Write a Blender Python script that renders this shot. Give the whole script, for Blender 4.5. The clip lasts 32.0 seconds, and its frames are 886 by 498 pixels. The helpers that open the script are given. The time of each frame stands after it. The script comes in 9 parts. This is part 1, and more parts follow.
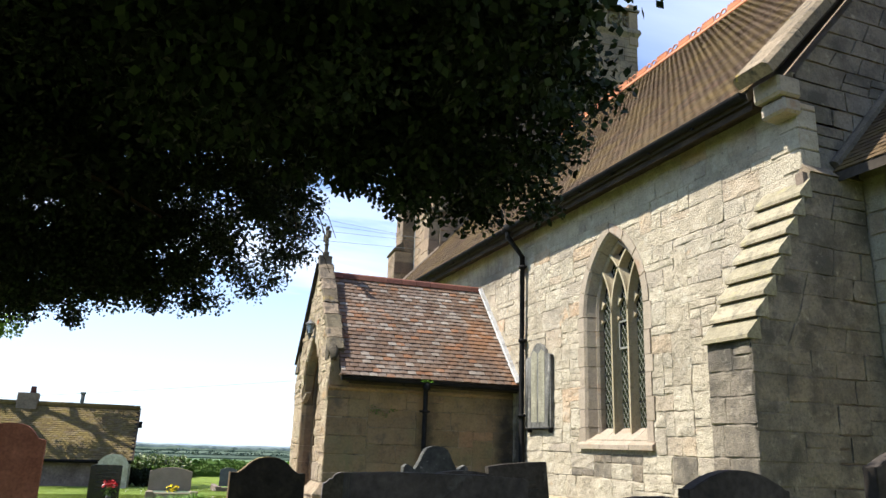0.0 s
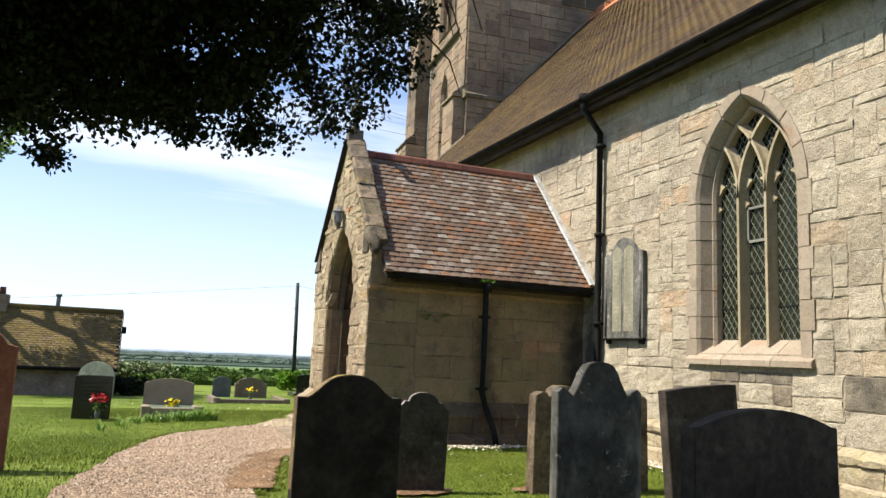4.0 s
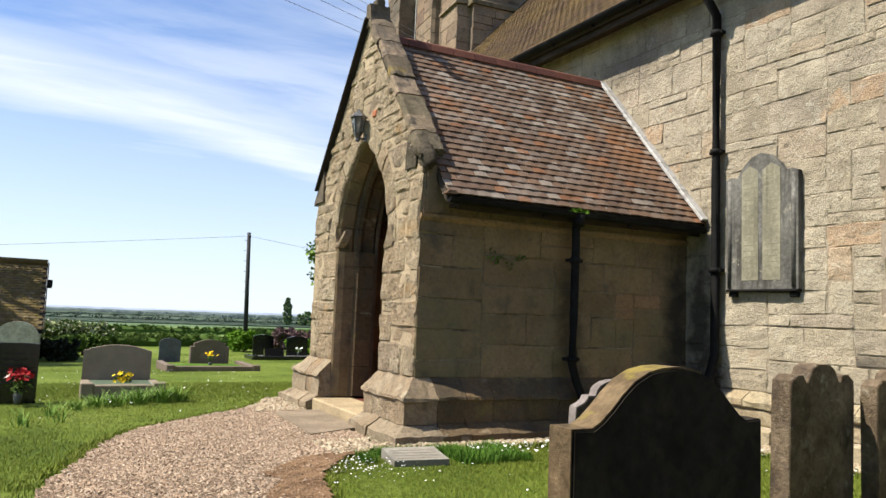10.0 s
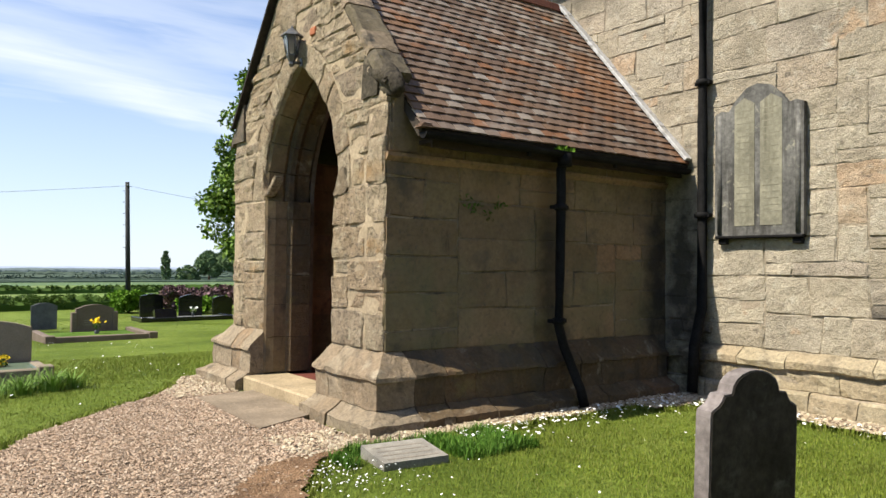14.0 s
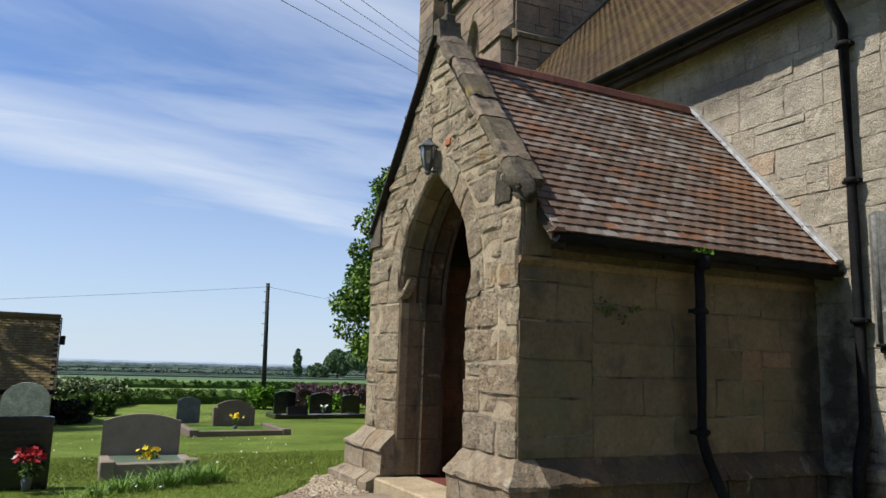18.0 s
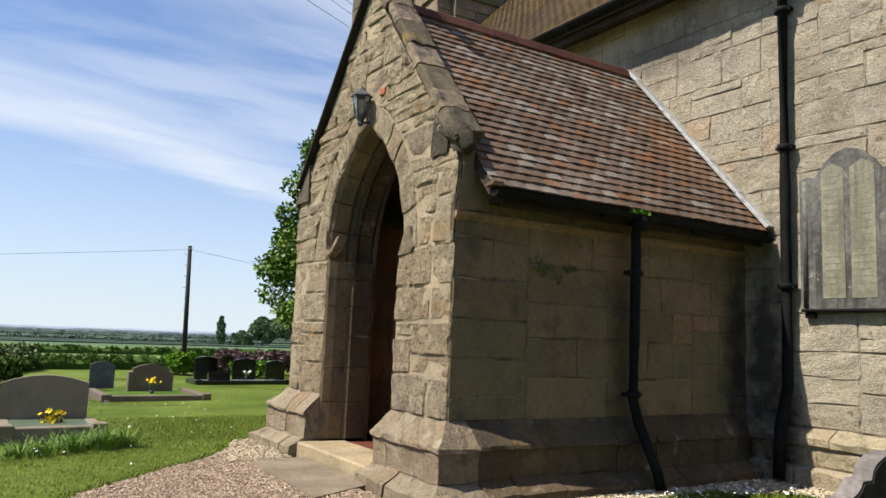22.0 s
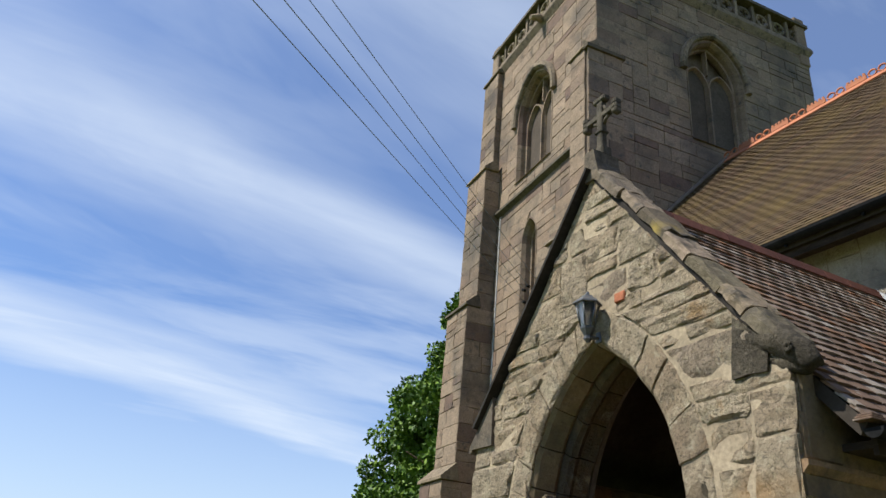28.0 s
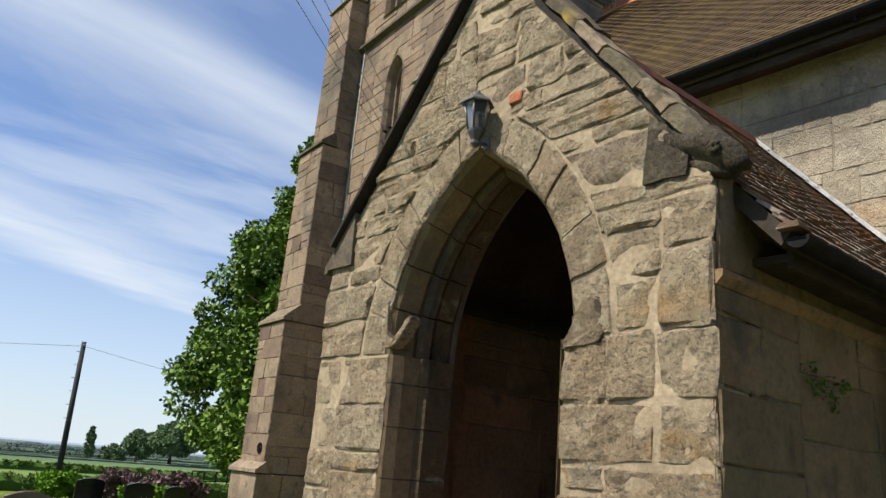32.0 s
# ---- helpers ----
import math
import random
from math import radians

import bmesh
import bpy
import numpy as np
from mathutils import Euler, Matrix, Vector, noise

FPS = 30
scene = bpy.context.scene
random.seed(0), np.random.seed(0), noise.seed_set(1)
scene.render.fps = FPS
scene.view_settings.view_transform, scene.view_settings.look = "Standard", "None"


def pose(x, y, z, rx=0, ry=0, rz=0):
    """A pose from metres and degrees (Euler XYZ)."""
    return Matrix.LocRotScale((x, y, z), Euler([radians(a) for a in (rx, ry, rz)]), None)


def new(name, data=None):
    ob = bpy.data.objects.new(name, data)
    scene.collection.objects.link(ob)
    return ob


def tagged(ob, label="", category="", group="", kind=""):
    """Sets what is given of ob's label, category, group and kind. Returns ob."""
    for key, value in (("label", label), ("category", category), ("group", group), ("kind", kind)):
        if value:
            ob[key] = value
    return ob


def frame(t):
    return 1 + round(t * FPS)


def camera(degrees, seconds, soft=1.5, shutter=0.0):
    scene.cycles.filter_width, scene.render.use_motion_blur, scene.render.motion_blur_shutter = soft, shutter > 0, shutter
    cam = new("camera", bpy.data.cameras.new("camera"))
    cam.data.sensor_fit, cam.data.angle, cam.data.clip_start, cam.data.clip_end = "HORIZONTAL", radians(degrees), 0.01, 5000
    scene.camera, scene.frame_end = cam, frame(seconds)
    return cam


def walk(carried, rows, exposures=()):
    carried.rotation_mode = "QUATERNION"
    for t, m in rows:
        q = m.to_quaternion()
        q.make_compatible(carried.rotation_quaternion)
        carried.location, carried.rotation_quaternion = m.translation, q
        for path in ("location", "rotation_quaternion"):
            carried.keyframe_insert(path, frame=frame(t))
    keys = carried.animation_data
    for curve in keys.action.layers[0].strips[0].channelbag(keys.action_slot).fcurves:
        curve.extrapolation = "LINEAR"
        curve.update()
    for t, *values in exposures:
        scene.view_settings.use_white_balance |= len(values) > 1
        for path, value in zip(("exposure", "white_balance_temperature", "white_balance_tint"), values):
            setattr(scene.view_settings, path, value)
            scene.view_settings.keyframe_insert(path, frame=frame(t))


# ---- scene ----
cam = camera(62.7, 32.0)
METRES, EYE, TILT, LEAN, TURN = 13.0, 1.33, 0.0, 0.0, -21.1
ROWS = [
    (0.0, 0.0, 0.0, 0.0, -0.53, 15.17, -1.95),
    (0.5, -0.016, 0.0254, -0.0001, -3.97, 14.29, -1.55),
    (1.0, -0.03, 0.0533, 0.0034, -3.09, 12.34, -0.45),
    (1.5, -0.0504, 0.076, 0.0039, -2.34, 11.61, -1.46),
    (2.0, -0.0612, 0.1033, 0.0017, -4.89, 11.37, -0.46),
    (2.5, -0.0738, 0.1312, 0.0018, -0.75, 11.12, -0.41),
    (3.0, -0.0898, 0.1566, 0.0021, -2.18, 10.84, 0.7),
    (3.5, -0.0961, 0.1868, -0.0002, -4.63, 9.27, -1.31),
    (4.0, -0.1064, 0.2096, -0.0008, -2.66, 8.39, -2.56),
    (4.5, -0.1209, 0.2294, -0.0003, -5.01, 8.15, -1.33),
    (6.5, -0.1569, 0.3298, -0.0015, -11.29, 9.08, 1.21),
    (7.0, -0.1695, 0.3519, -0.0054, -11.66, 9.43, -1.0),
    (7.5, -0.18, 0.3718, -0.0031, -14.61, 8.83, -2.6),
    (8.0, -0.1819, 0.3978, -0.0029, -12.87, 7.01, -1.07),
    (8.5, -0.1896, 0.416, -0.0035, -11.3, 6.07, -2.5),
    (9.0, -0.2019, 0.4304, -0.0002, -12.7, 7.1, -0.8),
    (9.5, -0.2051, 0.4499, -0.0036, -11.15, 6.08, 0.62),
    (10.0, -0.2127, 0.4716, -0.004, -7.66, 5.21, -2.35),
    (10.5, -0.2285, 0.4874, -0.0028, -7.87, 4.23, -2.7),
    (11.0, -0.2334, 0.5077, -0.0075, -10.32, 1.87, -2.04),
    (11.5, -0.2326, 0.5341, -0.0058, -8.95, -0.43, -1.87),
    (12.0, -0.2388, 0.5536, -0.0077, -10.52, -2.68, -0.95),
    (12.5, -0.2391, 0.5729, -0.0051, -13.46, -4.51, -1.09),
    (13.0, -0.2343, 0.5843, -0.0042, -13.19, -0.06, 1.23),
    (13.5, -0.2429, 0.5873, -0.0025, -14.3, 0.07, -0.21),
    (14.0, -0.2557, 0.5846, 0.0032, -16.58, 1.31, -0.66),
    (14.5, -0.2603, 0.5846, 0.0058, -13.63, 11.0, -1.28),
    (15.0, -0.261, 0.5836, 0.0058, -9.03, 15.28, -1.49),
    (15.5, -0.2617, 0.583, 0.0055, -6.5, 16.38, -2.21),
    (17.5, -0.2624, 0.5843, 0.0039, -6.26, 9.41, -2.18),
    (18.0, -0.262, 0.5829, 0.0044, -6.91, 9.03, -1.77),
    (18.5, -0.2621, 0.5831, 0.0025, -6.76, 7.41, -3.16),
    (19.0, -0.2628, 0.5833, 0.0024, -6.46, 5.8, -3.54),
    (19.5, -0.2626, 0.5831, 0.0042, -7.63, 6.73, -1.23),
    (20.0, -0.2632, 0.5837, 0.0029, -8.92, 7.77, -2.54),
    (20.5, -0.2638, 0.5844, 0.0003, -9.61, 6.81, -3.7),
    (21.0, -0.2634, 0.5857, 0.0023, -11.86, 7.17, -2.94),
    (21.5, -0.2636, 0.5881, -0.0004, -13.24, 10.52, -4.03),
    (22.0, -0.2602, 0.6077, -0.0025, -12.6, 6.87, -2.37),
    (22.5, -0.2613, 0.6254, -0.0018, -11.67, 3.2, -3.6),
    (23.0, -0.2729, 0.6384, 0.0025, -15.17, 5.55, -0.71),
    (23.5, -0.2831, 0.6495, 0.0014, -17.21, 10.04, -1.01),
    (24.0, -0.2863, 0.6745, -0.0008, -10.93, 10.78, -0.18),
    (24.5, -0.2935, 0.694, -0.0013, -9.05, 10.11, -0.78),
    (26.5, -0.3295, 0.7642, 0.0088, -18.24, 17.68, -5.49),
    (27.0, -0.3366, 0.7703, 0.0108, -17.8, 24.08, -3.56),
    (27.5, -0.3399, 0.7737, 0.0096, -12.55, 27.67, -3.53),
    (28.0, -0.3411, 0.7726, 0.0084, -8.48, 26.67, -4.96),
    (28.5, -0.3392, 0.7703, 0.0091, -7.94, 26.3, -5.21),
    (29.0, -0.3388, 0.7696, 0.0087, -8.91, 25.78, -5.31),
    (29.5, -0.3379, 0.771, 0.007, -10.83, 24.34, -6.52),
    (30.0, -0.3341, 0.7783, 0.0061, -15.46, 22.65, -6.72),
    (30.5, -0.3298, 0.7964, 0.0041, -12.77, 23.55, -0.25),
    (31.0, -0.3279, 0.8106, 0.0012, -14.29, 21.48, -4.0),
    (31.5, -0.3327, 0.8288, 0.0019, -18.69, 18.93, -4.12),
    (32.0, -0.3342, 0.8487, 0.0003, -21.04, 16.86, -4.74),
]
walk(cam, [(t, pose(0, 0, EYE, TILT, LEAN, TURN) @ pose(METRES * x, METRES * y, METRES * z, 90 + pitch, roll, yaw)) for t, x, y, z, yaw, pitch, roll in ROWS],
     exposures=[(0.0, 1.31, 6100, 8), (2.0, 1.26, 6150, 8), (4.0, 1.09, 6500, 8), (9.0, 0.99, 6500, 8), (11.0, 0.80, 6500, 8), (13.5, 0.91, 6500, 8), (15.5, 0.47, 6050, 8), (19.0, 0.36, 5950, 8), (21.5, 0.50, 6150, 8), (23.0, 0.76, 6550, 8), (24.5, 0.80, 6550, 8), (26.5, 0.84, 6450, 7), (27.2, 0.8, 6350, 7), (28.0, 0.51, 5900, 7), (29.5, 0.42, 5850, 7), (31.0, 0.32, 5850, 7), (32.0, 0.55, 6350, 7)])

# ---- daylight ----
SUN_TRAVEL = Vector((0.56, -0.17, -0.80)).normalized()
world = bpy.data.worlds.new("sky")
scene.world = world
world.use_nodes = True


def link(tree, a, b):
    tree.links.new(a, b)


def node(tree, kind, **values):
    n = tree.nodes.new(kind)
    for key, value in values.items():
        n.inputs[key].default_value = value
    return n


def build_sky():
    t = world.node_tree
    t.nodes.clear()
    out = t.nodes.new("ShaderNodeOutputWorld")
    back = t.nodes.new("ShaderNodeBackground")
    back.inputs["Strength"].default_value = 0.051
    sky = t.nodes.new("ShaderNodeTexSky")
    sky.sky_type = "NISHITA"
    sky.sun_disc = False
    sky.sun_elevation = math.asin(-SUN_TRAVEL.z)
    sky.sun_rotation = math.atan2(-SUN_TRAVEL.x, -SUN_TRAVEL.y)
    sky.air_density, sky.dust_density, sky.ozone_density = 1.1, 0.15, 3.0
    coord = t.nodes.new("ShaderNodeTexCoord")
    split = t.nodes.new("ShaderNodeSeparateXYZ")
    link(t, coord.outputs["Generated"], split.inputs[0])
    # the sky's colour goes on below eye level, where the land falls away
    above = t.nodes.new("ShaderNodeVectorMath"); above.operation = "MAXIMUM"; above.inputs[1].default_value = (-2, -2, 0.015)
    link(t, coord.outputs["Generated"], above.inputs[0]); link(t, above.outputs[0], sky.inputs["Vector"])
    up = t.nodes.new("ShaderNodeMath"); up.operation = "MAXIMUM"; up.inputs[1].default_value = 0.03
    link(t, split.outputs["Z"], up.inputs[0])
    lift = t.nodes.new("ShaderNodeMath"); lift.operation = "ADD"; lift.inputs[1].default_value = 0.12
    link(t, up.outputs[0], lift.inputs[0])
    flat = t.nodes.new("ShaderNodeVectorMath"); flat.operation = "DIVIDE"
    link(t, coord.outputs["Generated"], flat.inputs[0])
    link(t, lift.outputs[0], flat.inputs[1])
    def sum_of(op, p, q, clamp=False):
        n = t.nodes.new("ShaderNodeMath")
        n.operation, n.use_clamp = op, clamp
        for k, v in enumerate((p, q)):
            if isinstance(v, (int, float)):
                n.inputs[k].default_value = v
            else:
                link(t, v, n.inputs[k])
        return n.outputs[0]

    def drawn_out(angle, scale, detail, rough, bend, offset=0.0):
        place = t.nodes.new("ShaderNodeMapping")
        place.inputs["Rotation"].default_value = (0, 0, radians(angle))
        place.inputs["Scale"].default_value = (*scale, 0.0)
        place.inputs["Location"].default_value = (offset, offset * 0.7, 0)
        link(t, flat.outputs[0], place.inputs["Vector"])
        tex = node(t, "ShaderNodeTexNoise", Scale=1.0, Detail=detail, Roughness=rough, Distortion=bend)
        link(t, place.outputs[0], tex.inputs["Vector"])
        return tex.outputs["Fac"]

    def ranged(v, lo, hi, a, b, kind="SMOOTHSTEP"):
        n = t.nodes.new("ShaderNodeMapRange")
        n.interpolation_type = kind
        for k, x in (("From Min", lo), ("From Max", hi), ("To Min", a), ("To Max", b)):
            n.inputs[k].default_value = x
        link(t, v, n.inputs["Value"])
        return n.outputs[0]

    # a layer of high cirrus, drawn out in long bands that cross the view from upper left to lower right
    cut = t.nodes.new("ShaderNodeSeparateXYZ")
    link(t, flat.outputs[0], cut.inputs[0])
    px, py = cut.outputs["X"], cut.outputs["Y"]
    wander = drawn_out(-18, (0.55, 1.5), 4.0, 0.5, 0.3)
    comb = ranged(drawn_out(-24, (0.8, 5.0), 5.0, 0.55, 0.5, 3.0), 0.30, 0.68, 0.45, 1.0)
    tuft = ranged(drawn_out(-12, (1.3, 3.2), 5.0, 0.6, 0.6, 7.0), 0.28, 0.66, 0.35, 1.0)
    cover = None
    # (height of the band's middle, slope, half width before, half width behind, whiteness)
    for mid, slope, near, far, white in ((2.60, 0.31, 0.50, 0.55, 1.0), (2.22, 0.20, 0.22, 0.30, 0.5), (1.33, 0.20, 0.36, 0.42, 0.80), (3.78, -0.05, 0.16, 0.20, 0.50), (1.49, -0.02, 0.05, 0.05, 0.35), (0.72, 0.1, 0.3, 0.3, 0.6), (5.2, 0.25, 0.4, 0.5, 0.4)):
        off = sum_of("SUBTRACT", py, sum_of("MULTIPLY", px, slope))
        off = sum_of("SUBTRACT", off, mid)
        off = sum_of("ADD", off, sum_of("MULTIPLY", sum_of("SUBTRACT", wander, 0.5), 0.8 if near > 0.1 else 0.2))
        rise, fall = ranged(off, -near * 1.4, near * 0.25, 0.0, 1.0), ranged(off, -far * 0.15, far * 1.35, 1.0, 0.0)
        one = sum_of("MULTIPLY", sum_of("MULTIPLY", rise, fall), white)
        one = sum_of("MULTIPLY", one, ranged(comb, 0.45, 1.0, 0.6, 1.0, "LINEAR") if near < 0.3 else ranged(comb, 0.45, 1.0, 0.8, 1.0, "LINEAR"))
        cover = one if cover is None else sum_of("MAXIMUM", cover, one)
    veil = sum_of("MULTIPLY", ranged(wander, 0.30, 0.75, 0.18, 0.62), tuft)
    veil = sum_of("MULTIPLY", veil, ranged(py, -1.2, 0.6, 0.75, 1.0))
    both = sum_of("MAXIMUM", sum_of("MULTIPLY", cover, ranged(tuft, 0.35, 1.0, 0.75, 1.0, "LINEAR")), veil)
    # haze whitens the sky towards the horizon
    haze = t.nodes.new("ShaderNodeMapRange")
    for k, v in (("From Min", 0.0), ("From Max", 0.32), ("To Min", 0.74), ("To Max", 0.16)):
        haze.inputs[k].default_value = v
    link(t, split.outputs["Z"], haze.inputs["Value"])
    total = t.nodes.new("ShaderNodeMath"); total.operation = "MAXIMUM"; total.use_clamp = True
    link(t, both, total.inputs[0]); link(t, haze.outputs[0], total.inputs[1])
    mix = t.nodes.new("ShaderNodeMix"); mix.data_type = "RGBA"
    link(t, total.outputs[0], mix.inputs["Factor"])
    tint = t.nodes.new("ShaderNodeMix"); tint.data_type = "RGBA"; tint.blend_type = "MULTIPLY"
    tint.inputs["Factor"].default_value = 1.0
    tint.inputs[7].default_value = (0.94, 1.32, 1.84, 1)
    link(t, sky.outputs[0], tint.inputs[6])
    link(t, tint.outputs[2], mix.inputs[6])
    mix.inputs[7].default_value = (11.6, 12.1, 13.0, 1)
    link(t, mix.outputs[2], back.inputs["Color"])
    link(t, back.outputs[0], out.inputs["Surface"])


build_sky()
sun_data = bpy.data.lights.new("sun", "SUN")
sun_data.energy, sun_data.angle, sun_data.color = 5.0, radians(0.55), (1.0, 0.91, 0.77)
sun = new("sun", sun_data)
sun.rotation_euler = SUN_TRAVEL.to_track_quat("-Z", "Y").to_euler()

# ---- materials ----
def surf(name, cols, rough=0.85, pick="", grain=(18.0, 0.25), patch=(1.6, 0.18), stain=None, bump=(45.0, 0.35, 0.01),
         coarse=None, metal=0.0, spec=0.14, spots=(), stretch=(1, 1, 1)):
    """A procedural surface in world metres. cols: stops (place, colour); pick: 'object' or 'island' chooses along them
    piece by piece, '' by a slow noise. stain: (scale, colour, from, to[, stretch, amount]). bump: (scale, strength,
    depth).
    spots: single ragged-edged patches (centre, half sizes, colour, amount): water or soot stains, and shade put into
    the colour."""
    m = bpy.data.materials.new(name)
    m.use_nodes = True
    t = m.node_tree
    b = t.nodes["Principled BSDF"]
    b.inputs["Metallic"].default_value = metal
    b.inputs["Specular IOR Level"].default_value = spec
    geo = t.nodes.new("ShaderNodeNewGeometry")
    where = t.nodes.new("ShaderNodeMapping")
    where.inputs["Scale"].default_value = stretch
    link(t, geo.outputs["Position"], where.inputs["Vector"])
    pos = where.outputs[0]
    ramp = t.nodes.new("ShaderNodeValToRGB")
    el = ramp.color_ramp.elements
    while len(el) < len(cols):
        el.new(0.5)
    for e, (p, c) in zip(el, cols):
        e.position, e.color = p, (*c, 1)
    if pick == "object":
        src = t.nodes.new("ShaderNodeObjectInfo").outputs["Random"]
    elif pick == "island":
        src = geo.outputs["Random Per Island"]
    else:
        slow = node(t, "ShaderNodeTexNoise", Scale=patch[0], Detail=5.0, Roughness=0.6)
        link(t, pos, slow.inputs["Vector"])
        spread = t.nodes.new("ShaderNodeMapRange")
        spread.inputs["From Min"].default_value, spread.inputs["From Max"].default_value = 0.3, 0.7
        link(t, slow.outputs["Fac"], spread.inputs["Value"])
        src = spread.outputs[0]
    link(t, src, ramp.inputs[0])
    colour = ramp.outputs[0]
    for scale, amount in (grain, patch):
        tex = node(t, "ShaderNodeTexNoise", Scale=scale, Detail=6.0, Roughness=0.65)
        link(t, pos, tex.inputs["Vector"])
        rng = t.nodes.new("ShaderNodeMapRange")
        for k, v in (("From Min", 0.28), ("From Max", 0.72), ("To Min", 1 - amount), ("To Max", 1 + amount)):
            rng.inputs[k].default_value = v
        link(t, tex.outputs["Fac"], rng.inputs["Value"])
        mul = t.nodes.new("ShaderNodeVectorMath"); mul.operation = "SCALE"
        link(t, colour, mul.inputs[0]); link(t, rng.outputs[0], mul.inputs["Scale"])
        colour = mul.outputs[0]
    for st in (stain or ()):
        scale, tint, a, z = st[:4]
        tex = node(t, "ShaderNodeTexNoise", Scale=scale, Detail=8.0, Roughness=0.62, Distortion=0.3)
        if len(st) > 4 and st[4]:
            mp = t.nodes.new("ShaderNodeMapping"); mp.inputs["Scale"].default_value = st[4]
            link(t, geo.outputs["Position"], mp.inputs["Vector"]); link(t, mp.outputs[0], tex.inputs["Vector"])
        else:
            link(t, pos, tex.inputs["Vector"])
        rng = t.nodes.new("ShaderNodeMapRange")
        rng.inputs["From Min"].default_value, rng.inputs["From Max"].default_value = a, z
        rng.inputs["To Max"].default_value = st[5] if len(st) > 5 else 1.0
        link(t, tex.outputs["Fac"], rng.inputs["Value"])
        mx = t.nodes.new("ShaderNodeMix"); mx.data_type = "RGBA"
        link(t, rng.outputs[0], mx.inputs["Factor"]); link(t, colour, mx.inputs[6])
        mx.inputs[7].default_value = (*tint, 1)
        colour = mx.outputs[2]
    for centre, half, tint, amount in spots:
        off = t.nodes.new("ShaderNodeVectorMath"); off.operation = "SUBTRACT"; off.inputs[1].default_value = centre
        link(t, geo.outputs["Position"], off.inputs[0])
        fit = t.nodes.new("ShaderNodeVectorMath"); fit.operation = "DIVIDE"; fit.inputs[1].default_value = half
        link(t, off.outputs[0], fit.inputs[0])
        far = t.nodes.new("ShaderNodeVectorMath"); far.operation = "LENGTH"
        link(t, fit.outputs[0], far.inputs[0])
        rag = node(t, "ShaderNodeTexNoise", Scale=5.0, Detail=7.0, Roughness=0.65)
        link(t, geo.outputs["Position"], rag.inputs["Vector"])
        total = t.nodes.new("ShaderNodeMath"); total.operation = "MULTIPLY_ADD"; total.inputs[1].default_value = 1.8
        link(t, rag.outputs["Fac"], total.inputs[0]); link(t, far.outputs["Value"], total.inputs[2])
        rng = t.nodes.new("ShaderNodeMapRange")
        for k, v in (("From Min", 1.95), ("From Max", 1.15), ("To Min", 0.0), ("To Max", amount)):
            rng.inputs[k].default_value = v
        link(t, total.outputs[0], rng.inputs["Value"])
        mx = t.nodes.new("ShaderNodeMix"); mx.data_type = "RGBA"
        link(t, rng.outputs[0], mx.inputs["Factor"]); link(t, colour, mx.inputs[6])
        mx.inputs[7].default_value = (*tint, 1)
        colour = mx.outputs[2]
    link(t, colour, b.inputs["Base Color"])
    tex = node(t, "ShaderNodeTexNoise", Scale=grain[0] * 0.7, Detail=4.0)
    link(t, pos, tex.inputs["Vector"])
    rr = t.nodes.new("ShaderNodeMapRange")
    rr.inputs["To Min"].default_value, rr.inputs["To Max"].default_value = max(0, rough - 0.1), min(1, rough + 0.1)
    link(t, tex.outputs["Fac"], rr.inputs["Value"]); link(t, rr.outputs[0], b.inputs["Roughness"])
    normal = None
    for bp in [x for x in (coarse, bump) if x]:
        tex = node(t, "ShaderNodeTexNoise", Scale=bp[0], Detail=7.0, Roughness=0.68)
        link(t, pos, tex.inputs["Vector"])
        bn = node(t, "ShaderNodeBump", Strength=bp[1], Distance=bp[2])
        link(t, tex.outputs["Fac"], bn.inputs["Height"])
        if normal:
            link(t, normal, bn.inputs["Normal"])
        normal = bn.outputs[0]
    if normal:
        link(t, normal, b.inputs["Normal"])
    return m


# sandstone of the nave, weathered pale, with the odd orange or grey block
NAVE_COLS = [(0.0, (0.3264, 0.2805, 0.209)), (0.25, (0.3674, 0.316, 0.2365)), (0.5, (0.3948, 0.3457, 0.2619)), (0.78, (0.3539, 0.3101, 0.2401)), (0.9, (0.3127, 0.2665, 0.209)), (0.965, (0.3674, 0.2935, 0.209)), (1.0, (0.3811, 0.2735, 0.1812))]
LICHEN = [(3.2, (0.47, 0.40, 0.31), 0.50, 0.70, None, 0.55), (3.9, (0.21, 0.18, 0.145), 0.57, 0.72, None, 0.4), (1.1, (0.15, 0.13, 0.10), 0.53, 0.78, None, 0.8), (6.0, (0.46, 0.42, 0.34), 0.56, 0.70, None, 0.7), (2.6, (0.42, 0.25, 0.13), 0.66, 0.72, None, 0.5),
          (20.0, (0.15, 0.13, 0.10), 0.56, 0.66, None, 0.34), (9.0, (0.12, 0.10, 0.08), 0.60, 0.70, None, 0.75)]
# Soot, and the shade below the eaves and in the porch corner, as colour.
CORNER_SHADE_SOOT = [((6.78, 14.6, 4.95), (0.8, 1.1, 0.45), (0.10, 0.088, 0.07), 0.6), ((6.78, 13.12, 1.2), (0.8, 0.30, 1.7), (0.03, 0.027, 0.024), 0.85), ((6.78, 12.86, 0.4), (0.8, 0.22, 0.6), (0.03, 0.027, 0.024), 0.8)]
SOOT = [(22.0, (0.09, 0.075, 0.062), 0.54, 0.64, None, 0.4), (0.55, (0.085, 0.075, 0.065), 0.50, 0.70, None, 0.85), (3.0, (0.07, 0.062, 0.054), 0.56, 0.70, None, 0.7), (5.0, (0.09, 0.085, 0.075), 0.60, 0.72)]
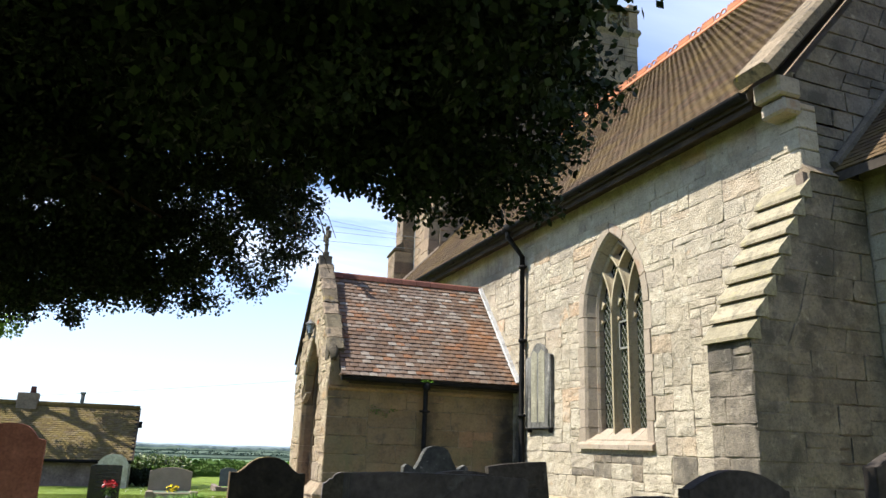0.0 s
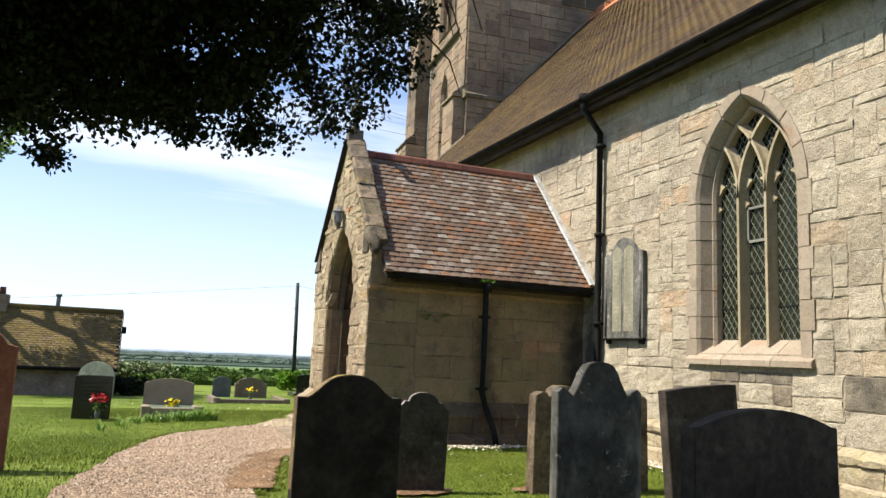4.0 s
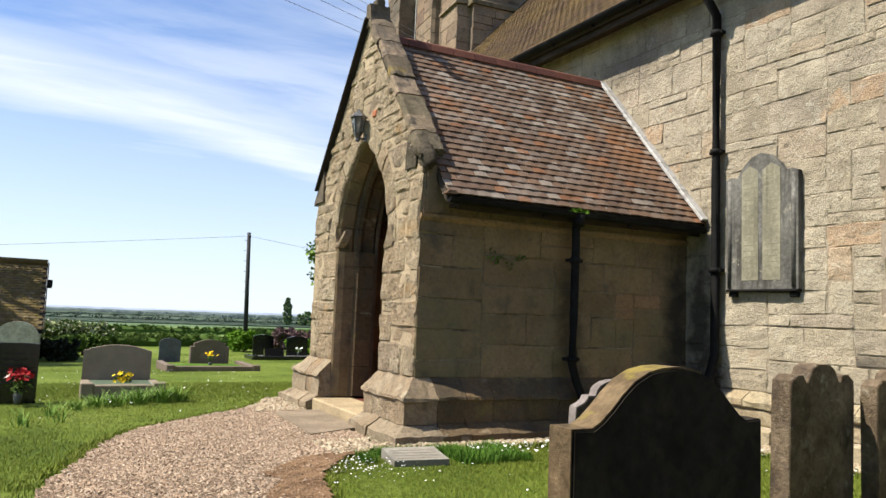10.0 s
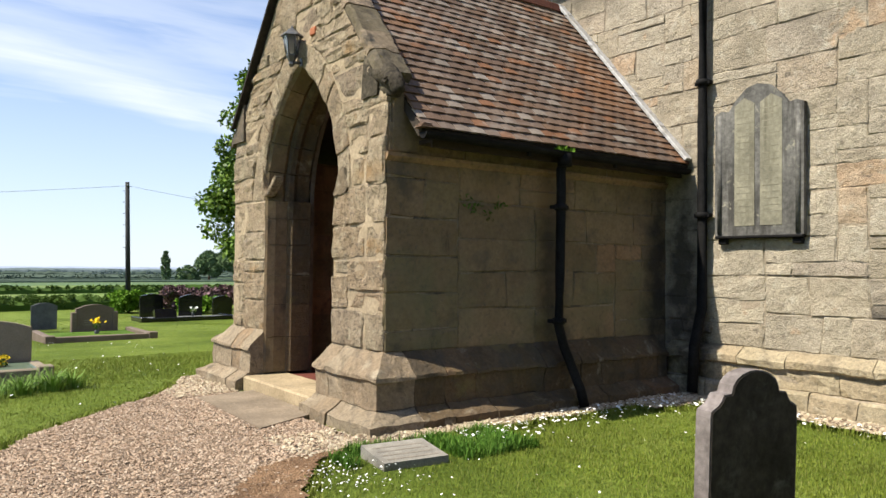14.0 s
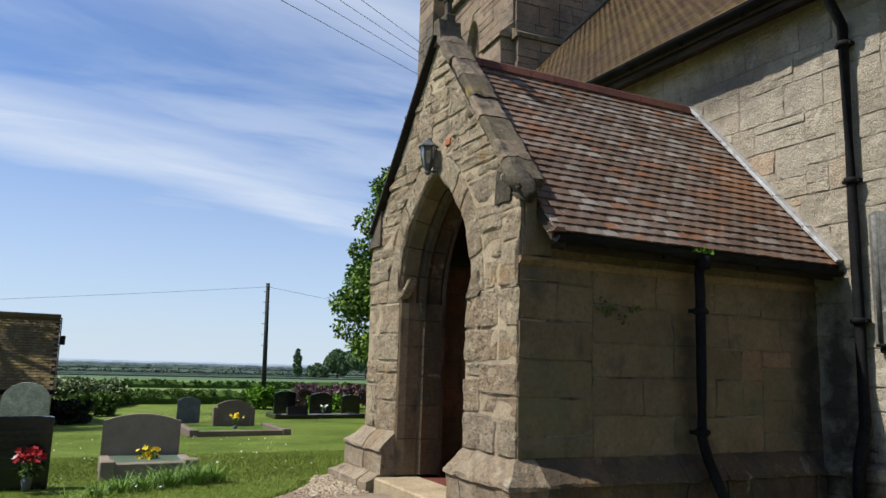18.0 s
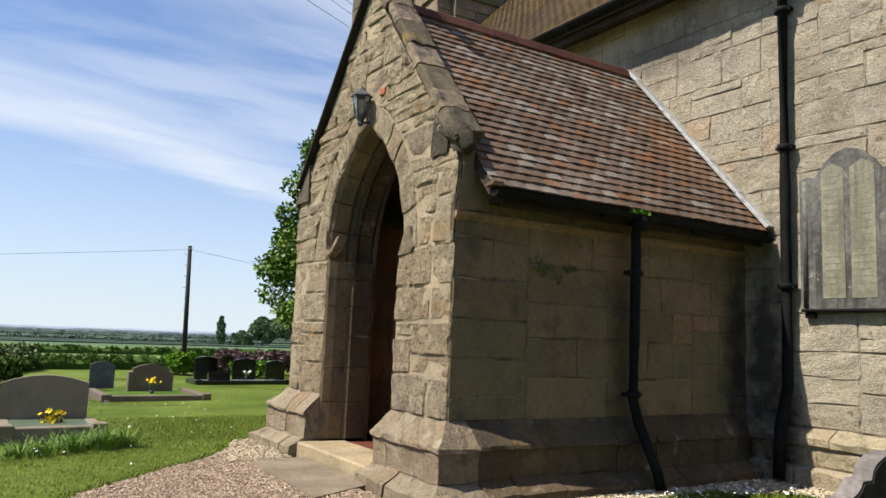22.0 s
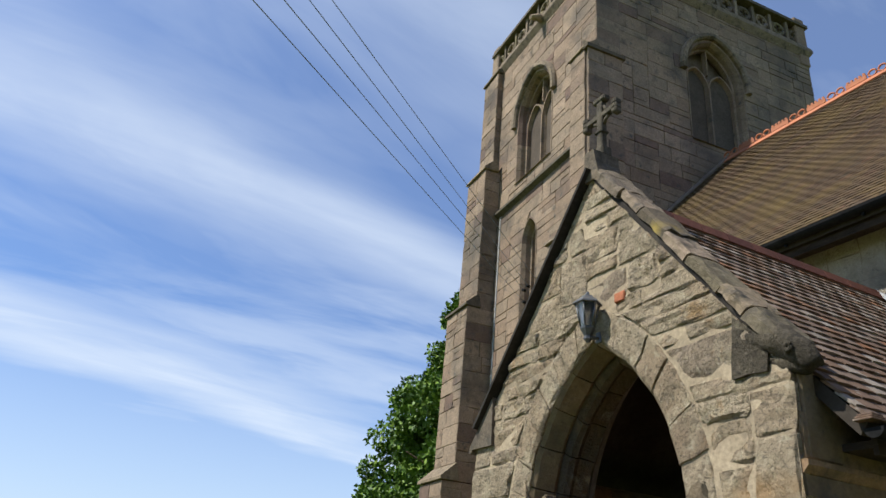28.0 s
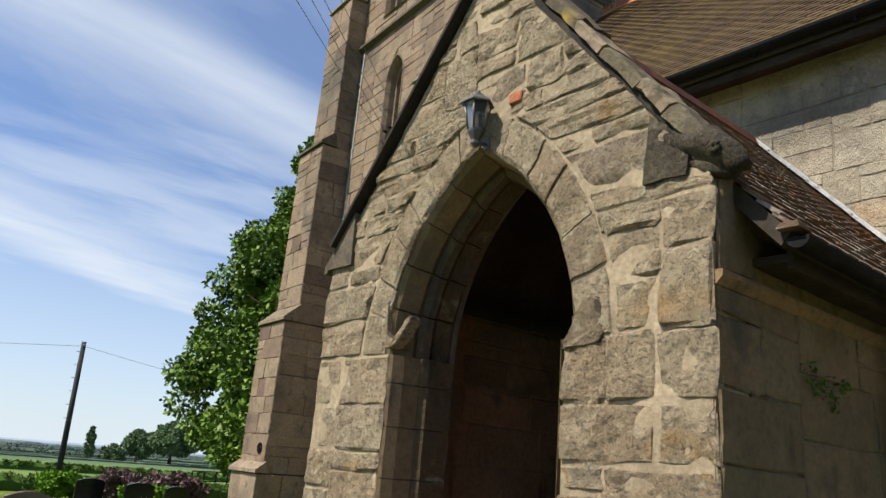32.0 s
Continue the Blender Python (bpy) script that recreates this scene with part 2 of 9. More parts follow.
PORCH_COLS = [(0.0, (0.3643, 0.2752, 0.1816)), (0.3, (0.4208, 0.3253, 0.2197)), (0.55, (0.3797, 0.3054, 0.2116)), (0.8, (0.4516, 0.3604, 0.2496)), (0.93, (0.3284, 0.2584, 0.1867)), (1.0, (0.4311, 0.2953, 0.1747))]
# Side stone starts darker than the front: shade put into its base colours.
SHADED_SIDE_COLS = [(0.0, (0.165, 0.1192, 0.071)), (0.25, (0.2102, 0.1491, 0.0885)), (0.45, (0.185, 0.1403, 0.0801)), (0.65, (0.175, 0.1255, 0.0753)), (0.85, (0.2349, 0.1641, 0.0982)), (1.0, (0.2548, 0.161, 0.0933))]
TOWER_COLS = [(0.0, (0.2211, 0.1558, 0.1091)), (0.3, (0.2678, 0.1954, 0.1358)), (0.6, (0.2426, 0.1846, 0.1314)), (0.8, (0.3033, 0.2241, 0.158)), (0.93, (0.1794, 0.127, 0.0946)), (1.0, (0.1643, 0.1079, 0.0846))]
BUTT_COLS = [(0.0, (0.164, 0.1385, 0.1088)), (0.5, (0.2001, 0.1701, 0.1304)), (0.85, (0.1763, 0.1499, 0.12)), (1.0, (0.2181, 0.1758, 0.128))]
nave_stone = surf("nave_sandstone", NAVE_COLS, 0.9, "object", (38, 0.22), (3.2, 0.14), LICHEN, (50, 0.8, 0.018), (12, 0.7, 0.04), spots=CORNER_SHADE_SOOT)
nave_rest = surf("nave_sandstone_rest", NAVE_COLS, 0.9, "island", (38, 0.22), (3.2, 0.14), LICHEN, (50, 0.8, 0.018), (12, 0.7, 0.04), spots=CORNER_SHADE_SOOT)
porch_stone = surf("porch_rock_faced_sandstone", PORCH_COLS, 0.92, "object", (30, 0.28), (4.0, 0.18),
                   [(3.2, (0.50, 0.42, 0.29), 0.52, 0.66, None, 0.75), (2.1, (0.43, 0.265, 0.12), 0.60, 0.68, None, 0.7), (4.0, (0.13, 0.115, 0.088), 0.54, 0.66, None, 0.42),
                    (15.0, (0.075, 0.064, 0.048), 0.54, 0.61, (1.0, 1.0, 1.9), 0.48), (50.0, (0.085, 0.074, 0.058), 0.55, 0.63, None, 0.55), (11.0, (0.58, 0.50, 0.36), 0.58, 0.66, None, 0.6)], (48, 1.0, 0.028), (13, 1.0, 0.06),
                   spots=[((3.03, 13.76, 2.19), (0.25, 0.30, 0.13), (0.45, 0.28, 0.13), 0.65)])
PIPE_STAINS = [((4.97, 13.4, 1.2), (0.24, 0.6, 1.6), (0.022, 0.02, 0.018), 0.7), ((6.62, 13.4, 1.2), (0.30, 0.7, 1.5), (0.025, 0.022, 0.02), 0.8), ((4.55, 13.5, 2.05), (0.55, 0.3, 0.2), (0.30, 0.19, 0.10), 0.5)]
# Porch side wall: shade-darkened base tones, with algae and water stains on top.
side_stone = surf("shade_toned_side_sandstone", SHADED_SIDE_COLS, 0.9, "object", (26, 0.2), (2.2, 0.2),
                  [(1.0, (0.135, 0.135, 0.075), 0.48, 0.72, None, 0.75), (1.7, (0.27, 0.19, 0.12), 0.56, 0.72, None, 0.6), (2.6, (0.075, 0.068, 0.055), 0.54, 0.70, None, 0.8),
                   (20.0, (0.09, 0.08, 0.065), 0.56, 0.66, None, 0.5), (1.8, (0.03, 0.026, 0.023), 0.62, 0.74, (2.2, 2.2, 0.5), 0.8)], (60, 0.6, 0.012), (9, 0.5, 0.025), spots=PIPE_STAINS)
# Plinth stone of the porch sides, its base colours darkened for the shade.
plinth_stone = surf("shaded_plinth_sandstone", [(p, tuple(0.62 * k for k in c)) for p, c in SHADED_SIDE_COLS], 0.92, "object", (26, 0.25), (3.0, 0.2),
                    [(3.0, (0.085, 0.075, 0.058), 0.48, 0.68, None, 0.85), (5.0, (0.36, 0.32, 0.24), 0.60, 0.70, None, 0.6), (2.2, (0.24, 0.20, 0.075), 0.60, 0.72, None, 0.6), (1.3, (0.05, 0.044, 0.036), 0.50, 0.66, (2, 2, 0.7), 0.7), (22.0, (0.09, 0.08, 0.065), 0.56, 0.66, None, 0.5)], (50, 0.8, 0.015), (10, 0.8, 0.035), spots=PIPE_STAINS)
# The same plinth on the front, coloured paler as the sun lights it.
porch_plinth = surf("sunlit_porch_plinth_sandstone", [(p, tuple(0.70 * k for k in c)) for p, c in PORCH_COLS], 0.93, "object", (26, 0.25), (3.0, 0.2),
                    [(3.0, (0.20, 0.165, 0.12), 0.50, 0.68, None, 0.7), (5.0, (0.46, 0.40, 0.29), 0.58, 0.70, None, 0.6), (7.0, (0.10, 0.086, 0.066), 0.58, 0.68, None, 0.7), (24.0, (0.12, 0.10, 0.08), 0.55, 0.64, None, 0.45)], (50, 0.9, 0.018), (11, 0.9, 0.04))
nave_plinth = surf("lichened_plinth_sandstone", [(0.0, (0.30, 0.25, 0.165)), (0.5, (0.36, 0.305, 0.205)), (1.0, (0.33, 0.265, 0.175))], 0.92, "object", (30, 0.25), (3.0, 0.2),
                   [(3.0, (0.14, 0.118, 0.085), 0.52, 0.70, None, 0.8), (2.0, (0.30, 0.265, 0.10), 0.56, 0.70, None, 0.6), (5.0, (0.47, 0.42, 0.32), 0.58, 0.70, None, 0.7), (22.0, (0.10, 0.09, 0.07), 0.55, 0.65, None, 0.45)],
                   (50, 0.8, 0.015), (10, 0.8, 0.035), spots=CORNER_SHADE_SOOT)
tower_stone = surf("tower_sandstone", TOWER_COLS, 0.92, "object", (24, 0.22), (2.0, 0.18), SOOT, (50, 0.5, 0.012), (8, 0.5, 0.03))
louvre_board = surf("weathered_louvre_board", [(0.0, (0.0782, 0.0612, 0.0476)), (1.0, (0.1088, 0.087, 0.068))], 0.93, "object", (20, 0.25), (2.0, 0.25), [(4.0, (0.06, 0.05, 0.042), 0.5, 0.7, None, 0.7)], (40, 0.4, 0.008))
tower_rest = surf("tower_sandstone_rest", TOWER_COLS, 0.92, "island", (24, 0.22), (2.0, 0.18), SOOT, (50, 0.5, 0.012), (8, 0.5, 0.03))
butt_stone = surf("buttress_sandstone", BUTT_COLS, 0.92, "object", (28, 0.25), (2.5, 0.2),
                  [(2.4, (0.07, 0.063, 0.054), 0.45, 0.62, None, 0.85), (7.0, (0.36, 0.32, 0.25), 0.60, 0.72, None, 0.7), (24.0, (0.075, 0.07, 0.06), 0.54, 0.64, None, 0.5)], (55, 0.8, 0.015), (9, 0.6, 0.03))
lump_stone = surf("dark_lichened_porch_sandstone", [(p, tuple(0.72 * k for k in c)) for p, c in PORCH_COLS], 0.93, "object", (30, 0.28), (4.0, 0.2),
                  [(5.0, (0.07, 0.06, 0.045), 0.48, 0.60, None, 0.8), (11.0, (0.42, 0.36, 0.26), 0.58, 0.68, None, 0.6)], (48, 1.0, 0.028), (13, 1.0, 0.06))
weather_stone = surf("weathering_sandstone_with_yellow_lichen", [(0.0, (0.215, 0.188, 0.128)), (1.0, (0.27, 0.235, 0.165))], 0.92, "object",
                     (28, 0.25), (4, 0.2), [(6.0, (0.33, 0.30, 0.13), 0.56, 0.75, None, 0.8), (5.0, (0.10, 0.09, 0.07), 0.54, 0.72), (24.0, (0.09, 0.08, 0.06), 0.55, 0.65, None, 0.5)], (55, 0.6, 0.012))
dressed = surf("dressed_window_sandstone", [(0.0, (0.25, 0.205, 0.155)), (0.5, (0.315, 0.265, 0.205)), (1.0, (0.28, 0.225, 0.175))], 0.88, "object",
               (34, 0.15), (3.0, 0.14), [(3.0, (0.16, 0.13, 0.095), 0.55, 0.74, None, 0.8), (2.0, (0.25, 0.145, 0.085), 0.58, 0.70, None, 0.7), (22.0, (0.12, 0.10, 0.08), 0.55, 0.65, None, 0.4)], (60, 0.5, 0.01), (10, 0.5, 0.025))
tracery_stone = surf("olive_tracery_sandstone", [(0.0, (0.27, 0.225, 0.145)), (0.5, (0.33, 0.28, 0.19)), (1.0, (0.30, 0.245, 0.165))], 0.88, "object", (34, 0.15), (3.0, 0.16),
                     [(3.0, (0.17, 0.14, 0.095), 0.55, 0.74, None, 0.8), (2.4, (0.20, 0.11, 0.065), 0.60, 0.70, (1, 1, 0.5), 0.7), (22.0, (0.12, 0.10, 0.08), 0.55, 0.65, None, 0.4)], (60, 0.5, 0.01), (10, 0.5, 0.025))
coping_stone = surf("dark_weathered_coping_stone", [(0.0, (0.10, 0.080, 0.056)), (0.3, (0.23, 0.178, 0.12)), (0.5, (0.13, 0.105, 0.078)), (0.7, (0.27, 0.205, 0.145)), (0.85, (0.105, 0.088, 0.066)), (1.0, (0.185, 0.15, 0.09))], 0.93,
                    "object", (30, 0.3), (4.0, 0.25), [(6.0, (0.06, 0.055, 0.048), 0.52, 0.7), (9.0, (0.34, 0.31, 0.23), 0.66, 0.75), (3.0, (0.36, 0.28, 0.07), 0.68, 0.74)], (45, 0.7, 0.015), (10, 0.5, 0.03), spots=[((3.0, 14.44, 4.12), (0.35, 0.09, 0.09), (0.34, 0.25, 0.06), 0.7)])
kneeler_stone = surf("black_crusted_kneeler_stone", [(0.0, (0.055, 0.046, 0.034)), (1.0, (0.105, 0.088, 0.064))], 0.94, "", (30, 0.3), (6.0, 0.3), [(7.0, (0.27, 0.23, 0.16), 0.56, 0.68, None, 0.65), (12.0, (0.028, 0.025, 0.02), 0.52, 0.62, None, 0.7)], (45, 0.9, 0.02), (14, 0.8, 0.04))
dark_cross = surf("blackened_cross_stone", [(0.0, (0.055, 0.047, 0.036)), (1.0, (0.10, 0.084, 0.062))], 0.94, "", (30, 0.3), (6.0, 0.3), [(9.0, (0.26, 0.235, 0.17), 0.60, 0.72, None, 0.7)], (45, 0.7, 0.012))
mortar = surf("lime_mortar", [(0.0, (0.28, 0.232, 0.17)), (1.0, (0.35, 0.295, 0.22))], 0.95, "", (30, 0.3), (2.0, 0.25), [(4.0, (0.14, 0.12, 0.09), 0.54, 0.70, None, 0.8)], (70, 0.7, 0.012), spots=CORNER_SHADE_SOOT)
porch_mortar = surf("cream_porch_mortar", [(0.0, (0.3065, 0.2427, 0.1624)), (1.0, (0.383, 0.3066, 0.2106))], 0.95, "", (30, 0.3), (2.0, 0.2), [(3.5, (0.16, 0.13, 0.095), 0.54, 0.70, None, 0.7)], (70, 0.7, 0.012))
# Side mortar: dirt stains over a tone darkened for the wall's shade.
side_mortar = surf("dirty_shaded_side_mortar", [(0.0, (0.15, 0.125, 0.09)), (1.0, (0.22, 0.18, 0.13))], 0.95, "", (30, 0.3), (2.0, 0.25), [(3.0, (0.05, 0.043, 0.035), 0.5, 0.66)], (70, 0.7, 0.012), spots=PIPE_STAINS)
tower_mortar = surf("tower_mortar", [(0.0, (0.135, 0.105, 0.082)), (1.0, (0.19, 0.148, 0.115))], 0.95, "", (30, 0.25), (2.0, 0.2), None, (70, 0.6, 0.01))
# Plaster colour lowered to stand for the dimness of the interior.
shade_dim_plaster = surf("shade_dim_plaster", [(0.0, (0.13, 0.11, 0.09)), (1.0, (0.18, 0.155, 0.125))], 0.95)
PTILE = [(0.0, (0.112, 0.074, 0.055)), (0.2, (0.130, 0.085, 0.061)), (0.42, (0.142, 0.090, 0.060)), (0.58, (0.128, 0.092, 0.072)), (0.72, (0.150, 0.108, 0.083)), (0.80, (0.195, 0.160, 0.132)), (0.89, (0.235, 0.200, 0.17)), (0.91, (0.170, 0.085, 0.048)), (1.0, (0.19, 0.095, 0.052))]
porch_tile = surf("porch_clay_tile", PTILE, 0.85, "object", (40, 0.22), (1.7, 0.28), [(0.8, (0.25, 0.115, 0.05), 0.55, 0.75, (1.6, 0.6, 0.6), 0.6), (2.2, (0.30, 0.27, 0.235), 0.54, 0.72, (0.7, 1.6, 1.6), 0.55), (9.0, (0.33, 0.30, 0.26), 0.60, 0.72, None, 0.7)], (90, 0.4, 0.006))
porch_tile_rest = surf("porch_clay_tile_rest", PTILE, 0.85, "island", (40, 0.22), (1.7, 0.28), [(0.8, (0.25, 0.115, 0.05), 0.55, 0.75, (1.6, 0.6, 0.6), 0.6), (2.2, (0.30, 0.27, 0.235), 0.54, 0.72, (0.7, 1.6, 1.6), 0.55), (9.0, (0.33, 0.30, 0.26), 0.60, 0.72, None, 0.7)], (90, 0.4, 0.006))
NTILE = [(0.0, (0.0568, 0.0367, 0.0229)), (0.35, (0.0757, 0.049, 0.0294)), (0.65, (0.0894, 0.0588, 0.0343)), (0.88, (0.0654, 0.0458, 0.031)), (1.0, (0.1075, 0.0605, 0.0392))]
nave_tile = surf("nave_mossy_clay_tile", NTILE, 0.92, "island", (22, 0.28), (0.7, 0.2), [(1.1, (0.135, 0.094, 0.030), 0.44, 0.68, None, 0.7), (5.0, (0.05, 0.037, 0.022), 0.54, 0.66, None, 0.5), (7.0, (0.045, 0.036, 0.026), 0.58, 0.72)], (60, 0.5, 0.01))
nave_tile_part = surf("nave_mossy_clay_tile_piece", NTILE, 0.92, "object", (22, 0.28), (0.7, 0.2), [(1.1, (0.135, 0.094, 0.030), 0.44, 0.68, None, 0.7), (5.0, (0.05, 0.037, 0.022), 0.54, 0.66, None, 0.5), (7.0, (0.045, 0.036, 0.026), 0.58, 0.72)], (60, 0.5, 0.01))
under_tile = surf("roof_underlay", [(0.0, (0.04, 0.032, 0.026)), (1.0, (0.06, 0.05, 0.04))], 0.95)
ridge_orange = surf("orange_crested_ridge_tile", [(0.0, (0.38, 0.145, 0.075)), (0.6, (0.43, 0.175, 0.095)), (1.0, (0.34, 0.14, 0.085))], 0.8, "object", (30, 0.2), (2, 0.15),
                    [(8.0, (0.30, 0.16, 0.10), 0.6, 0.78)], (80, 0.3, 0.006))
ridge_red = surf("dark_red_ridge_tile", [(0.0, (0.1025, 0.0426, 0.0328)), (1.0, (0.1476, 0.0615, 0.0426))], 0.8, "object", (30, 0.25), (3, 0.2), [(8.0, (0.10, 0.06, 0.05), 0.58, 0.75)], (80, 0.3, 0.006))
lead = surf("lead_flashing", [(0.0, (0.30, 0.30, 0.305)), (1.0, (0.40, 0.395, 0.39))], 0.6, "object", (30, 0.25), (5, 0.3), [(8.0, (0.16, 0.155, 0.15), 0.54, 0.70), (4.0, (0.30, 0.26, 0.20), 0.58, 0.7, None, 0.6)], (50, 0.3, 0.006), spec=0.5)
# Near-black colour that stands for the shaded underside of the porch coping.
coping_shade = surf("shade_black_coping_slab", [(0.0, (0.022, 0.019, 0.017)), (1.0, (0.042, 0.036, 0.031))], 0.9, "object", (30, 0.3), (4, 0.3), [(8.0, (0.10, 0.085, 0.065), 0.60, 0.72, None, 0.6)], (45, 0.5, 0.01))
iron_black = surf("black_painted_iron", [(0.0, (0.008, 0.008, 0.0085)), (1.0, (0.015, 0.0145, 0.0145))], 0.72, "", (40, 0.3), (5, 0.2), [(14.0, (0.06, 0.035, 0.02), 0.68, 0.78)], (80, 0.2, 0.004), spec=0.08)
timber_dark = surf("dark_timber", [(0.0, (0.028, 0.021, 0.017)), (1.0, (0.055, 0.04, 0.03))], 0.8, "", (30, 0.3), (3, 0.2), None, (60, 0.4, 0.006), stretch=(1, 1, 4))
# Maroon taken almost to black: the porch's inner shade is in the colour.
door_wood = surf("shade_dark_maroon_door_wood", [(0.0, (0.014, 0.0065, 0.006)), (1.0, (0.024, 0.010, 0.009))], 0.6, "", (26, 0.3), (3, 0.2), None, (60, 0.35, 0.005), stretch=(4, 4, 0.5))
tile_granite = surf("pale_grey_granite", [(0.0, (0.195, 0.1812, 0.1575)), (1.0, (0.273, 0.2562, 0.2208))], 0.75, "", (90, 0.3), (3.0, 0.2))
came = surf("lead_came", [(0.0, (0.14, 0.14, 0.12)), (1.0, (0.20, 0.197, 0.17))], 0.6, "", spec=0.5)
grass_soil = surf("lawn_turf", [(0.0, (0.0522, 0.1058, 0.0133)), (0.45, (0.0808, 0.1518, 0.019)), (0.75, (0.1045, 0.1748, 0.0266)), (1.0, (0.133, 0.184, 0.0427))], 0.95, "", (26, 0.4), (0.7, 0.22),
                  [(3.0, (0.045, 0.09, 0.012), 0.6, 0.75)], (60, 0.9, 0.03), (9, 0.4, 0.05))
grass_blade = surf("grass_blade", [(0.0, (0.1045, 0.1376, 0.0142)), (0.4, (0.1488, 0.1926, 0.0234)), (0.75, (0.1856, 0.2235, 0.0317)), (1.0, (0.2341, 0.2429, 0.0752))], 0.7, "island", (3, 0.1), (0.8, 0.25), None, None)
rank_blade = surf("rank_grass_blade", [(0.0, (0.045, 0.115, 0.012)), (0.6, (0.075, 0.165, 0.018)), (1.0, (0.12, 0.21, 0.03))], 0.7, "island", (3, 0.1), (0.8, 0.25), None, None)
gravel_base = surf("gravel_bed", [(0.0, (0.2209, 0.1595, 0.1093)), (1.0, (0.3169, 0.2393, 0.1684))], 0.95, "", (70, 0.5), (1.2, 0.2), [(40.0, (0.10, 0.07, 0.055), 0.5, 0.65)], (90, 1.0, 0.03))
PEB = [(0.0, (0.2545, 0.1765, 0.121)), (0.3, (0.3313, 0.2364, 0.1658)), (0.55, (0.3793, 0.2862, 0.2061)), (0.8, (0.4273, 0.3331, 0.2464)), (0.93, (0.4994, 0.4082, 0.3136)), (1.0, (0.2209, 0.1548, 0.1165))]
pebble = surf("pink_gravel", PEB, 0.85, "island", (60, 0.2), (1.0, 0.12), None, None)
PEB2 = [(0.0, (0.3280, 0.2542, 0.1640)), (0.4, (0.4264, 0.3526, 0.2460)), (0.8, (0.5084, 0.4428, 0.3280)), (1.0, (0.2624, 0.1968, 0.1394))]
pebble_pale = surf("pale_gravel", PEB2, 0.85, "island", (60, 0.2), (1.0, 0.12), None, None)
soil = surf("bare_brown_soil", [(0.0, (0.19, 0.1118, 0.0629)), (1.0, (0.2755, 0.172, 0.0999))], 0.97, "", (40, 0.35), (2.0, 0.2), None, (50, 1.0, 0.03), (8, 0.5, 0.05))
soil_crumb = surf("soil_crumb", [(0.0, (0.14, 0.088, 0.05)), (0.8, (0.25, 0.165, 0.10)), (1.0, (0.36, 0.27, 0.18))], 0.97, "island", (40, 0.3), (2.0, 0.2), None, None)
slab_stone = surf("doorstep_paving", [(0.0, (0.17, 0.135, 0.098)), (1.0, (0.23, 0.183, 0.132))], 0.9, "", (40, 0.22), (2.5, 0.18), [(5.0, (0.16, 0.14, 0.115), 0.6, 0.75)], (70, 0.4, 0.006))
step_stone = surf("worn_yellow_doorstep", [(0.0, (0.30, 0.235, 0.145)), (1.0, (0.38, 0.30, 0.19))], 0.9, "", (40, 0.22), (2.5, 0.2), [(5.0, (0.20, 0.155, 0.105), 0.56, 0.72, None, 0.7)], (60, 0.5, 0.01), (10, 0.5, 0.02))
slate = surf("dark_slate_headstone", [(0.0, (0.0324, 0.0267, 0.0225)), (1.0, (0.0583, 0.0474, 0.0392))], 0.75, "", (24, 0.3), (3.0, 0.3), [(5.0, (0.11, 0.10, 0.088), 0.60, 0.75)], (60, 0.35, 0.006))
# Slate lightened to show sunlight on a headstone's edge.
slate_edge = surf("sunlit_slate_edge", [(0.0, (0.12, 0.1024, 0.096)), (1.0, (0.192, 0.168, 0.16))], 0.85, "", (30, 0.3), (5.0, 0.3), [(6.0, (0.08, 0.068, 0.06), 0.54, 0.70, None, 0.7)], (60, 0.4, 0.006))
slate_lichen = surf("slate_with_pale_lichen", [(0.0, (0.045, 0.045, 0.042)), (1.0, (0.085, 0.083, 0.076))], 0.85, "", (18, 0.35), (3.0, 0.3),
                    [(3.5, (0.20, 0.195, 0.175), 0.52, 0.70, (1, 1, 0.35)), (14.0, (0.26, 0.25, 0.22), 0.62, 0.72)], (60, 0.45, 0.008))
moss_edge = surf("slate_with_yellow_moss_top", [(0.0, (0.016, 0.0135, 0.011)), (1.0, (0.028, 0.0235, 0.019))], 0.88, "", (22, 0.3), (3.0, 0.3), [(5.0, (0.045, 0.038, 0.025), 0.55, 0.72)], (60, 0.45, 0.008))
yellow_moss = surf("tan_lichened_edge", [(0.0, (0.10, 0.070, 0.040)), (1.0, (0.165, 0.12, 0.072))], 0.95, "", (30, 0.4), (6.0, 0.3), [(7.0, (0.26, 0.205, 0.05), 0.55, 0.68, None, 0.8), (8.0, (0.05, 0.04, 0.028), 0.56, 0.7)], (60, 0.7, 0.01))
rust_stone = surf("eroded_brown_sandstone", [(0.0, (0.12, 0.088, 0.060)), (1.0, (0.20, 0.152, 0.105))], 0.93, "", (22, 0.35), (2.5, 0.25), [(4.0, (0.06, 0.045, 0.035), 0.52, 0.7), (9.0, (0.36, 0.32, 0.24), 0.58, 0.70, None, 0.7)], (50, 0.8, 0.015), (9, 0.9, 0.045))
red_stone = surf("red_sandstone_headstone", [(0.0, (0.15, 0.055, 0.035)), (1.0, (0.21, 0.085, 0.055))], 0.88, "", (26, 0.25), (3.0, 0.2), None, (60, 0.35, 0.006))
granite_grey = surf("grey_brown_granite", [(0.0, (0.20, 0.165, 0.122)), (1.0, (0.26, 0.215, 0.165))], 0.8, "", (120, 0.35), (2.0, 0.08), None, (120, 0.15, 0.003))
granite_pink = surf("brown_granite", [(0.0, (0.14, 0.108, 0.086)), (1.0, (0.18, 0.14, 0.113))], 0.7, "", (110, 0.35), (2.0, 0.08), None, (110, 0.15, 0.003))
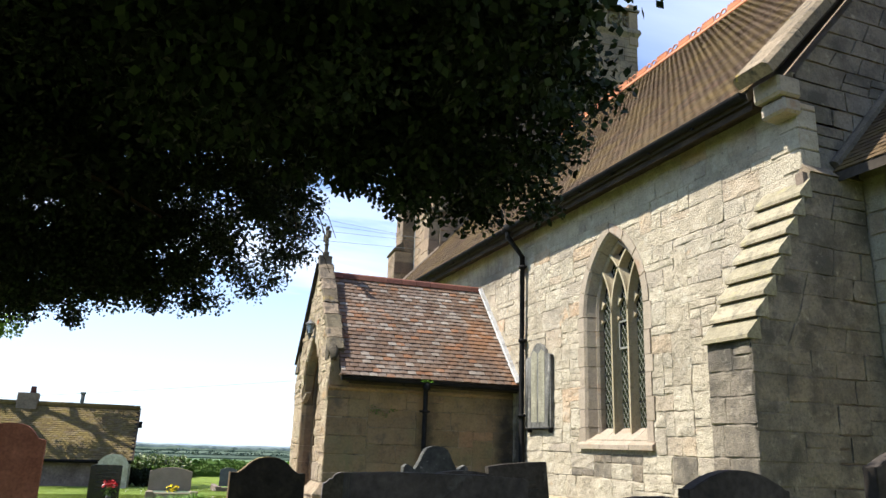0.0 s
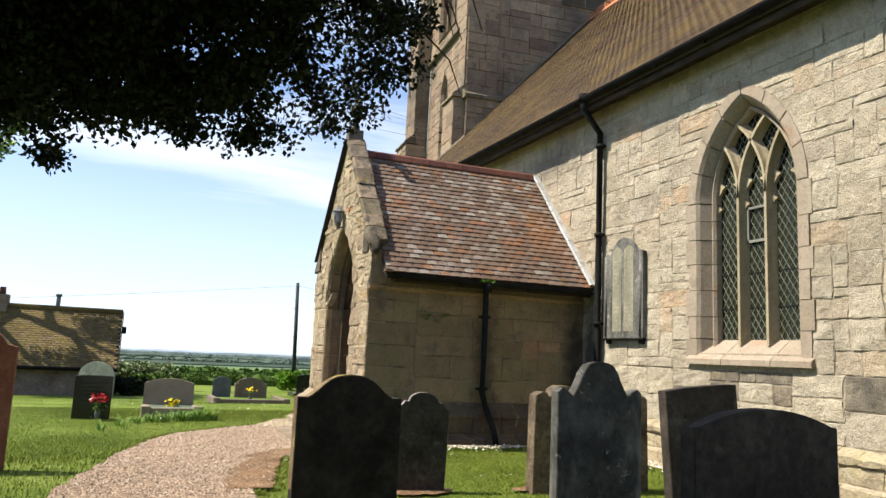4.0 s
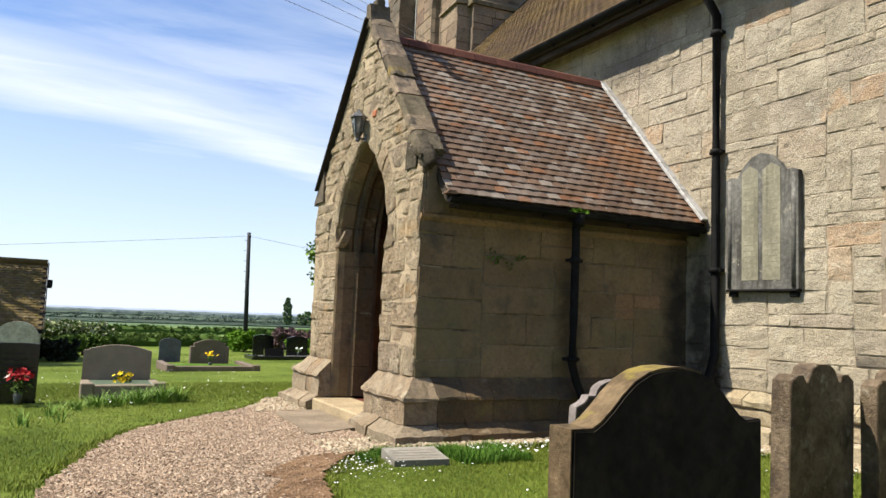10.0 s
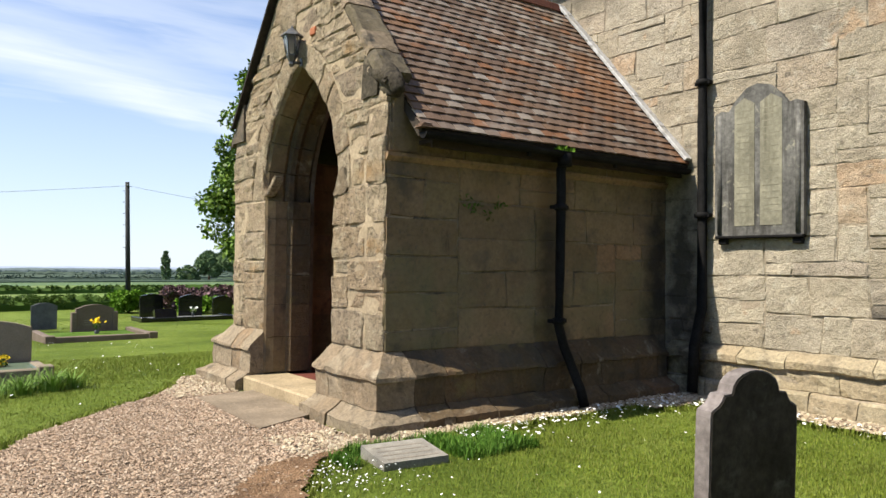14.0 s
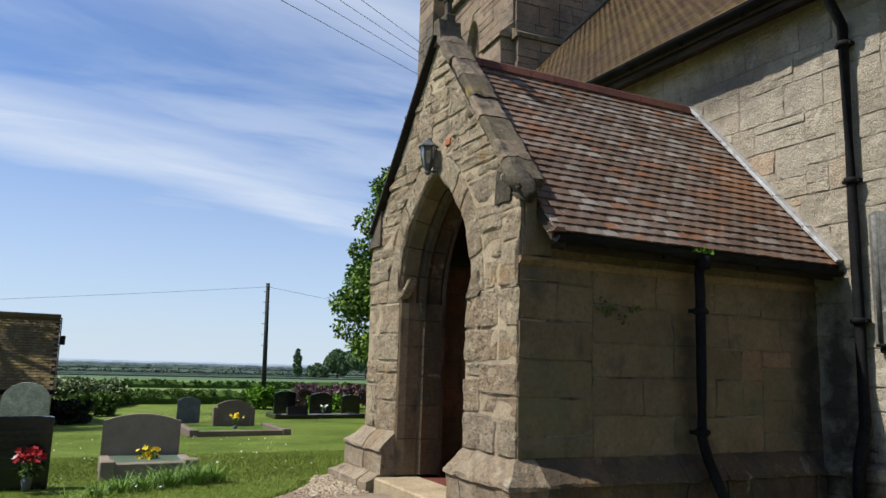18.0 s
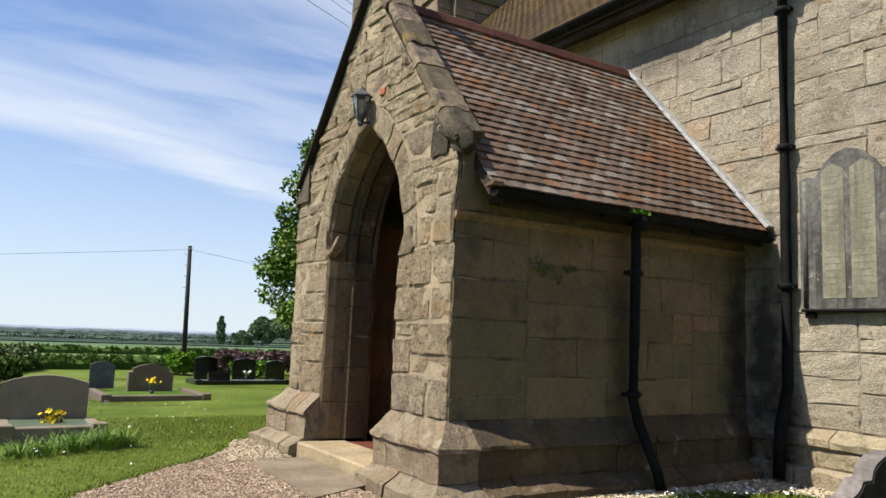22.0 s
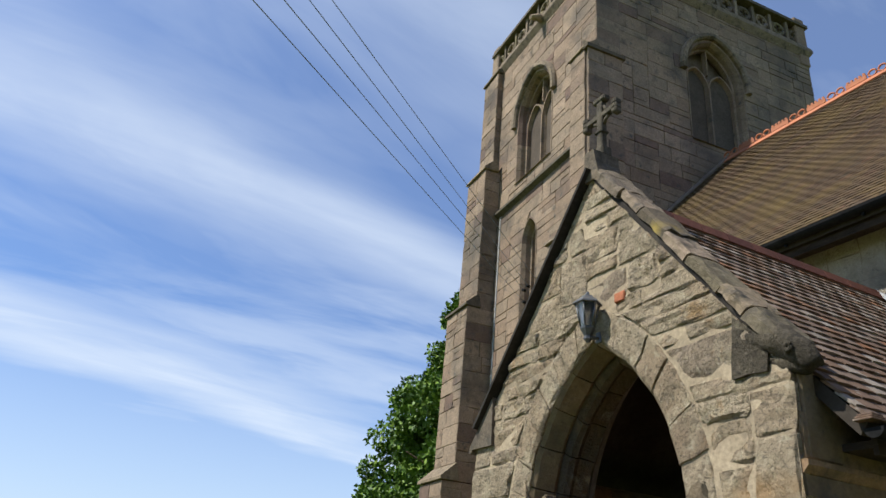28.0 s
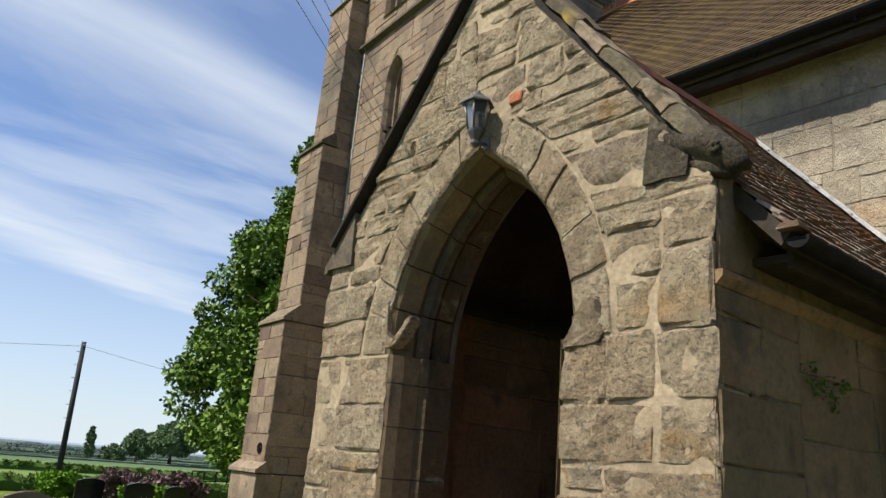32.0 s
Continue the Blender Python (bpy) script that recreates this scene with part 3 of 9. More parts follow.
granite_black = surf("polished_black_granite", [(0.0, (0.008, 0.008, 0.009)), (1.0, (0.014, 0.014, 0.015))], 0.16, "", (120, 0.3), (2.0, 0.1), None, None, spec=0.5)
slate_grey = surf("grey_slate", [(0.0, (0.10, 0.105, 0.11)), (1.0, (0.14, 0.145, 0.15))], 0.8, "", (40, 0.2), (3.0, 0.15))
pale_lime = surf("pale_lichened_limestone", [(0.0, (0.36, 0.34, 0.28)), (1.0, (0.44, 0.42, 0.36))], 0.92, "", (22, 0.3), (4.0, 0.2), [(5.0, (0.20, 0.19, 0.15), 0.55, 0.72)])
green_chips = surf("green_glass_chippings", [(0.0, (0.018, 0.0504, 0.03)), (1.0, (0.108, 0.1428, 0.1))], 0.4, "island", (60, 0.3), (8.0, 0.2), None, None, spec=0.5)
bark = surf("brown_bark", [(0.0, (0.055, 0.038, 0.027)), (1.0, (0.10, 0.07, 0.05))], 0.95, "", (22, 0.4), (3.0, 0.25), None, (30, 1.0, 0.03), (8, 0.6, 0.05), stretch=(1, 1, 0.3))
yew_leaf = surf("dark_yew_needles", [(0.0, (0.012, 0.017, 0.011)), (0.5, (0.019, 0.028, 0.015)), (1.0, (0.034, 0.048, 0.022))], 0.6, "island", (3, 0.1), (1.5, 0.25), None, None)
tree_leaf = surf("fresh_green_leaf", [(0.0, (0.045, 0.09, 0.008)), (0.4, (0.095, 0.17, 0.012)), (0.8, (0.16, 0.24, 0.02)), (1.0, (0.22, 0.30, 0.035))], 0.6, "island", (3, 0.1), (0.6, 0.25), None, None)
maple_leaf = surf("deep_green_leaf", [(0.0, (0.035, 0.078, 0.009)), (0.45, (0.08, 0.15, 0.014)), (0.8, (0.14, 0.225, 0.022)), (1.0, (0.20, 0.29, 0.035))], 0.55, "island", (3, 0.1), (0.6, 0.3), None, None, spec=0.3)
hedge_leaf = surf("hedge_leaf", [(0.0, (0.042, 0.080, 0.014)), (0.5, (0.075, 0.130, 0.022)), (1.0, (0.115, 0.175, 0.036))], 0.75, "island", (3, 0.1), (0.5, 0.25), None, None)
lime_leaf = surf("bright_lime_leaf", [(0.0, (0.09, 0.19, 0.012)), (1.0, (0.17, 0.30, 0.03))], 0.65, "island", (3, 0.1), (0.5, 0.2), None, None)
lilac_flower = surf("dusky_pink_blossom", [(0.0, (0.06, 0.075, 0.03)), (0.3, (0.13, 0.085, 0.085)), (0.7, (0.21, 0.125, 0.14)), (1.0, (0.27, 0.17, 0.19))], 0.8, "island", (3, 0.1), (0.5, 0.2), None, None)
blossom = surf("creamy_blossom_bush", [(0.0, (0.07, 0.12, 0.03)), (0.45, (0.13, 0.19, 0.06)), (0.75, (0.32, 0.34, 0.20)), (1.0, (0.55, 0.54, 0.42))], 0.8, "island", (3, 0.1), (0.5, 0.2), None, None)
strap_leaf = surf("strap_leaf", [(0.0, (0.10, 0.19, 0.03)), (0.6, (0.14, 0.24, 0.04)), (1.0, (0.22, 0.30, 0.08))], 0.6, "island", (3, 0.1), (2.0, 0.2), None, None)
# Far trees, woods and hills: the air's haze is painted into these colours.
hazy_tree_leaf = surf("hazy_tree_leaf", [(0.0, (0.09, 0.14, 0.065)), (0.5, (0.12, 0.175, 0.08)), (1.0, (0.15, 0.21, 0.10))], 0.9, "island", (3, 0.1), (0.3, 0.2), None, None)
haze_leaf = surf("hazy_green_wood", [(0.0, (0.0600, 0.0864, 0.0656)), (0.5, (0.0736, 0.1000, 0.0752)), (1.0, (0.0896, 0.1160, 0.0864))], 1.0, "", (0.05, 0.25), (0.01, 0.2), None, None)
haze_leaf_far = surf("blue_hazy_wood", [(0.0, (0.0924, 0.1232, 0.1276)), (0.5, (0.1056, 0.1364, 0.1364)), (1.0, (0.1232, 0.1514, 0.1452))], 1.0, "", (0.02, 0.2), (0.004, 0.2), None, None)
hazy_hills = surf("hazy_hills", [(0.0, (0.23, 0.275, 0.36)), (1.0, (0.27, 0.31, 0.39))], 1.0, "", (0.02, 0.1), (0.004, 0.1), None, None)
far_leaf = surf("far_wood", [(0.0, (0.045, 0.075, 0.035)), (0.5, (0.065, 0.10, 0.045)), (1.0, (0.09, 0.125, 0.06))], 0.95, "island", (0.3, 0.2), (0.02, 0.2), None, None)
white_petal = surf("white_petal", [(0.0, (0.70, 0.71, 0.68)), (1.0, (0.82, 0.82, 0.80))], 0.7, "island", (3, 0.05), (1, 0.05), None, None)
yellow_petal = surf("yellow_petal", [(0.0, (0.60, 0.40, 0.01)), (1.0, (0.78, 0.60, 0.03))], 0.6, "object", (3, 0.1), (3, 0.1), None, None)
red_petal = surf("red_petal", [(0.0, (0.20, 0.004, 0.006)), (0.84, (0.32, 0.008, 0.012)), (0.91, (0.42, 0.15, 0.14)), (1.0, (0.60, 0.50, 0.47))], 0.6, "object", (3, 0.1), (3, 0.1), None, None)
cottage_tile = surf("mossy_cottage_tile", [(0.0, (0.10, 0.072, 0.030)), (0.4, (0.135, 0.102, 0.036)), (0.8, (0.115, 0.085, 0.045)), (1.0, (0.15, 0.118, 0.06))], 0.95, "island", (10, 0.3), (0.5, 0.2),
                    [(1.6, (0.075, 0.05, 0.032), 0.54, 0.70, None, 0.7), (7.0, (0.20, 0.165, 0.09), 0.60, 0.72, None, 0.6)], (40, 0.6, 0.02))
cottage_wall = surf("cottage_brick_wall", [(0.0, (0.15, 0.115, 0.09)), (1.0, (0.22, 0.175, 0.14))], 0.95, "", (14, 0.3), (1.5, 0.2), None, (30, 0.5, 0.01))
pole_wood = surf("creosoted_pole", [(0.0, (0.032, 0.033, 0.035)), (1.0, (0.055, 0.055, 0.056))], 0.9, "", (16, 0.3), (2, 0.2), None, (40, 0.5, 0.006), stretch=(1, 1, 0.2))
wire_mat = surf("overhead_cable", [(0.0, (0.16, 0.18, 0.21)), (1.0, (0.19, 0.21, 0.245))], 0.7)
brick_orange = surf("orange_brick", [(0.0, (0.34, 0.125, 0.065)), (1.0, (0.40, 0.15, 0.08))], 0.92, "", (40, 0.3), (8.0, 0.3))
lantern_metal = surf("grey_black_lantern_metal", [(0.0, (0.085, 0.087, 0.09)), (1.0, (0.13, 0.132, 0.135))], 0.45, "", (40, 0.2), (8, 0.2), None, (80, 0.1, 0.002), metal=0.4, spec=0.5)
floor_red = surf("red_quarry_tile", [(0.0, (0.1, 0.03, 0.0225)), (1.0, (0.135, 0.045, 0.0325))], 0.7, "object", (30, 0.2), (3, 0.2))
mark_tablet = surf("weathered_lettering", [(0.0, (0.185, 0.175, 0.13)), (1.0, (0.23, 0.215, 0.16))], 0.9)
mark_stone = surf("shallow_lettering", [(0.0, (0.18, 0.157, 0.127)), (1.0, (0.22, 0.195, 0.16))], 0.8)
mark_faint = surf("faint_inscription", [(0.0, (0.030, 0.027, 0.024)), (1.0, (0.042, 0.038, 0.034))], 0.85)
tablet_lichen = surf("tablet_slate", [(0.0, (0.085, 0.083, 0.077)), (1.0, (0.155, 0.15, 0.138))], 0.88, "", (20, 0.3), (2.5, 0.25),
                     [(4.0, (0.045, 0.042, 0.038), 0.50, 0.66, (1, 3.0, 0.3), 0.8), (9.0, (0.36, 0.34, 0.26), 0.62, 0.74)], (60, 0.4, 0.006))
tablet_panel = surf("tablet_mossy_panel", [(0.0, (0.19, 0.18, 0.135)), (1.0, (0.27, 0.255, 0.19))], 0.9, "", (26, 0.25), (3, 0.2), [(5.0, (0.12, 0.11, 0.08), 0.52, 0.7, (1, 2.2, 0.25), 0.8)], (60, 0.4, 0.006))


def clear_glass(name, tint, rough, clear=1.0):
    m = bpy.data.materials.new(name)
    m.use_nodes = True
    b = m.node_tree.nodes["Principled BSDF"]
    b.inputs["Base Color"].default_value = (*tint, 1)
    b.inputs["Transmission Weight"].default_value = clear
    b.inputs["IOR"].default_value = 1.22
    b.inputs["Roughness"].default_value = rough
    tex = node(m.node_tree, "ShaderNodeTexNoise", Scale=9.0, Detail=2.0)
    geo = m.node_tree.nodes.new("ShaderNodeNewGeometry")
    link(m.node_tree, geo.outputs["Position"], tex.inputs["Vector"])
    bn = node(m.node_tree, "ShaderNodeBump", Strength=0.15, Distance=0.01)
    link(m.node_tree, tex.outputs["Fac"], bn.inputs["Height"]); link(m.node_tree, bn.outputs[0], b.inputs["Normal"])
    return m


old_glass = clear_glass("old_greenish_glass", (0.06, 0.072, 0.042), 0.16, 0.76)
frost_glass = clear_glass("frosted_glass", (0.85, 0.88, 0.9), 0.45)

# ---- building blocks ----
rng = random.Random(7)


def mesh_from(name, verts, faces, material, smooth=False):
    me = bpy.data.meshes.new(name)
    me.from_pydata([tuple(v) for v in verts], [], faces)
    me.materials.append(material)
    if smooth:
        me.shade_smooth()
    me.update()
    return me


def part(name, bm, material, parent, label=""):
    me = bpy.data.meshes.new(name)
    bm.normal_update()
    bm.to_mesh(me)
    bm.free()
    me.materials.append(material)
    ob = new(name, me)
    ob.parent = parent
    return tagged(ob, label)


def piece(name, verts, faces, material, parent, label="", smooth=False):
    ob = new(name, mesh_from(name, verts, faces, material, smooth))
    ob.parent = parent
    return tagged(ob, label)


def thing(name, label, category, at=(0, 0, 0), turn=0.0, group="", kind="", lean=(0, 0)):
    ob = new(name)
    ob.matrix_basis = pose(*at, lean[0], lean[1], turn)
    return tagged(ob, label, category, group, kind)


def fixed(name, bm, material, label="", category="", kind="structure"):
    me = bpy.data.meshes.new(name)
    bm.normal_update()
    bm.to_mesh(me)
    bm.free()
    me.materials.append(material)
    return tagged(new(name, me), label, category, "", kind)


def box(bm, x0, x1, y0, y1, z0, z1, bevel=0.0):
    made = bmesh.ops.create_cube(bm, size=1.0)["verts"]
    bmesh.ops.scale(bm, vec=(x1 - x0, y1 - y0, z1 - z0), verts=made)
    bmesh.ops.translate(bm, vec=((x0 + x1) / 2, (y0 + y1) / 2, (z0 + z1) / 2), verts=made)
    if bevel:
        edges = list({e for v in made for e in v.link_edges})
        bmesh.ops.bevel(bm, geom=edges, offset=bevel, segments=1, affect="EDGES")
    return bm


def boxed(*a, bevel=0.0):
    return box(bmesh.new(), *a, bevel=bevel)


def prism(outline, to3, d0, d1, bm=None):
    """A flat outline (u, v) pushed from depth d0 to d1; to3(u, v, d) gives the place."""
    bm = bm or bmesh.new()
    a = [bm.verts.new(to3(u, v, d0)) for u, v in outline]
    b = [bm.verts.new(to3(u, v, d1)) for u, v in outline]
    n = len(outline)
    bm.faces.new(a)
    bm.faces.new(list(reversed(b)))
    for i in range(n):
        bm.faces.new((a[i], b[i], b[(i + 1) % n], a[(i + 1) % n]))
    bmesh.ops.recalc_face_normals(bm, faces=bm.faces[:])
    return bm


def slab_with_holes(outline, holes, to3, d0, d1):
    """A wall with openings that go right through it."""
    bm = bmesh.new()
    loops = []
    for loop in (outline, *holes):
        vs = [bm.verts.new(to3(u, v, d0)) for u, v in loop]
        loops.append(vs)
        for i in range(len(vs)):
            bm.edges.new((vs[i], vs[(i + 1) % len(vs)]))
    bmesh.ops.triangle_fill(bm, use_beauty=True, use_dissolve=False, edges=bm.edges[:])
    push = Vector(to3(0, 0, d1)) - Vector(to3(0, 0, d0))
    out = bmesh.ops.extrude_face_region(bm, geom=bm.faces[:])
    bmesh.ops.translate(bm, vec=push, verts=[g for g in out["geom"] if isinstance(g, bmesh.types.BMVert)])
    # the near sheet stays in place, so that the slab is closed
    bmesh.ops.recalc_face_normals(bm, faces=bm.faces[:])
    return bm


def tube(points, radius, sides=8, bm=None, taper=None):
    bm = bm or bmesh.new()
    rings = []
    pts = [Vector(p) for p in points]
    for i, p in enumerate(pts):
        d = (pts[min(i + 1, len(pts) - 1)] - pts[max(i - 1, 0)]).normalized()
        q = d.to_track_quat("Z", "Y")
        r = radius if taper is None else taper[i]
        rings.append([bm.verts.new(p + q @ Vector((r * math.cos(k * 2 * math.pi / sides), r * math.sin(k * 2 * math.pi / sides), 0))) for k in range(sides)])
    for a, b in zip(rings, rings[1:]):
        for k in range(sides):
            f = bm.faces.new((a[k], a[(k + 1) % sides], b[(k + 1) % sides], b[k]))
            f.smooth = True
    bm.faces.new(list(reversed(rings[0])))
    bm.faces.new(rings[-1])
    return bm


def bar(points, normal, width, depth, bm=None, nose=None):
    """A bar of chamfered section along points that lie in a plane with the given normal."""
    bm = bm or bmesh.new()
    n = Vector(normal)
    pts = [Vector(p) for p in points]
    rings = []
    c = min(width, depth) * 0.3
    sect = [(-width / 2, -depth / 2), (width / 2, -depth / 2), (width / 2, depth / 2 - c), (width / 2 - c, depth / 2), (-width / 2 + c, depth / 2), (-width / 2, depth / 2 - c)]
    if nose:
        # long hollow chamfers down to a narrow nose
        sect = [(-width / 2, -depth / 2), (width / 2, -depth / 2), (width / 2, -depth * 0.30), (nose * 0.62, depth * 0.16), (nose / 2, depth / 2), (-nose / 2, depth / 2), (-nose * 0.62, depth * 0.16), (-width / 2, -depth * 0.30)]
    for i, p in enumerate(pts):
        d = (pts[min(i + 1, len(pts) - 1)] - pts[max(i - 1, 0)]).normalized()
        s = d.cross(n).normalized()
        rings.append([bm.verts.new(p + s * a + n * b) for a, b in sect])
    k = len(sect)
    for a, b in zip(rings, rings[1:]):
        for i in range(k):
            bm.faces.new((a[i], a[(i + 1) % k], b[(i + 1) % k], b[i]))
    bm.faces.new(rings[0])
    bm.faces.new(rings[-1])
    bmesh.ops.recalc_face_normals(bm, faces=bm.faces[:])
    return bm


class Face:
    """A wall's face: u along it, v up, w out of it."""

    def __init__(self, o, u, v, n):
        self.o, self.u, self.v, self.n = Vector(o), Vector(u), Vector(v), Vector(n)
        self.flip = self.u.cross(self.v).dot(self.n) < 0

    def at(self, u, v, w):
        return self.o + self.u * u + self.v * v + self.n * w


def south_face(x):
    return Face((x, 0, 0), (0, 1, 0), (0, 0, 1), (-1, 0, 0))


def east_face(y):
    return Face((0, y, 0), (1, 0, 0), (0, 0, 1), (0, -1, 0))


def stone(face, quad, w0, w1, joint=0.014, amp=0.008, n=1, r=rng, bevel=0.012, worn=0.024):
    """One block: a four-cornered outline with joints cut back and an uneven, rounded front."""
    (a, b, c, d) = [Vector((*q, 0)) for q in quad]
    wide = max(0.03, ((b - a).length + (c - d).length) / 2)
    high = max(0.03, ((d - a).length + (c - b).length) / 2)
    js, jt = joint / 2 / wide, joint / 2 / high
    lift = r.uniform(-0.4, 0.6) * amp
    tip = (r.uniform(-1, 1) * amp * 0.5, r.uniform(-1, 1) * amp * 0.5)
    ragged = min(0.013, 1.1 * bevel) if n > 1 else 0.0

    def put(s, t):
        p = a * (1 - s) * (1 - t) + b * s * (1 - t) + c * s * t + d * (1 - s) * t
        return p.x, p.y

    if n == 1:
        bs, bt = min(0.3, bevel / wide), min(0.3, bevel / high)
        steps_s, steps_t = [js, js + bs, 1 - js - bs, 1 - js], [jt, jt + bt, 1 - jt - bt, 1 - jt]
    else:
        bs, bt = min(0.3, bevel / wide), min(0.3, bevel / high)
        k = n
        steps_s = [js] + [js + bs + (1 - 2 * js - 2 * bs) * i / k for i in range(k + 1)] + [1 - js]
        steps_t = [jt] + [jt + bt + (1 - 2 * jt - 2 * bt) * i / k for i in range(k + 1)] + [1 - jt]
    ns, nt = len(steps_s), len(steps_t)
    verts, faces = [], []
    for j, t in enumerate(steps_t):
        for i, s in enumerate(steps_s):
            u, v = put(s, t)
            edge = i in (0, ns - 1) or j in (0, nt - 1)
            w = w1 + lift + tip[0] * (s - 0.5) + tip[1] * (t - 0.5)
            # weathering has eaten into some joints and left others almost flush
            eaten = max(0.0, 1.25 * noise.noise((u * 2.1, v * 2.1, 11.0 + w1)) + 0.8 * noise.noise((u * 9.0, v * 9.0, 3.0)))
            if edge:
                w -= bevel * min(1.9, 0.35 + 1.5 * eaten)
                u += r.uniform(-1, 1) * ragged
                u += (0.5 - s) * 0.05 * min(0.6, eaten) * (i in (0, ns - 1))
                v += (0.5 - t) * 0.07 * min(0.6, eaten) * (j in (0, nt - 1))
                v += r.uniform(-1, 1) * ragged
                corner = i in (0, ns - 1) and j in (0, nt - 1)
                if corner:
                    u += (0.5 - s) * r.uniform(0.2, 1.0) * worn
                    v += (0.5 - t) * r.uniform(0.2, 1.0) * worn
            elif n > 1:
                w += amp * (0.2 + 1.3 * noise.noise((u * 5.0 + lift * 900, v * 5.0, 4.0)) + 0.9 * noise.noise((u * 13.0, v * 13.0, 9.0)))
                if i in (1, ns - 2) or j in (1, nt - 2):
                    w -= bevel * 0.5 * min(1.2, eaten)
            verts.append(face.at(u, v, w))
    for j in range(nt - 1):
        for i in range(ns - 1):
            q = (j * ns + i, j * ns + i + 1, (j + 1) * ns + i + 1, (j + 1) * ns + i)
            faces.append(q)
    rim = [i for i in range(ns)] + [j * ns + ns - 1 for j in range(1, nt)] + [(nt - 1) * ns + i for i in range(ns - 2, -1, -1)] + [j * ns for j in range(nt - 2, 0, -1)]
    corners = [0, ns - 1, nt * ns - 1, (nt - 1) * ns]
    base = {}
    for c_i, (s, t) in zip(corners, ((js, jt), (1 - js, jt), (1 - js, 1 - jt), (js, 1 - jt))):
        u, v = put(s, t)
        base[c_i] = len(verts)
        verts.append(face.at(u, v, w0))
    runs = [rim[: ns], rim[ns - 1: ns + nt - 1], rim[ns + nt - 2: 2 * ns + nt - 2], rim[2 * ns + nt - 3:] + [rim[0]]]
    for k in range(4):
        run = runs[k]
        faces.append(tuple(list(reversed(run)) + [base[corners[k]], base[corners[(k + 1) % 4]]]))
    if face.flip:
        faces = [tuple(reversed(f)) for f in faces]
    return verts, faces


def wavy(u, v, z0, z1):
    """Courses laid by hand: their beds rise and fall a little."""
    if v <= z0 + 0.01 or v >= z1 - 0.01:
        return v
    return v + 0.020 * noise.noise((u * 0.9, v * 3.1, 2.0)) + 0.008 * noise.noise((u * 4.0, v * 5.0, 6.0))


def lay(spans, z0, z1, hs, ws, r):
    """Courses of blocks. spans(zb, zt): the stretches to fill, as (left_bottom, left_top, right_bottom, right_top)."""
    quads, z = [], z0
    while z < z1 - 0.02:
        h = r.uniform(*hs)
        if z1 - (z + h) < hs[0] * 0.6:
            h = z1 - z
        zt = min(z + h, z1)
        for lb, lt, rb, rt in spans(z, zt):
            width = max(rb - lb, rt - lt)
            if width < 0.05:
                continue
            cuts, at = [0.0], 0.0
            while True:
                at += r.uniform(*ws) * (1.25 if h > (hs[0] + hs[1]) / 2 else 0.9)
                if width - at < ws[0] * 0.6:
                    break
                cuts.append(at / width)
            cuts.append(1.0)
            for s0, s1 in zip(cuts, cuts[1:]):
                ua, ub, uc, ud = lb + (rb - lb) * s0, lb + (rb - lb) * s1, lt + (rt - lt) * s1, lt + (rt - lt) * s0
                q = ((ua, wavy(ua, z, z0, z1)), (ub, wavy(ub, z, z0, z1)), (uc, wavy(uc, zt, z0, z1)), (ud, wavy(ud, zt, z0, z1)))
                k = r.random()
                if h > 0.27 and k < 0.16:
                    m = r.uniform(0.4, 0.6)
                    e, f = ((q[0][0] + (q[3][0] - q[0][0]) * m, q[0][1] + (q[3][1] - q[0][1]) * m), (q[1][0] + (q[2][0] - q[1][0]) * m, q[1][1] + (q[2][1] - q[1][1]) * m))
                    quads += [(q[0], q[1], f, e), (e, f, q[2], q[3])]
                else:
                    quads.append(q)
        z = zt
    return quads


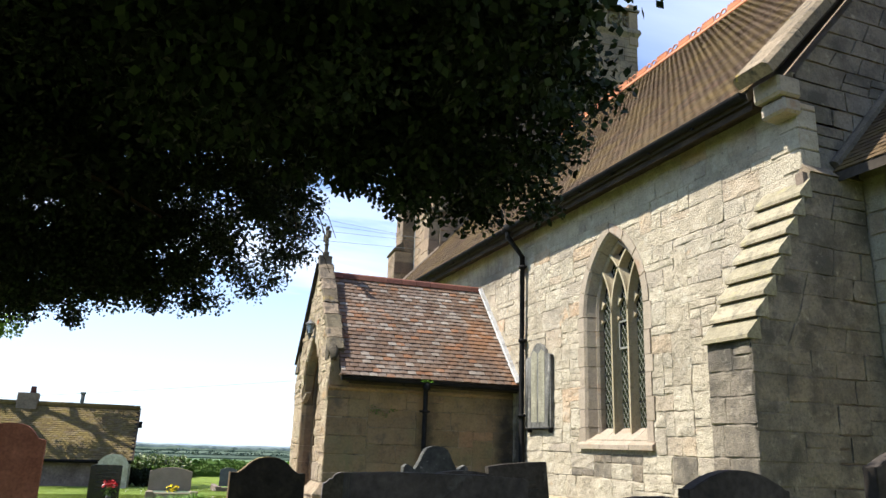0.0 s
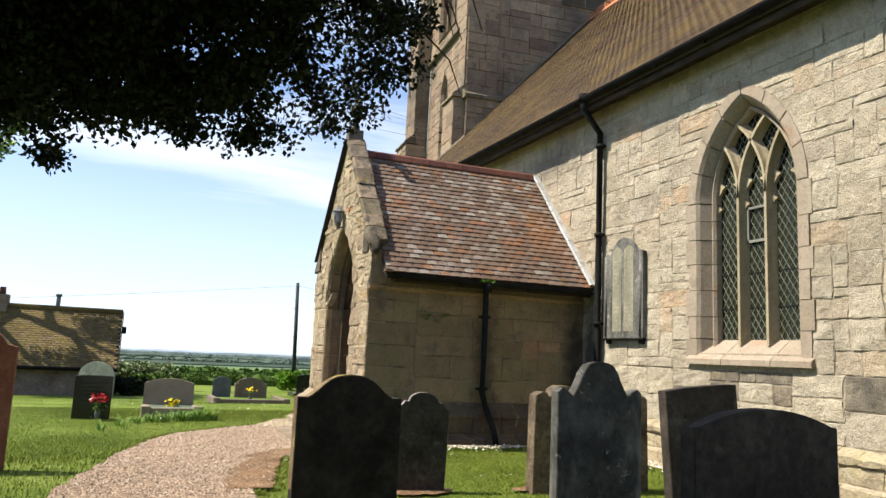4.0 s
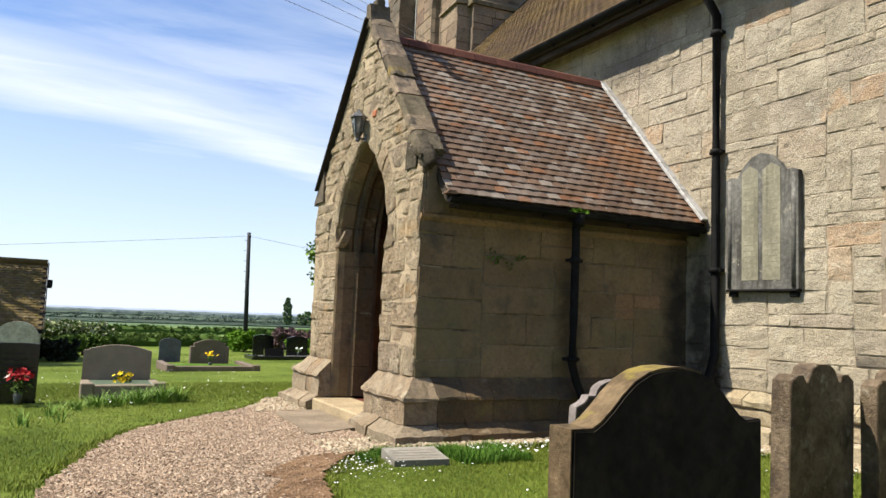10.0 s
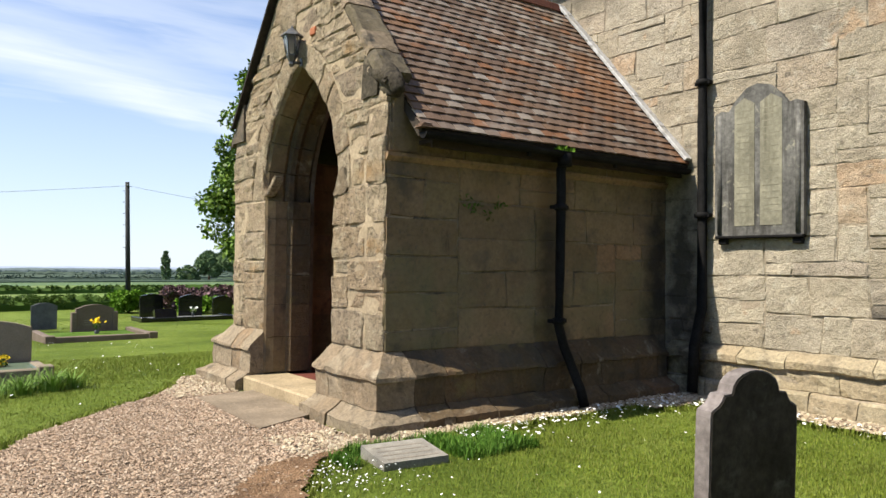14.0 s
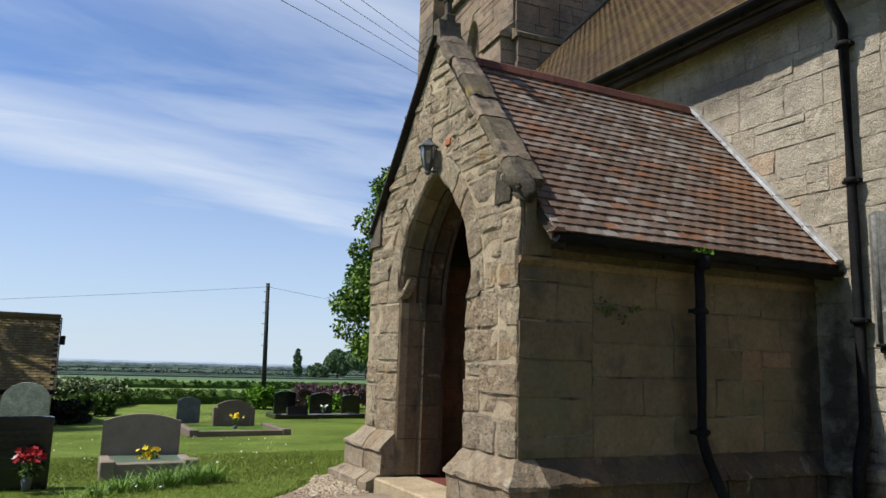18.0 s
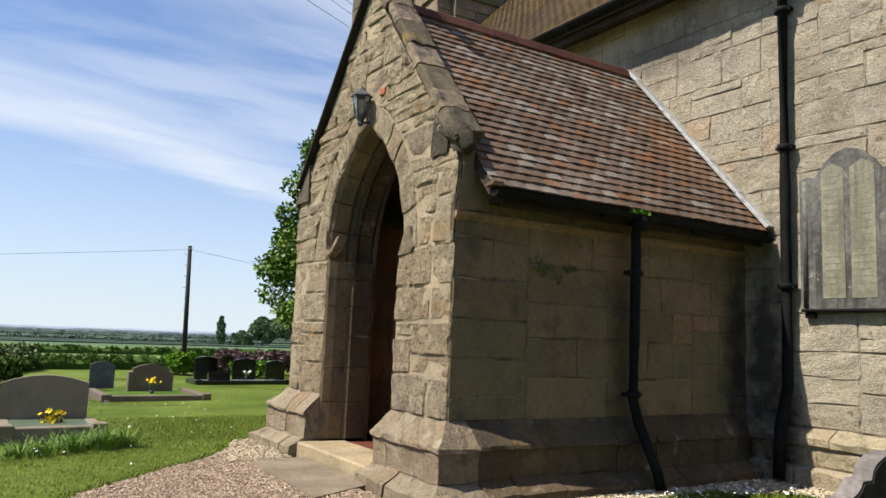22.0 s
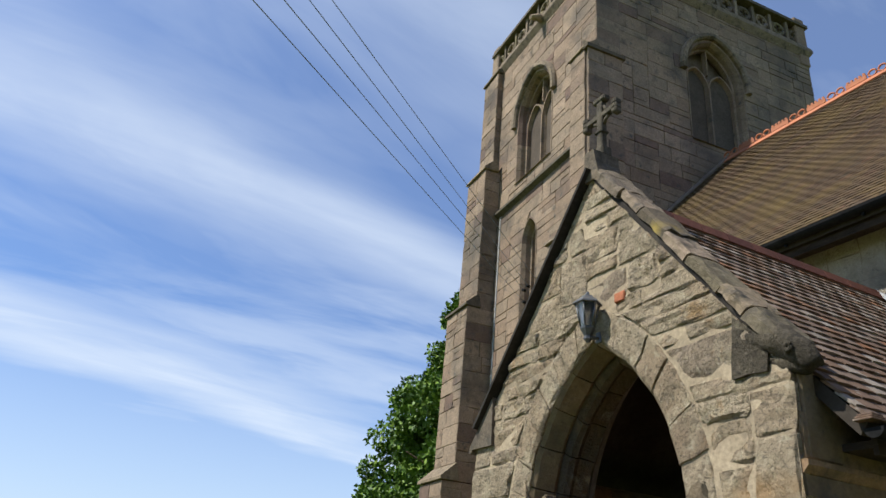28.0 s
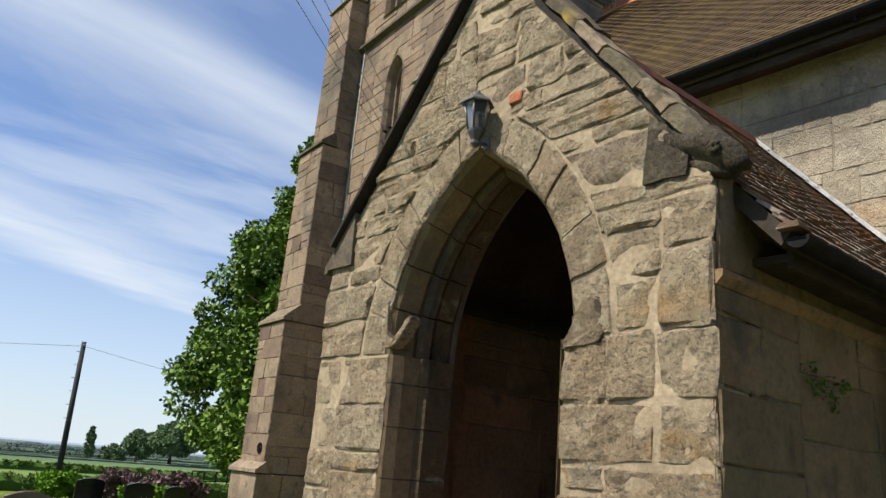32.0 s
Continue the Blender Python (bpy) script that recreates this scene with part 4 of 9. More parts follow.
def bonded(spans, z0, z1, row, cell, r, tall=(1, 2, 2, 2, 3), wide=(2, 5)):
    """Squared rubble: blocks one to three rows high that break the courses, fitted into the spans (as in lay)."""
    zs = [z0]
    while zs[-1] < z1 - row * 0.7:
        zs.append(zs[-1] + row * r.uniform(0.85, 1.18))
    zs = [z0 + (z - z0) * (z1 - z0) / (zs[-1] - z0) for z in zs]
    rows = [[sp for sp in spans(a, b) if max(sp[2] - sp[0], sp[3] - sp[1]) > 0.05] for a, b in zip(zs, zs[1:])]
    lo = min(min(sp[0], sp[1]) for row_ in rows for sp in row_)
    hi = max(max(sp[2], sp[3]) for row_ in rows for sp in row_)
    us = [lo]
    while us[-1] < hi:
        us.append(us[-1] + cell * r.uniform(0.75, 1.3))
    n, m = len(us) - 1, len(rows)
    owner = [[-1] * n for j in range(m)]
    for j in range(m):
        for i in range(n):
            c = (us[i] + us[i + 1]) / 2
            for k, sp in enumerate(rows[j]):
                if (sp[0] + sp[1]) / 2 - cell * 0.12 < c < (sp[2] + sp[3]) / 2 + cell * 0.12:
                    owner[j][i] = k
    used = [[False] * n for j in range(m)]

    def warp(u, v):
        if z0 + 0.01 < v < z1 - 0.01:
            v += 0.020 * noise.noise((u * 0.9, v * 3.1, 2.0)) + 0.008 * noise.noise((u * 4.0, v * 5.0, 6.0))
        return u, v

    quads = []
    for j in range(m):
        for i in range(n):
            k = owner[j][i]
            if k < 0 or used[j][i]:
                continue
            w, want = 1, r.randint(*wide)
            while w < want and i + w < n and owner[j][i + w] == k and not used[j][i + w]:
                w += 1
            # no slivers at the end of a stretch
            while i + w < n and owner[j][i + w] == k and not used[j][i + w] and (i + w + 1 >= n or owner[j][i + w + 1] != k or used[j][i + w + 1]):
                w += 1
            h, want = 1, r.choice(tall)
            while h < want and j + h < m and len(rows[j + h]) == len(rows[j]) and all(owner[j + h][i + a] == k and not used[j + h][i + a] for a in range(w)):
                first, last = i == 0 or owner[j][i - 1] != k, i + w >= n or owner[j][i + w] != k
                if (first and i and owner[j + h][i - 1] == k) or (last and i + w < n and owner[j + h][i + w] == k):
                    break
                h += 1
            for b in range(h):
                for a in range(w):
                    used[j + b][i + a] = True
            low, top = rows[j][k], rows[j + h - 1][k]
            a0 = a1 = us[i]
            b0 = b1 = us[i + w]
            if i == 0 or owner[j][i - 1] != k:
                a0, a1 = low[0], top[1]
            if i + w >= n or owner[j][i + w] != k:
                b0, b1 = low[2], top[3]
            if b0 - a0 < 0.03 and b1 - a1 < 0.03:
                continue
            bend = lambda u, v, fixed_: u if fixed_ else u + 0.035 * noise.noise((u * 2.5, v * 2.5, 8.0))
            fa, fb = (i == 0 or owner[j][i - 1] != k), (i + w >= n or owner[j][i + w] != k)
            zb, zt = zs[j], zs[j + h]
            quads.append((warp(bend(a0, zb, fa), zb), warp(bend(b0, zb, fb), zb), warp(bend(b1, zt, fb), zt), warp(bend(a1, zt, fa), zt)))
    return quads


def masonry(parent, face, quads, w0, w1, material, rest, near, limit=290, name="stone_block", **kw):
    """Lays the blocks: those nearest to the point near=(u, v) as parts, the others joined."""
    quads = sorted(quads, key=lambda q: (sum(p[0] for p in q) / 4 - near[0]) ** 2 + (sum(p[1] for p in q) / 4 - near[1]) ** 2)
    for q in quads[:limit]:
        v, f = stone(face, q, w0, w1, **kw)
        piece(name, v, f, material, parent)
    vs, fs = [], []
    for q in quads[limit:]:
        v, f = stone(face, q, w0, w1, **{**kw, "n": 1})
        k = len(vs)
        vs += v
        fs += [tuple(i + k for i in g) for g in f]
    if vs:
        tagged(piece("stonework", vs, fs, rest, parent), "", "", "", "stuff")


class Arch:
    """A pointed arch on centre c: half width a at its springing, and its rise."""

    def __init__(self, c, a, spring, rise):
        self.c, self.a, self.s, self.h = c, a, spring, rise
        self.r = (a * a + rise * rise) / (2 * a)

    def point(self, side, d, t):
        k = self.r - self.a
        top = math.acos(max(-1, min(1, k / (self.r + d))))
        th = t * top
        return self.c + side * (-k + (self.r + d) * math.cos(th)), self.s + (self.r + d) * math.sin(th)

    def half(self, z, d=0.0):
        if z <= self.s:
            return self.a + d
        q = (self.r + d) ** 2 - (z - self.s) ** 2
        return max(0.0, math.sqrt(q) - (self.r - self.a)) if q > 0 else 0.0

    def top(self, d=0.0):
        return self.s + math.sqrt((self.r + d) ** 2 - (self.r - self.a) ** 2)

    def outline(self, base, d=0.0, n=14):
        pts = [(self.c - self.a - d, base)]
        pts += [self.point(-1, d, i / n) for i in range(n + 1)]
        pts += [self.point(1, d, i / n) for i in range(n - 1, -1, -1)]
        pts.append((self.c + self.a + d, base))
        return pts


def arch_stone(arch, face, side, t0, t1, sect, steps=3, jit=0.0):
    """A voussoir from t0 to t1 of one half of the arch. sect: (d, w) round its section."""
    bm = bmesh.new()
    rings = []
    for i in range(steps + 1):
        t = t0 + (t1 - t0) * i / steps
        ring = []
        for d, w in sect:
            u, v = arch.point(side, d, t)
            ring.append(bm.verts.new(face.at(u, v, w + jit)))
        rings.append(ring)
    n = len(sect)
    for a, b in zip(rings, rings[1:]):
        for i in range(n):
            bm.faces.new((a[i], a[(i + 1) % n], b[(i + 1) % n], b[i]))
    bm.faces.new(rings[0])
    bm.faces.new(rings[-1])
    bmesh.ops.recalc_face_normals(bm, faces=bm.faces[:])
    return bm


def jamb_stone(arch, face, side, z0, z1, sect, jit=0.0):
    bm = bmesh.new()
    rings = [[bm.verts.new(face.at(arch.c + side * (arch.a + d), z, w + jit)) for d, w in sect] for z in (z0, z1)]
    n = len(sect)
    for i in range(n):
        bm.faces.new((rings[0][i], rings[0][(i + 1) % n], rings[1][(i + 1) % n], rings[1][i]))
    bm.faces.new(rings[0])
    bm.faces.new(rings[1])
    bmesh.ops.recalc_face_normals(bm, faces=bm.faces[:])
    return bm


def run_section(points, sect, closed_ends=True):
    """A moulding: the section (out, z) carried along a plan line of (x, y), mitred; out lies to the right of the walk."""
    bm = bmesh.new()
    pts = [Vector(p) for p in points]
    rings = []
    for i, p in enumerate(pts):
        d0 = (p - pts[i - 1]).normalized() if i else None
        d1 = (pts[i + 1] - p).normalized() if i < len(pts) - 1 else None
        n0 = Vector((d0.y, -d0.x)) if d0 else None
        n1 = Vector((d1.y, -d1.x)) if d1 else None
        if n0 is None:
            m = n1
        elif n1 is None:
            m = n0
        else:
            m = (n0 + n1) / max(0.2, 1 + n0.dot(n1))
        rings.append([bm.verts.new((p.x + m.x * o, p.y + m.y * o, z)) for o, z in sect])
    n = len(sect)
    for a, b in zip(rings, rings[1:]):
        for i in range(n):
            bm.faces.new((a[i], a[(i + 1) % n], b[(i + 1) % n], b[i]))
    bm.faces.new(rings[0])
    bm.faces.new(rings[-1])
    bmesh.ops.recalc_face_normals(bm, faces=bm.faces[:])
    return bm


def roughen(bm, amp=0.010, cut=0.12, scale=7.0):
    """Wears a dressed block: cuts its long edges and pushes the points about by a slow and a quick noise."""
    for k in range(2):
        long = [e for e in bm.edges if e.calc_length() > cut]
        if long:
            bmesh.ops.subdivide_edges(bm, edges=long, cuts=1, use_grid_fill=True)
    for v in bm.verts:
        p = v.co.copy()
        v.co += amp * Vector((noise.noise(p * scale), noise.noise(p * scale + Vector((5, 0, 0))), noise.noise(p * scale + Vector((0, 9, 0)))))
        v.co += amp * 0.5 * Vector((noise.noise(p * scale * 3), noise.noise(p * scale * 3 + Vector((5, 0, 0))), noise.noise(p * scale * 3 + Vector((0, 9, 0)))))
    bm.normal_update()
    return bm


def tile_box(o, along, up, out, width, length, thick, low, high, r):
    """One roof tile, its tail lifted off the course below."""
    g = 0.004
    j = r.uniform(-0.004, 0.004)
    q = r.uniform(-0.003, 0.003)
    vs = []
    for s, base in ((0, low), (length, high)):
        for a, hump in ((g, 0), (width / 2, 0.004), (width - g, 0)):
            p = o + along * a + up * (s + (j if s == 0 else 0)) + out * (base + hump + (q if s == 0 else 0))
            vs.append(p + out * 0.0)
            vs.append(p - out * thick)
    # columns 0..2 low, 3..5 high; even: top, odd: underside
    f = [(0, 2, 8, 6), (2, 4, 10, 8), (0, 1, 3, 2), (2, 3, 5, 4), (0, 6, 7, 1), (4, 5, 11, 10)]
    return vs, f


def tile_roof(parent, o, along, up, run, slope, gauge, width, mat_part, mat_rest, limit, pick, r, thick=0.013):
    o, along, up = Vector(o), Vector(along).normalized(), Vector(up).normalized()
    out = along.cross(up)
    if out.z < 0:
        out = -out
    rows, cols = int(round(slope / gauge)), int(round(run / width))
    gauge, width = slope / rows, run / cols
    flip = along.cross(up).dot(out) < 0
    all_tiles = []
    for i in range(rows):
        shift = 0.5 if i % 2 else 0.0
        for k in range(cols + (1 if shift else 0)):
            a0 = max(0.0, (k - shift) * width)
            a1 = min(run, (k + 1 - shift) * width)
            if a1 - a0 < 0.03:
                continue
            all_tiles.append((i, o + along * a0 + up * (i * gauge), a1 - a0))
    if limit:
        all_tiles.sort(key=lambda t: (t[1] - Vector(pick)).length)
    vs, fs = [], []
    for n, (i, p, w) in enumerate(all_tiles):
        v, f = tile_box(p, along, up, out, w, gauge * 1.25, thick, thick * 2.1, thick * 1.05, r)
        if flip:
            f = [tuple(reversed(g)) for g in f]
        if n < limit:
            piece("roof_tile", v, f, mat_part, parent)
        else:
            k = len(vs)
            vs += v
            fs += [tuple(a + k for a in g) for g in f]
    if vs:
        tagged(piece("tiling", vs, fs, mat_rest, parent), "", "", "", "stuff")


def leaf_cloud(name, centres, radii, count, size, material, seed, squash=(1, 1, 1), droop=0.0, thin=0.45, parent=None, hollow=0.35, core=0.6):
    """Many small leaves in clumps, as one mesh. centres, radii: the clumps; count: leaves in each."""
    g = np.random.default_rng(seed)
    centres, radii = np.asarray(centres, float), np.asarray(radii, float)
    total = len(centres) * count
    c = np.repeat(centres, count, axis=0)
    rad = np.repeat(radii, count)
    d = g.normal(size=(total, 3))
    d /= np.linalg.norm(d, axis=1)[:, None]
    p = c + d * (rad * (hollow + (1 - hollow) * g.random(total) ** core))[:, None] * np.array(squash)
    axis = d * 0.6 + g.normal(size=(total, 3)) * 0.7
    axis[:, 2] -= droop
    axis /= np.linalg.norm(axis, axis=1)[:, None]
    other = np.cross(axis, g.normal(size=(total, 3)))
    other /= np.linalg.norm(other, axis=1)[:, None]
    ln = (size * (0.6 + 0.8 * g.random(total)))[:, None]
    wd = ln * thin
    v = np.empty((total, 4, 3))
    v[:, 0] = p
    v[:, 1] = p + axis * ln * 0.5 + other * wd * 0.5
    v[:, 2] = p + axis * ln
    v[:, 3] = p + axis * ln * 0.5 - other * wd * 0.5
    me = bpy.data.meshes.new(name)
    me.vertices.add(total * 4)
    me.vertices.foreach_set("co", v.reshape(-1))
    me.loops.add(total * 4)
    me.loops.foreach_set("vertex_index", np.arange(total * 4, dtype=np.int32))
    me.polygons.add(total)
    me.polygons.foreach_set("loop_start", np.arange(0, total * 4, 4, dtype=np.int32))
    me.materials.append(material)
    me.update(calc_edges=True)
    ob = new(name, me)
    if parent:
        ob.parent = parent
    return ob

# ---- the ground's height ----
FALL = ((18, 0.0), (21, -0.06), (24, -0.19), (28, -0.38), (31, -0.50), (35, -0.56), (46, -0.62), (75, -1.3), (150, -2.9), (300, -6.3), (700, -14.7), (1500, -24.7), (3000, -42), (6000, -74))


def ground_z(x, y):
    z = 0.0
    # the land falls away beyond the churchyard
    for (y0, z0), (y1, z1) in zip(FALL, FALL[1:]):
        if y0 < y <= y1:
            z = z0 + (z1 - z0) * (y - y0) / (y1 - y0)
    return z


# ---- nave ----
NX, NY0, NY1 = 6.78, 5.95, 21.4
EAVE = (6.38, 5.69)
RIDGE = (12.05, 11.85)
WIN = Arch(9.86, 0.80, 3.55, 1.30)
nface = south_face(NX)
MARGIN = 0.17


def nave_spans(zb, zt):
    spans = []
    lo, hi = NY0 + 0.02, NY1
    cuts = []
    if zt > 1.42 and zb < WIN.top(MARGIN):
        hb = WIN.half(max(zb, 1.42), MARGIN) if zb < WIN.top(MARGIN) else 0
        ht = WIN.half(zt, MARGIN)
        cuts.append((WIN.c - hb, WIN.c - ht, WIN.c + hb, WIN.c + ht))
    # the porch's roof hides this stretch
    if zb < 4.3:
        hb, ht = min(1.55, (4.6 - zb) * 0.87), min(1.55, max(0, (4.6 - zt) * 0.87))
        cuts.append((15.18 - hb, 15.18 - ht, 15.18 + hb, 15.18 + ht))
    cuts.sort()
    lb = lt = lo
    for c in cuts:
        spans.append((lb, lt, c[0], c[1]))
        lb, lt = c[2], c[3]
    spans.append((lb, lt, hi, hi))
    return spans


def build_nave():
    hole = WIN.outline(1.52, 0.01)
    bm = slab_with_holes([(NY0, -0.2), (NY1, -0.2), (NY1, 5.9), (NY0, 5.9)], [hole], lambda u, v, d: (NX + d, u, v), 0.009, 0.75)
    wall = fixed("wall_south", bm, mortar, "pale sandstone nave wall with a tall traceried window", "wall")
    r = random.Random(21)
    quads = bonded(nave_spans, 0.56, 5.68, 0.122, 0.125, r, (1, 2, 2, 2, 3, 3), (2, 5))
    dark = [q for q in quads if r.random() < 0.62 and 0.95 < (q[0][1] + q[2][1]) / 2 < 1.40 and 8.1 < (q[0][0] + q[2][0]) / 2 < 11.1]
    quads = [q for q in quads if q not in dark]
    masonry(wall, nface, dark, -0.03, 0.0, butt_stone, butt_stone, (10, 1), amp=0.008, n=3, r=r, joint=0.008, bevel=0.012, worn=0.045)
    rubble = [q for q in quads if (q[0][1] + q[2][1]) / 2 > 2.3]
    coursed = [q for q in quads if q not in rubble]
    masonry(wall, nface, rubble, -0.03, 0.0, nave_stone, nave_rest, (10.6, 3.0), limit=190, amp=0.009, n=4, r=r, joint=0.004, bevel=0.010, worn=0.07)
    masonry(wall, nface, coursed, -0.03, 0.0, nave_stone, nave_rest, (10.6, 1.2), limit=100, amp=0.011, n=4, r=r, joint=0.006, bevel=0.012, worn=0.07)
    # plinth, stone by stone, under the wall
    courses = ([(-0.03, 0.56), (0.0, 0.555), (0.10, 0.50), (0.135, 0.465), (0.13, 0.405), (0.09, 0.39), (-0.03, 0.39)],
               [(-0.03, 0.385), (0.085, 0.385), (0.095, 0.36), (0.095, 0.215), (0.085, 0.195), (-0.03, 0.195)],
               [(-0.03, 0.19), (0.15, 0.19), (0.175, 0.165), (0.185, -0.1), (-0.03, -0.1)])
    for lo, hi in ((6.6, 13.25), (16.9, 20.85)):
        part("mortar_bed", run_section([(NX, hi), (NX, lo)], [(-0.02, 0.54), (0.0, 0.53), (0.085, 0.46), (0.07, 0.20), (0.13, 0.18), (0.16, -0.1), (-0.02, -0.1)]), mortar, wall, "lime mortar in the plinth's joints")
        for s in courses:
            y = hi
            while y > lo + 0.12:
                y2 = max(lo, y - r.uniform(0.20, 0.52))
                k, dz = r.uniform(-0.018, 0.014), r.uniform(-0.008, 0.006)
                bm = run_section([(NX, y), (NX, y2 + 0.008)], [(o + (k if o > 0 else 0), z + (dz if o > 0 else 0)) for o, z in s])
                part("plinth_stone", roughen(bm, 0.022, 0.14, 8.0), nave_plinth, wall)
                y = y2
    # other walls, to close the church
    fixed("wall_north", boxed(16.6, 17.3, NY0 + 0.7, NY1 - 0.02, -0.2, 5.9), mortar, "plain stone north wall of the nave", "wall")
    out = [(NX + 0.02, -0.2), (17.3, -0.2), (17.3, 5.85), (RIDGE[0], RIDGE[1] - 0.1), (NX + 0.02, 5.85)]
    gable = fixed("wall_east", prism(out, lambda u, v, d: (u, NY0 + d, v), 0.0, 0.68), tower_mortar, "dark weathered east gable wall of the nave", "wall")
    ef = east_face(NY0)

    def gspans(zb, zt):
        lim = lambda z: NX if z < 5.85 else NX + (z - 5.85) * 0.88
        return [(lim(zb), lim(zt), max(9.2, lim(zb)), max(9.2, lim(zt)))]

    masonry(gable, ef, lay(gspans, 4.66, 8.0, (0.22, 0.34), (0.35, 0.7), r), -0.01, 0.02, butt_stone, butt_stone, (7, 5), amp=0.008, r=r)
    # quoins on the corner above the buttress
    z = 4.62
    k = 0
    while z < 5.5:
        h = r.uniform(0.24, 0.32)
        w = 0.42 if k % 2 else 0.26
        part("quoin", boxed(NX - 0.014, NX + 0.3, NY0 - 0.034, NY0 + w, z, min(z + h, 5.5) - 0.012, bevel=0.012), nave_stone, wall)
        z += h
        k += 1
    fixed("nave_floor", boxed(7.5, 16.6, 6.6, 20.9, -0.05, 0.02), slab_stone, "stone floor inside the nave", "floor")
    fixed("wall_inside_west", boxed(7.5, 16.6, 20.75, 20.88, 0.02, 5.9), shade_dim_plaster, "plain plastered wall inside the nave", "wall")
    return wall


nave_wall = build_nave()


def build_window(wall):
    win = thing("window_1", "pointed three-light church window with stone tracery and leaded glass", "window", kind="structure")
    r = random.Random(5)
    f = nface
    surround = [(0.17, -0.03), (0.17, 0.012), (0.03, 0.012), (-0.01, -0.03), (-0.09, -0.20), (-0.09, -0.30), (0.17, -0.30)]
    inner = [(-0.085, -0.20), (-0.095, -0.16), (-0.12, -0.15), (-0.145, -0.19), (-0.145, -0.30), (-0.085, -0.30)]
    for side in (-1, 1):
        z = 1.45
        k = 0
        while z < WIN.s - 0.05:
            h = r.uniform(0.26, 0.38)
            zt = min(z + h, WIN.s)
            if WIN.s - zt < 0.12:
                zt = WIN.s
            grow = 0.05 if (k + (side > 0)) % 2 else 0.0
            s2 = [(d + grow, w + (0.004 if grow else 0)) if d > 0.1 else (d, w) for d, w in surround]
            part("jamb_stone", jamb_stone(WIN, f, side, z + 0.005, zt - 0.005, s2, r.uniform(-0.004, 0.006)), dressed, win)
            part("jamb_roll", jamb_stone(WIN, f, side, z + 0.004, zt - 0.004, inner), dressed, win)
            z = zt
            k += 1
        for i in range(4):
            t0, t1 = i / 4, (i + 1) / 4
            part("voussoir", arch_stone(WIN, f, side, t0 + 0.006, t1 - 0.004, surround, 5, r.uniform(-0.003, 0.006)), dressed, win)
            part("arch_roll", arch_stone(WIN, f, side, t0, t1, inner, 5), dressed, win)
    # sloping sill in three stones
    for a, b in ((8.86, 9.42), (9.43, 10.2), (10.21, 10.84)):
        bm = prism([(-0.34, 1.70), (-0.28, 1.70), (0.07, 1.44), (0.07, 1.37), (-0.34, 1.37)], lambda u, v, d: (NX - u, d, v), a, b)
        part("window_sill", bm, dressed, win, "pale sloping stone sill")
    # mullions and intersecting tracery
    b = WIN.a - 0.13
    arc = Arch(WIN.c, b, WIN.s, WIN.top(-0.13) - WIN.s)
    xm = NX + 0.245
    muls = [WIN.c - b / 3, WIN.c + b / 3]
    for m in muls:
        part("mullion", bar([(xm, m, 1.62), (xm, m, 2.3), (xm, m, arc.s)], (-1, 0, 0), 0.12, 0.22, None, 0.038), tracery_stone, win)
        for side in (-1, 1):
            pts = []
            for i in range(40):
                th = i * 0.05
                y = m + side * (arc.r - arc.r * math.cos(th))
                z = arc.s + arc.r * math.sin(th)
                if abs(y - arc.c) > arc.half(z) + 0.02 or z > arc.top():
                    break
                pts.append((xm, y, z))
            if len(pts) > 2:
                part("tracery_bar", bar(pts, (-1, 0, 0), 0.115, 0.21, None, 0.036), tracery_stone, win)
    edges = [WIN.c - b, muls[0], muls[1], WIN.c + b]
    for k in range(3):
        lo, hi = edges[k], edges[k + 1]
        for z in (arc.s - 0.08, arc.s + 0.22):
            for y, s in ((lo, 1), (hi, -1)):
                off = 0.045 if k == 1 or (k == 0 and s < 0) or (k == 2 and s > 0) else 0.02
                if z > arc.s:
                    off += 0.055
                bm = prism([(-0.02, -0.12), (0.02, -0.07), (0.045, -0.03), (0.085, -0.012), (0.09, 0.012), (0.05, 0.02), (0.02, 0.055), (-0.02, 0.11)], lambda u, v, d: (xm + d, y + s * (off + u - 0.03), z + v), -0.015, 0.03)
                part("cusp", bm, tracery_stone, win)
        # leaded glass in this light
        xg = NX + 0.285
        n = 8
        tops = []
        for i in range(n + 1):
            y = lo + (hi - lo) * i / n
            dy = abs(y - arc.c)
            kk = arc.r - arc.a
            zz = arc.s + math.sqrt(max(0.0, arc.r ** 2 - (dy + kk) ** 2))
            tops.append((y, max(zz, arc.s)))
        poly = [(lo, 1.66)] + tops + [(hi, 1.66)]
        pane = part("pane", prism(poly, lambda u, v, d: (xg + d, u, v), 0.0, 0.006), old_glass, win, "old green-tinted leaded glass")
        pane.visible_shadow = False
        bm = bmesh.new()
        step_y, step_z = 0.093, 0.15

        def top_at(y):
            i = (y - lo) / (hi - lo) * n
            a = max(0, min(n - 1, int(i)))
            return tops[a][1] + (tops[a + 1][1] - tops[a][1]) * (i - a)

        slope = step_z / step_y
        for sgn in (1, -1):
            c0 = 1.66 - 2.0
            while c0 < 5.4:
                p0, p1 = None, None
                for i in range(33):
                    y = lo + (hi - lo) * i / 32
                    z = c0 + slope * ((y - lo) if sgn > 0 else (hi - y))
                    ok = 1.66 < z < top_at(y)
                    if ok and p0 is None:
                        p0 = (y, z)
                    if ok:
                        p1 = (y, z)
                if p0 and p1 and p0 != p1:
                    bar([(xg - 0.006, *p0), (xg - 0.006, *p1)], (-1, 0, 0), 0.0065, 0.008, bm)
                c0 += step_z
        part("lattice", bm, came, win, "diamond lead lattice")
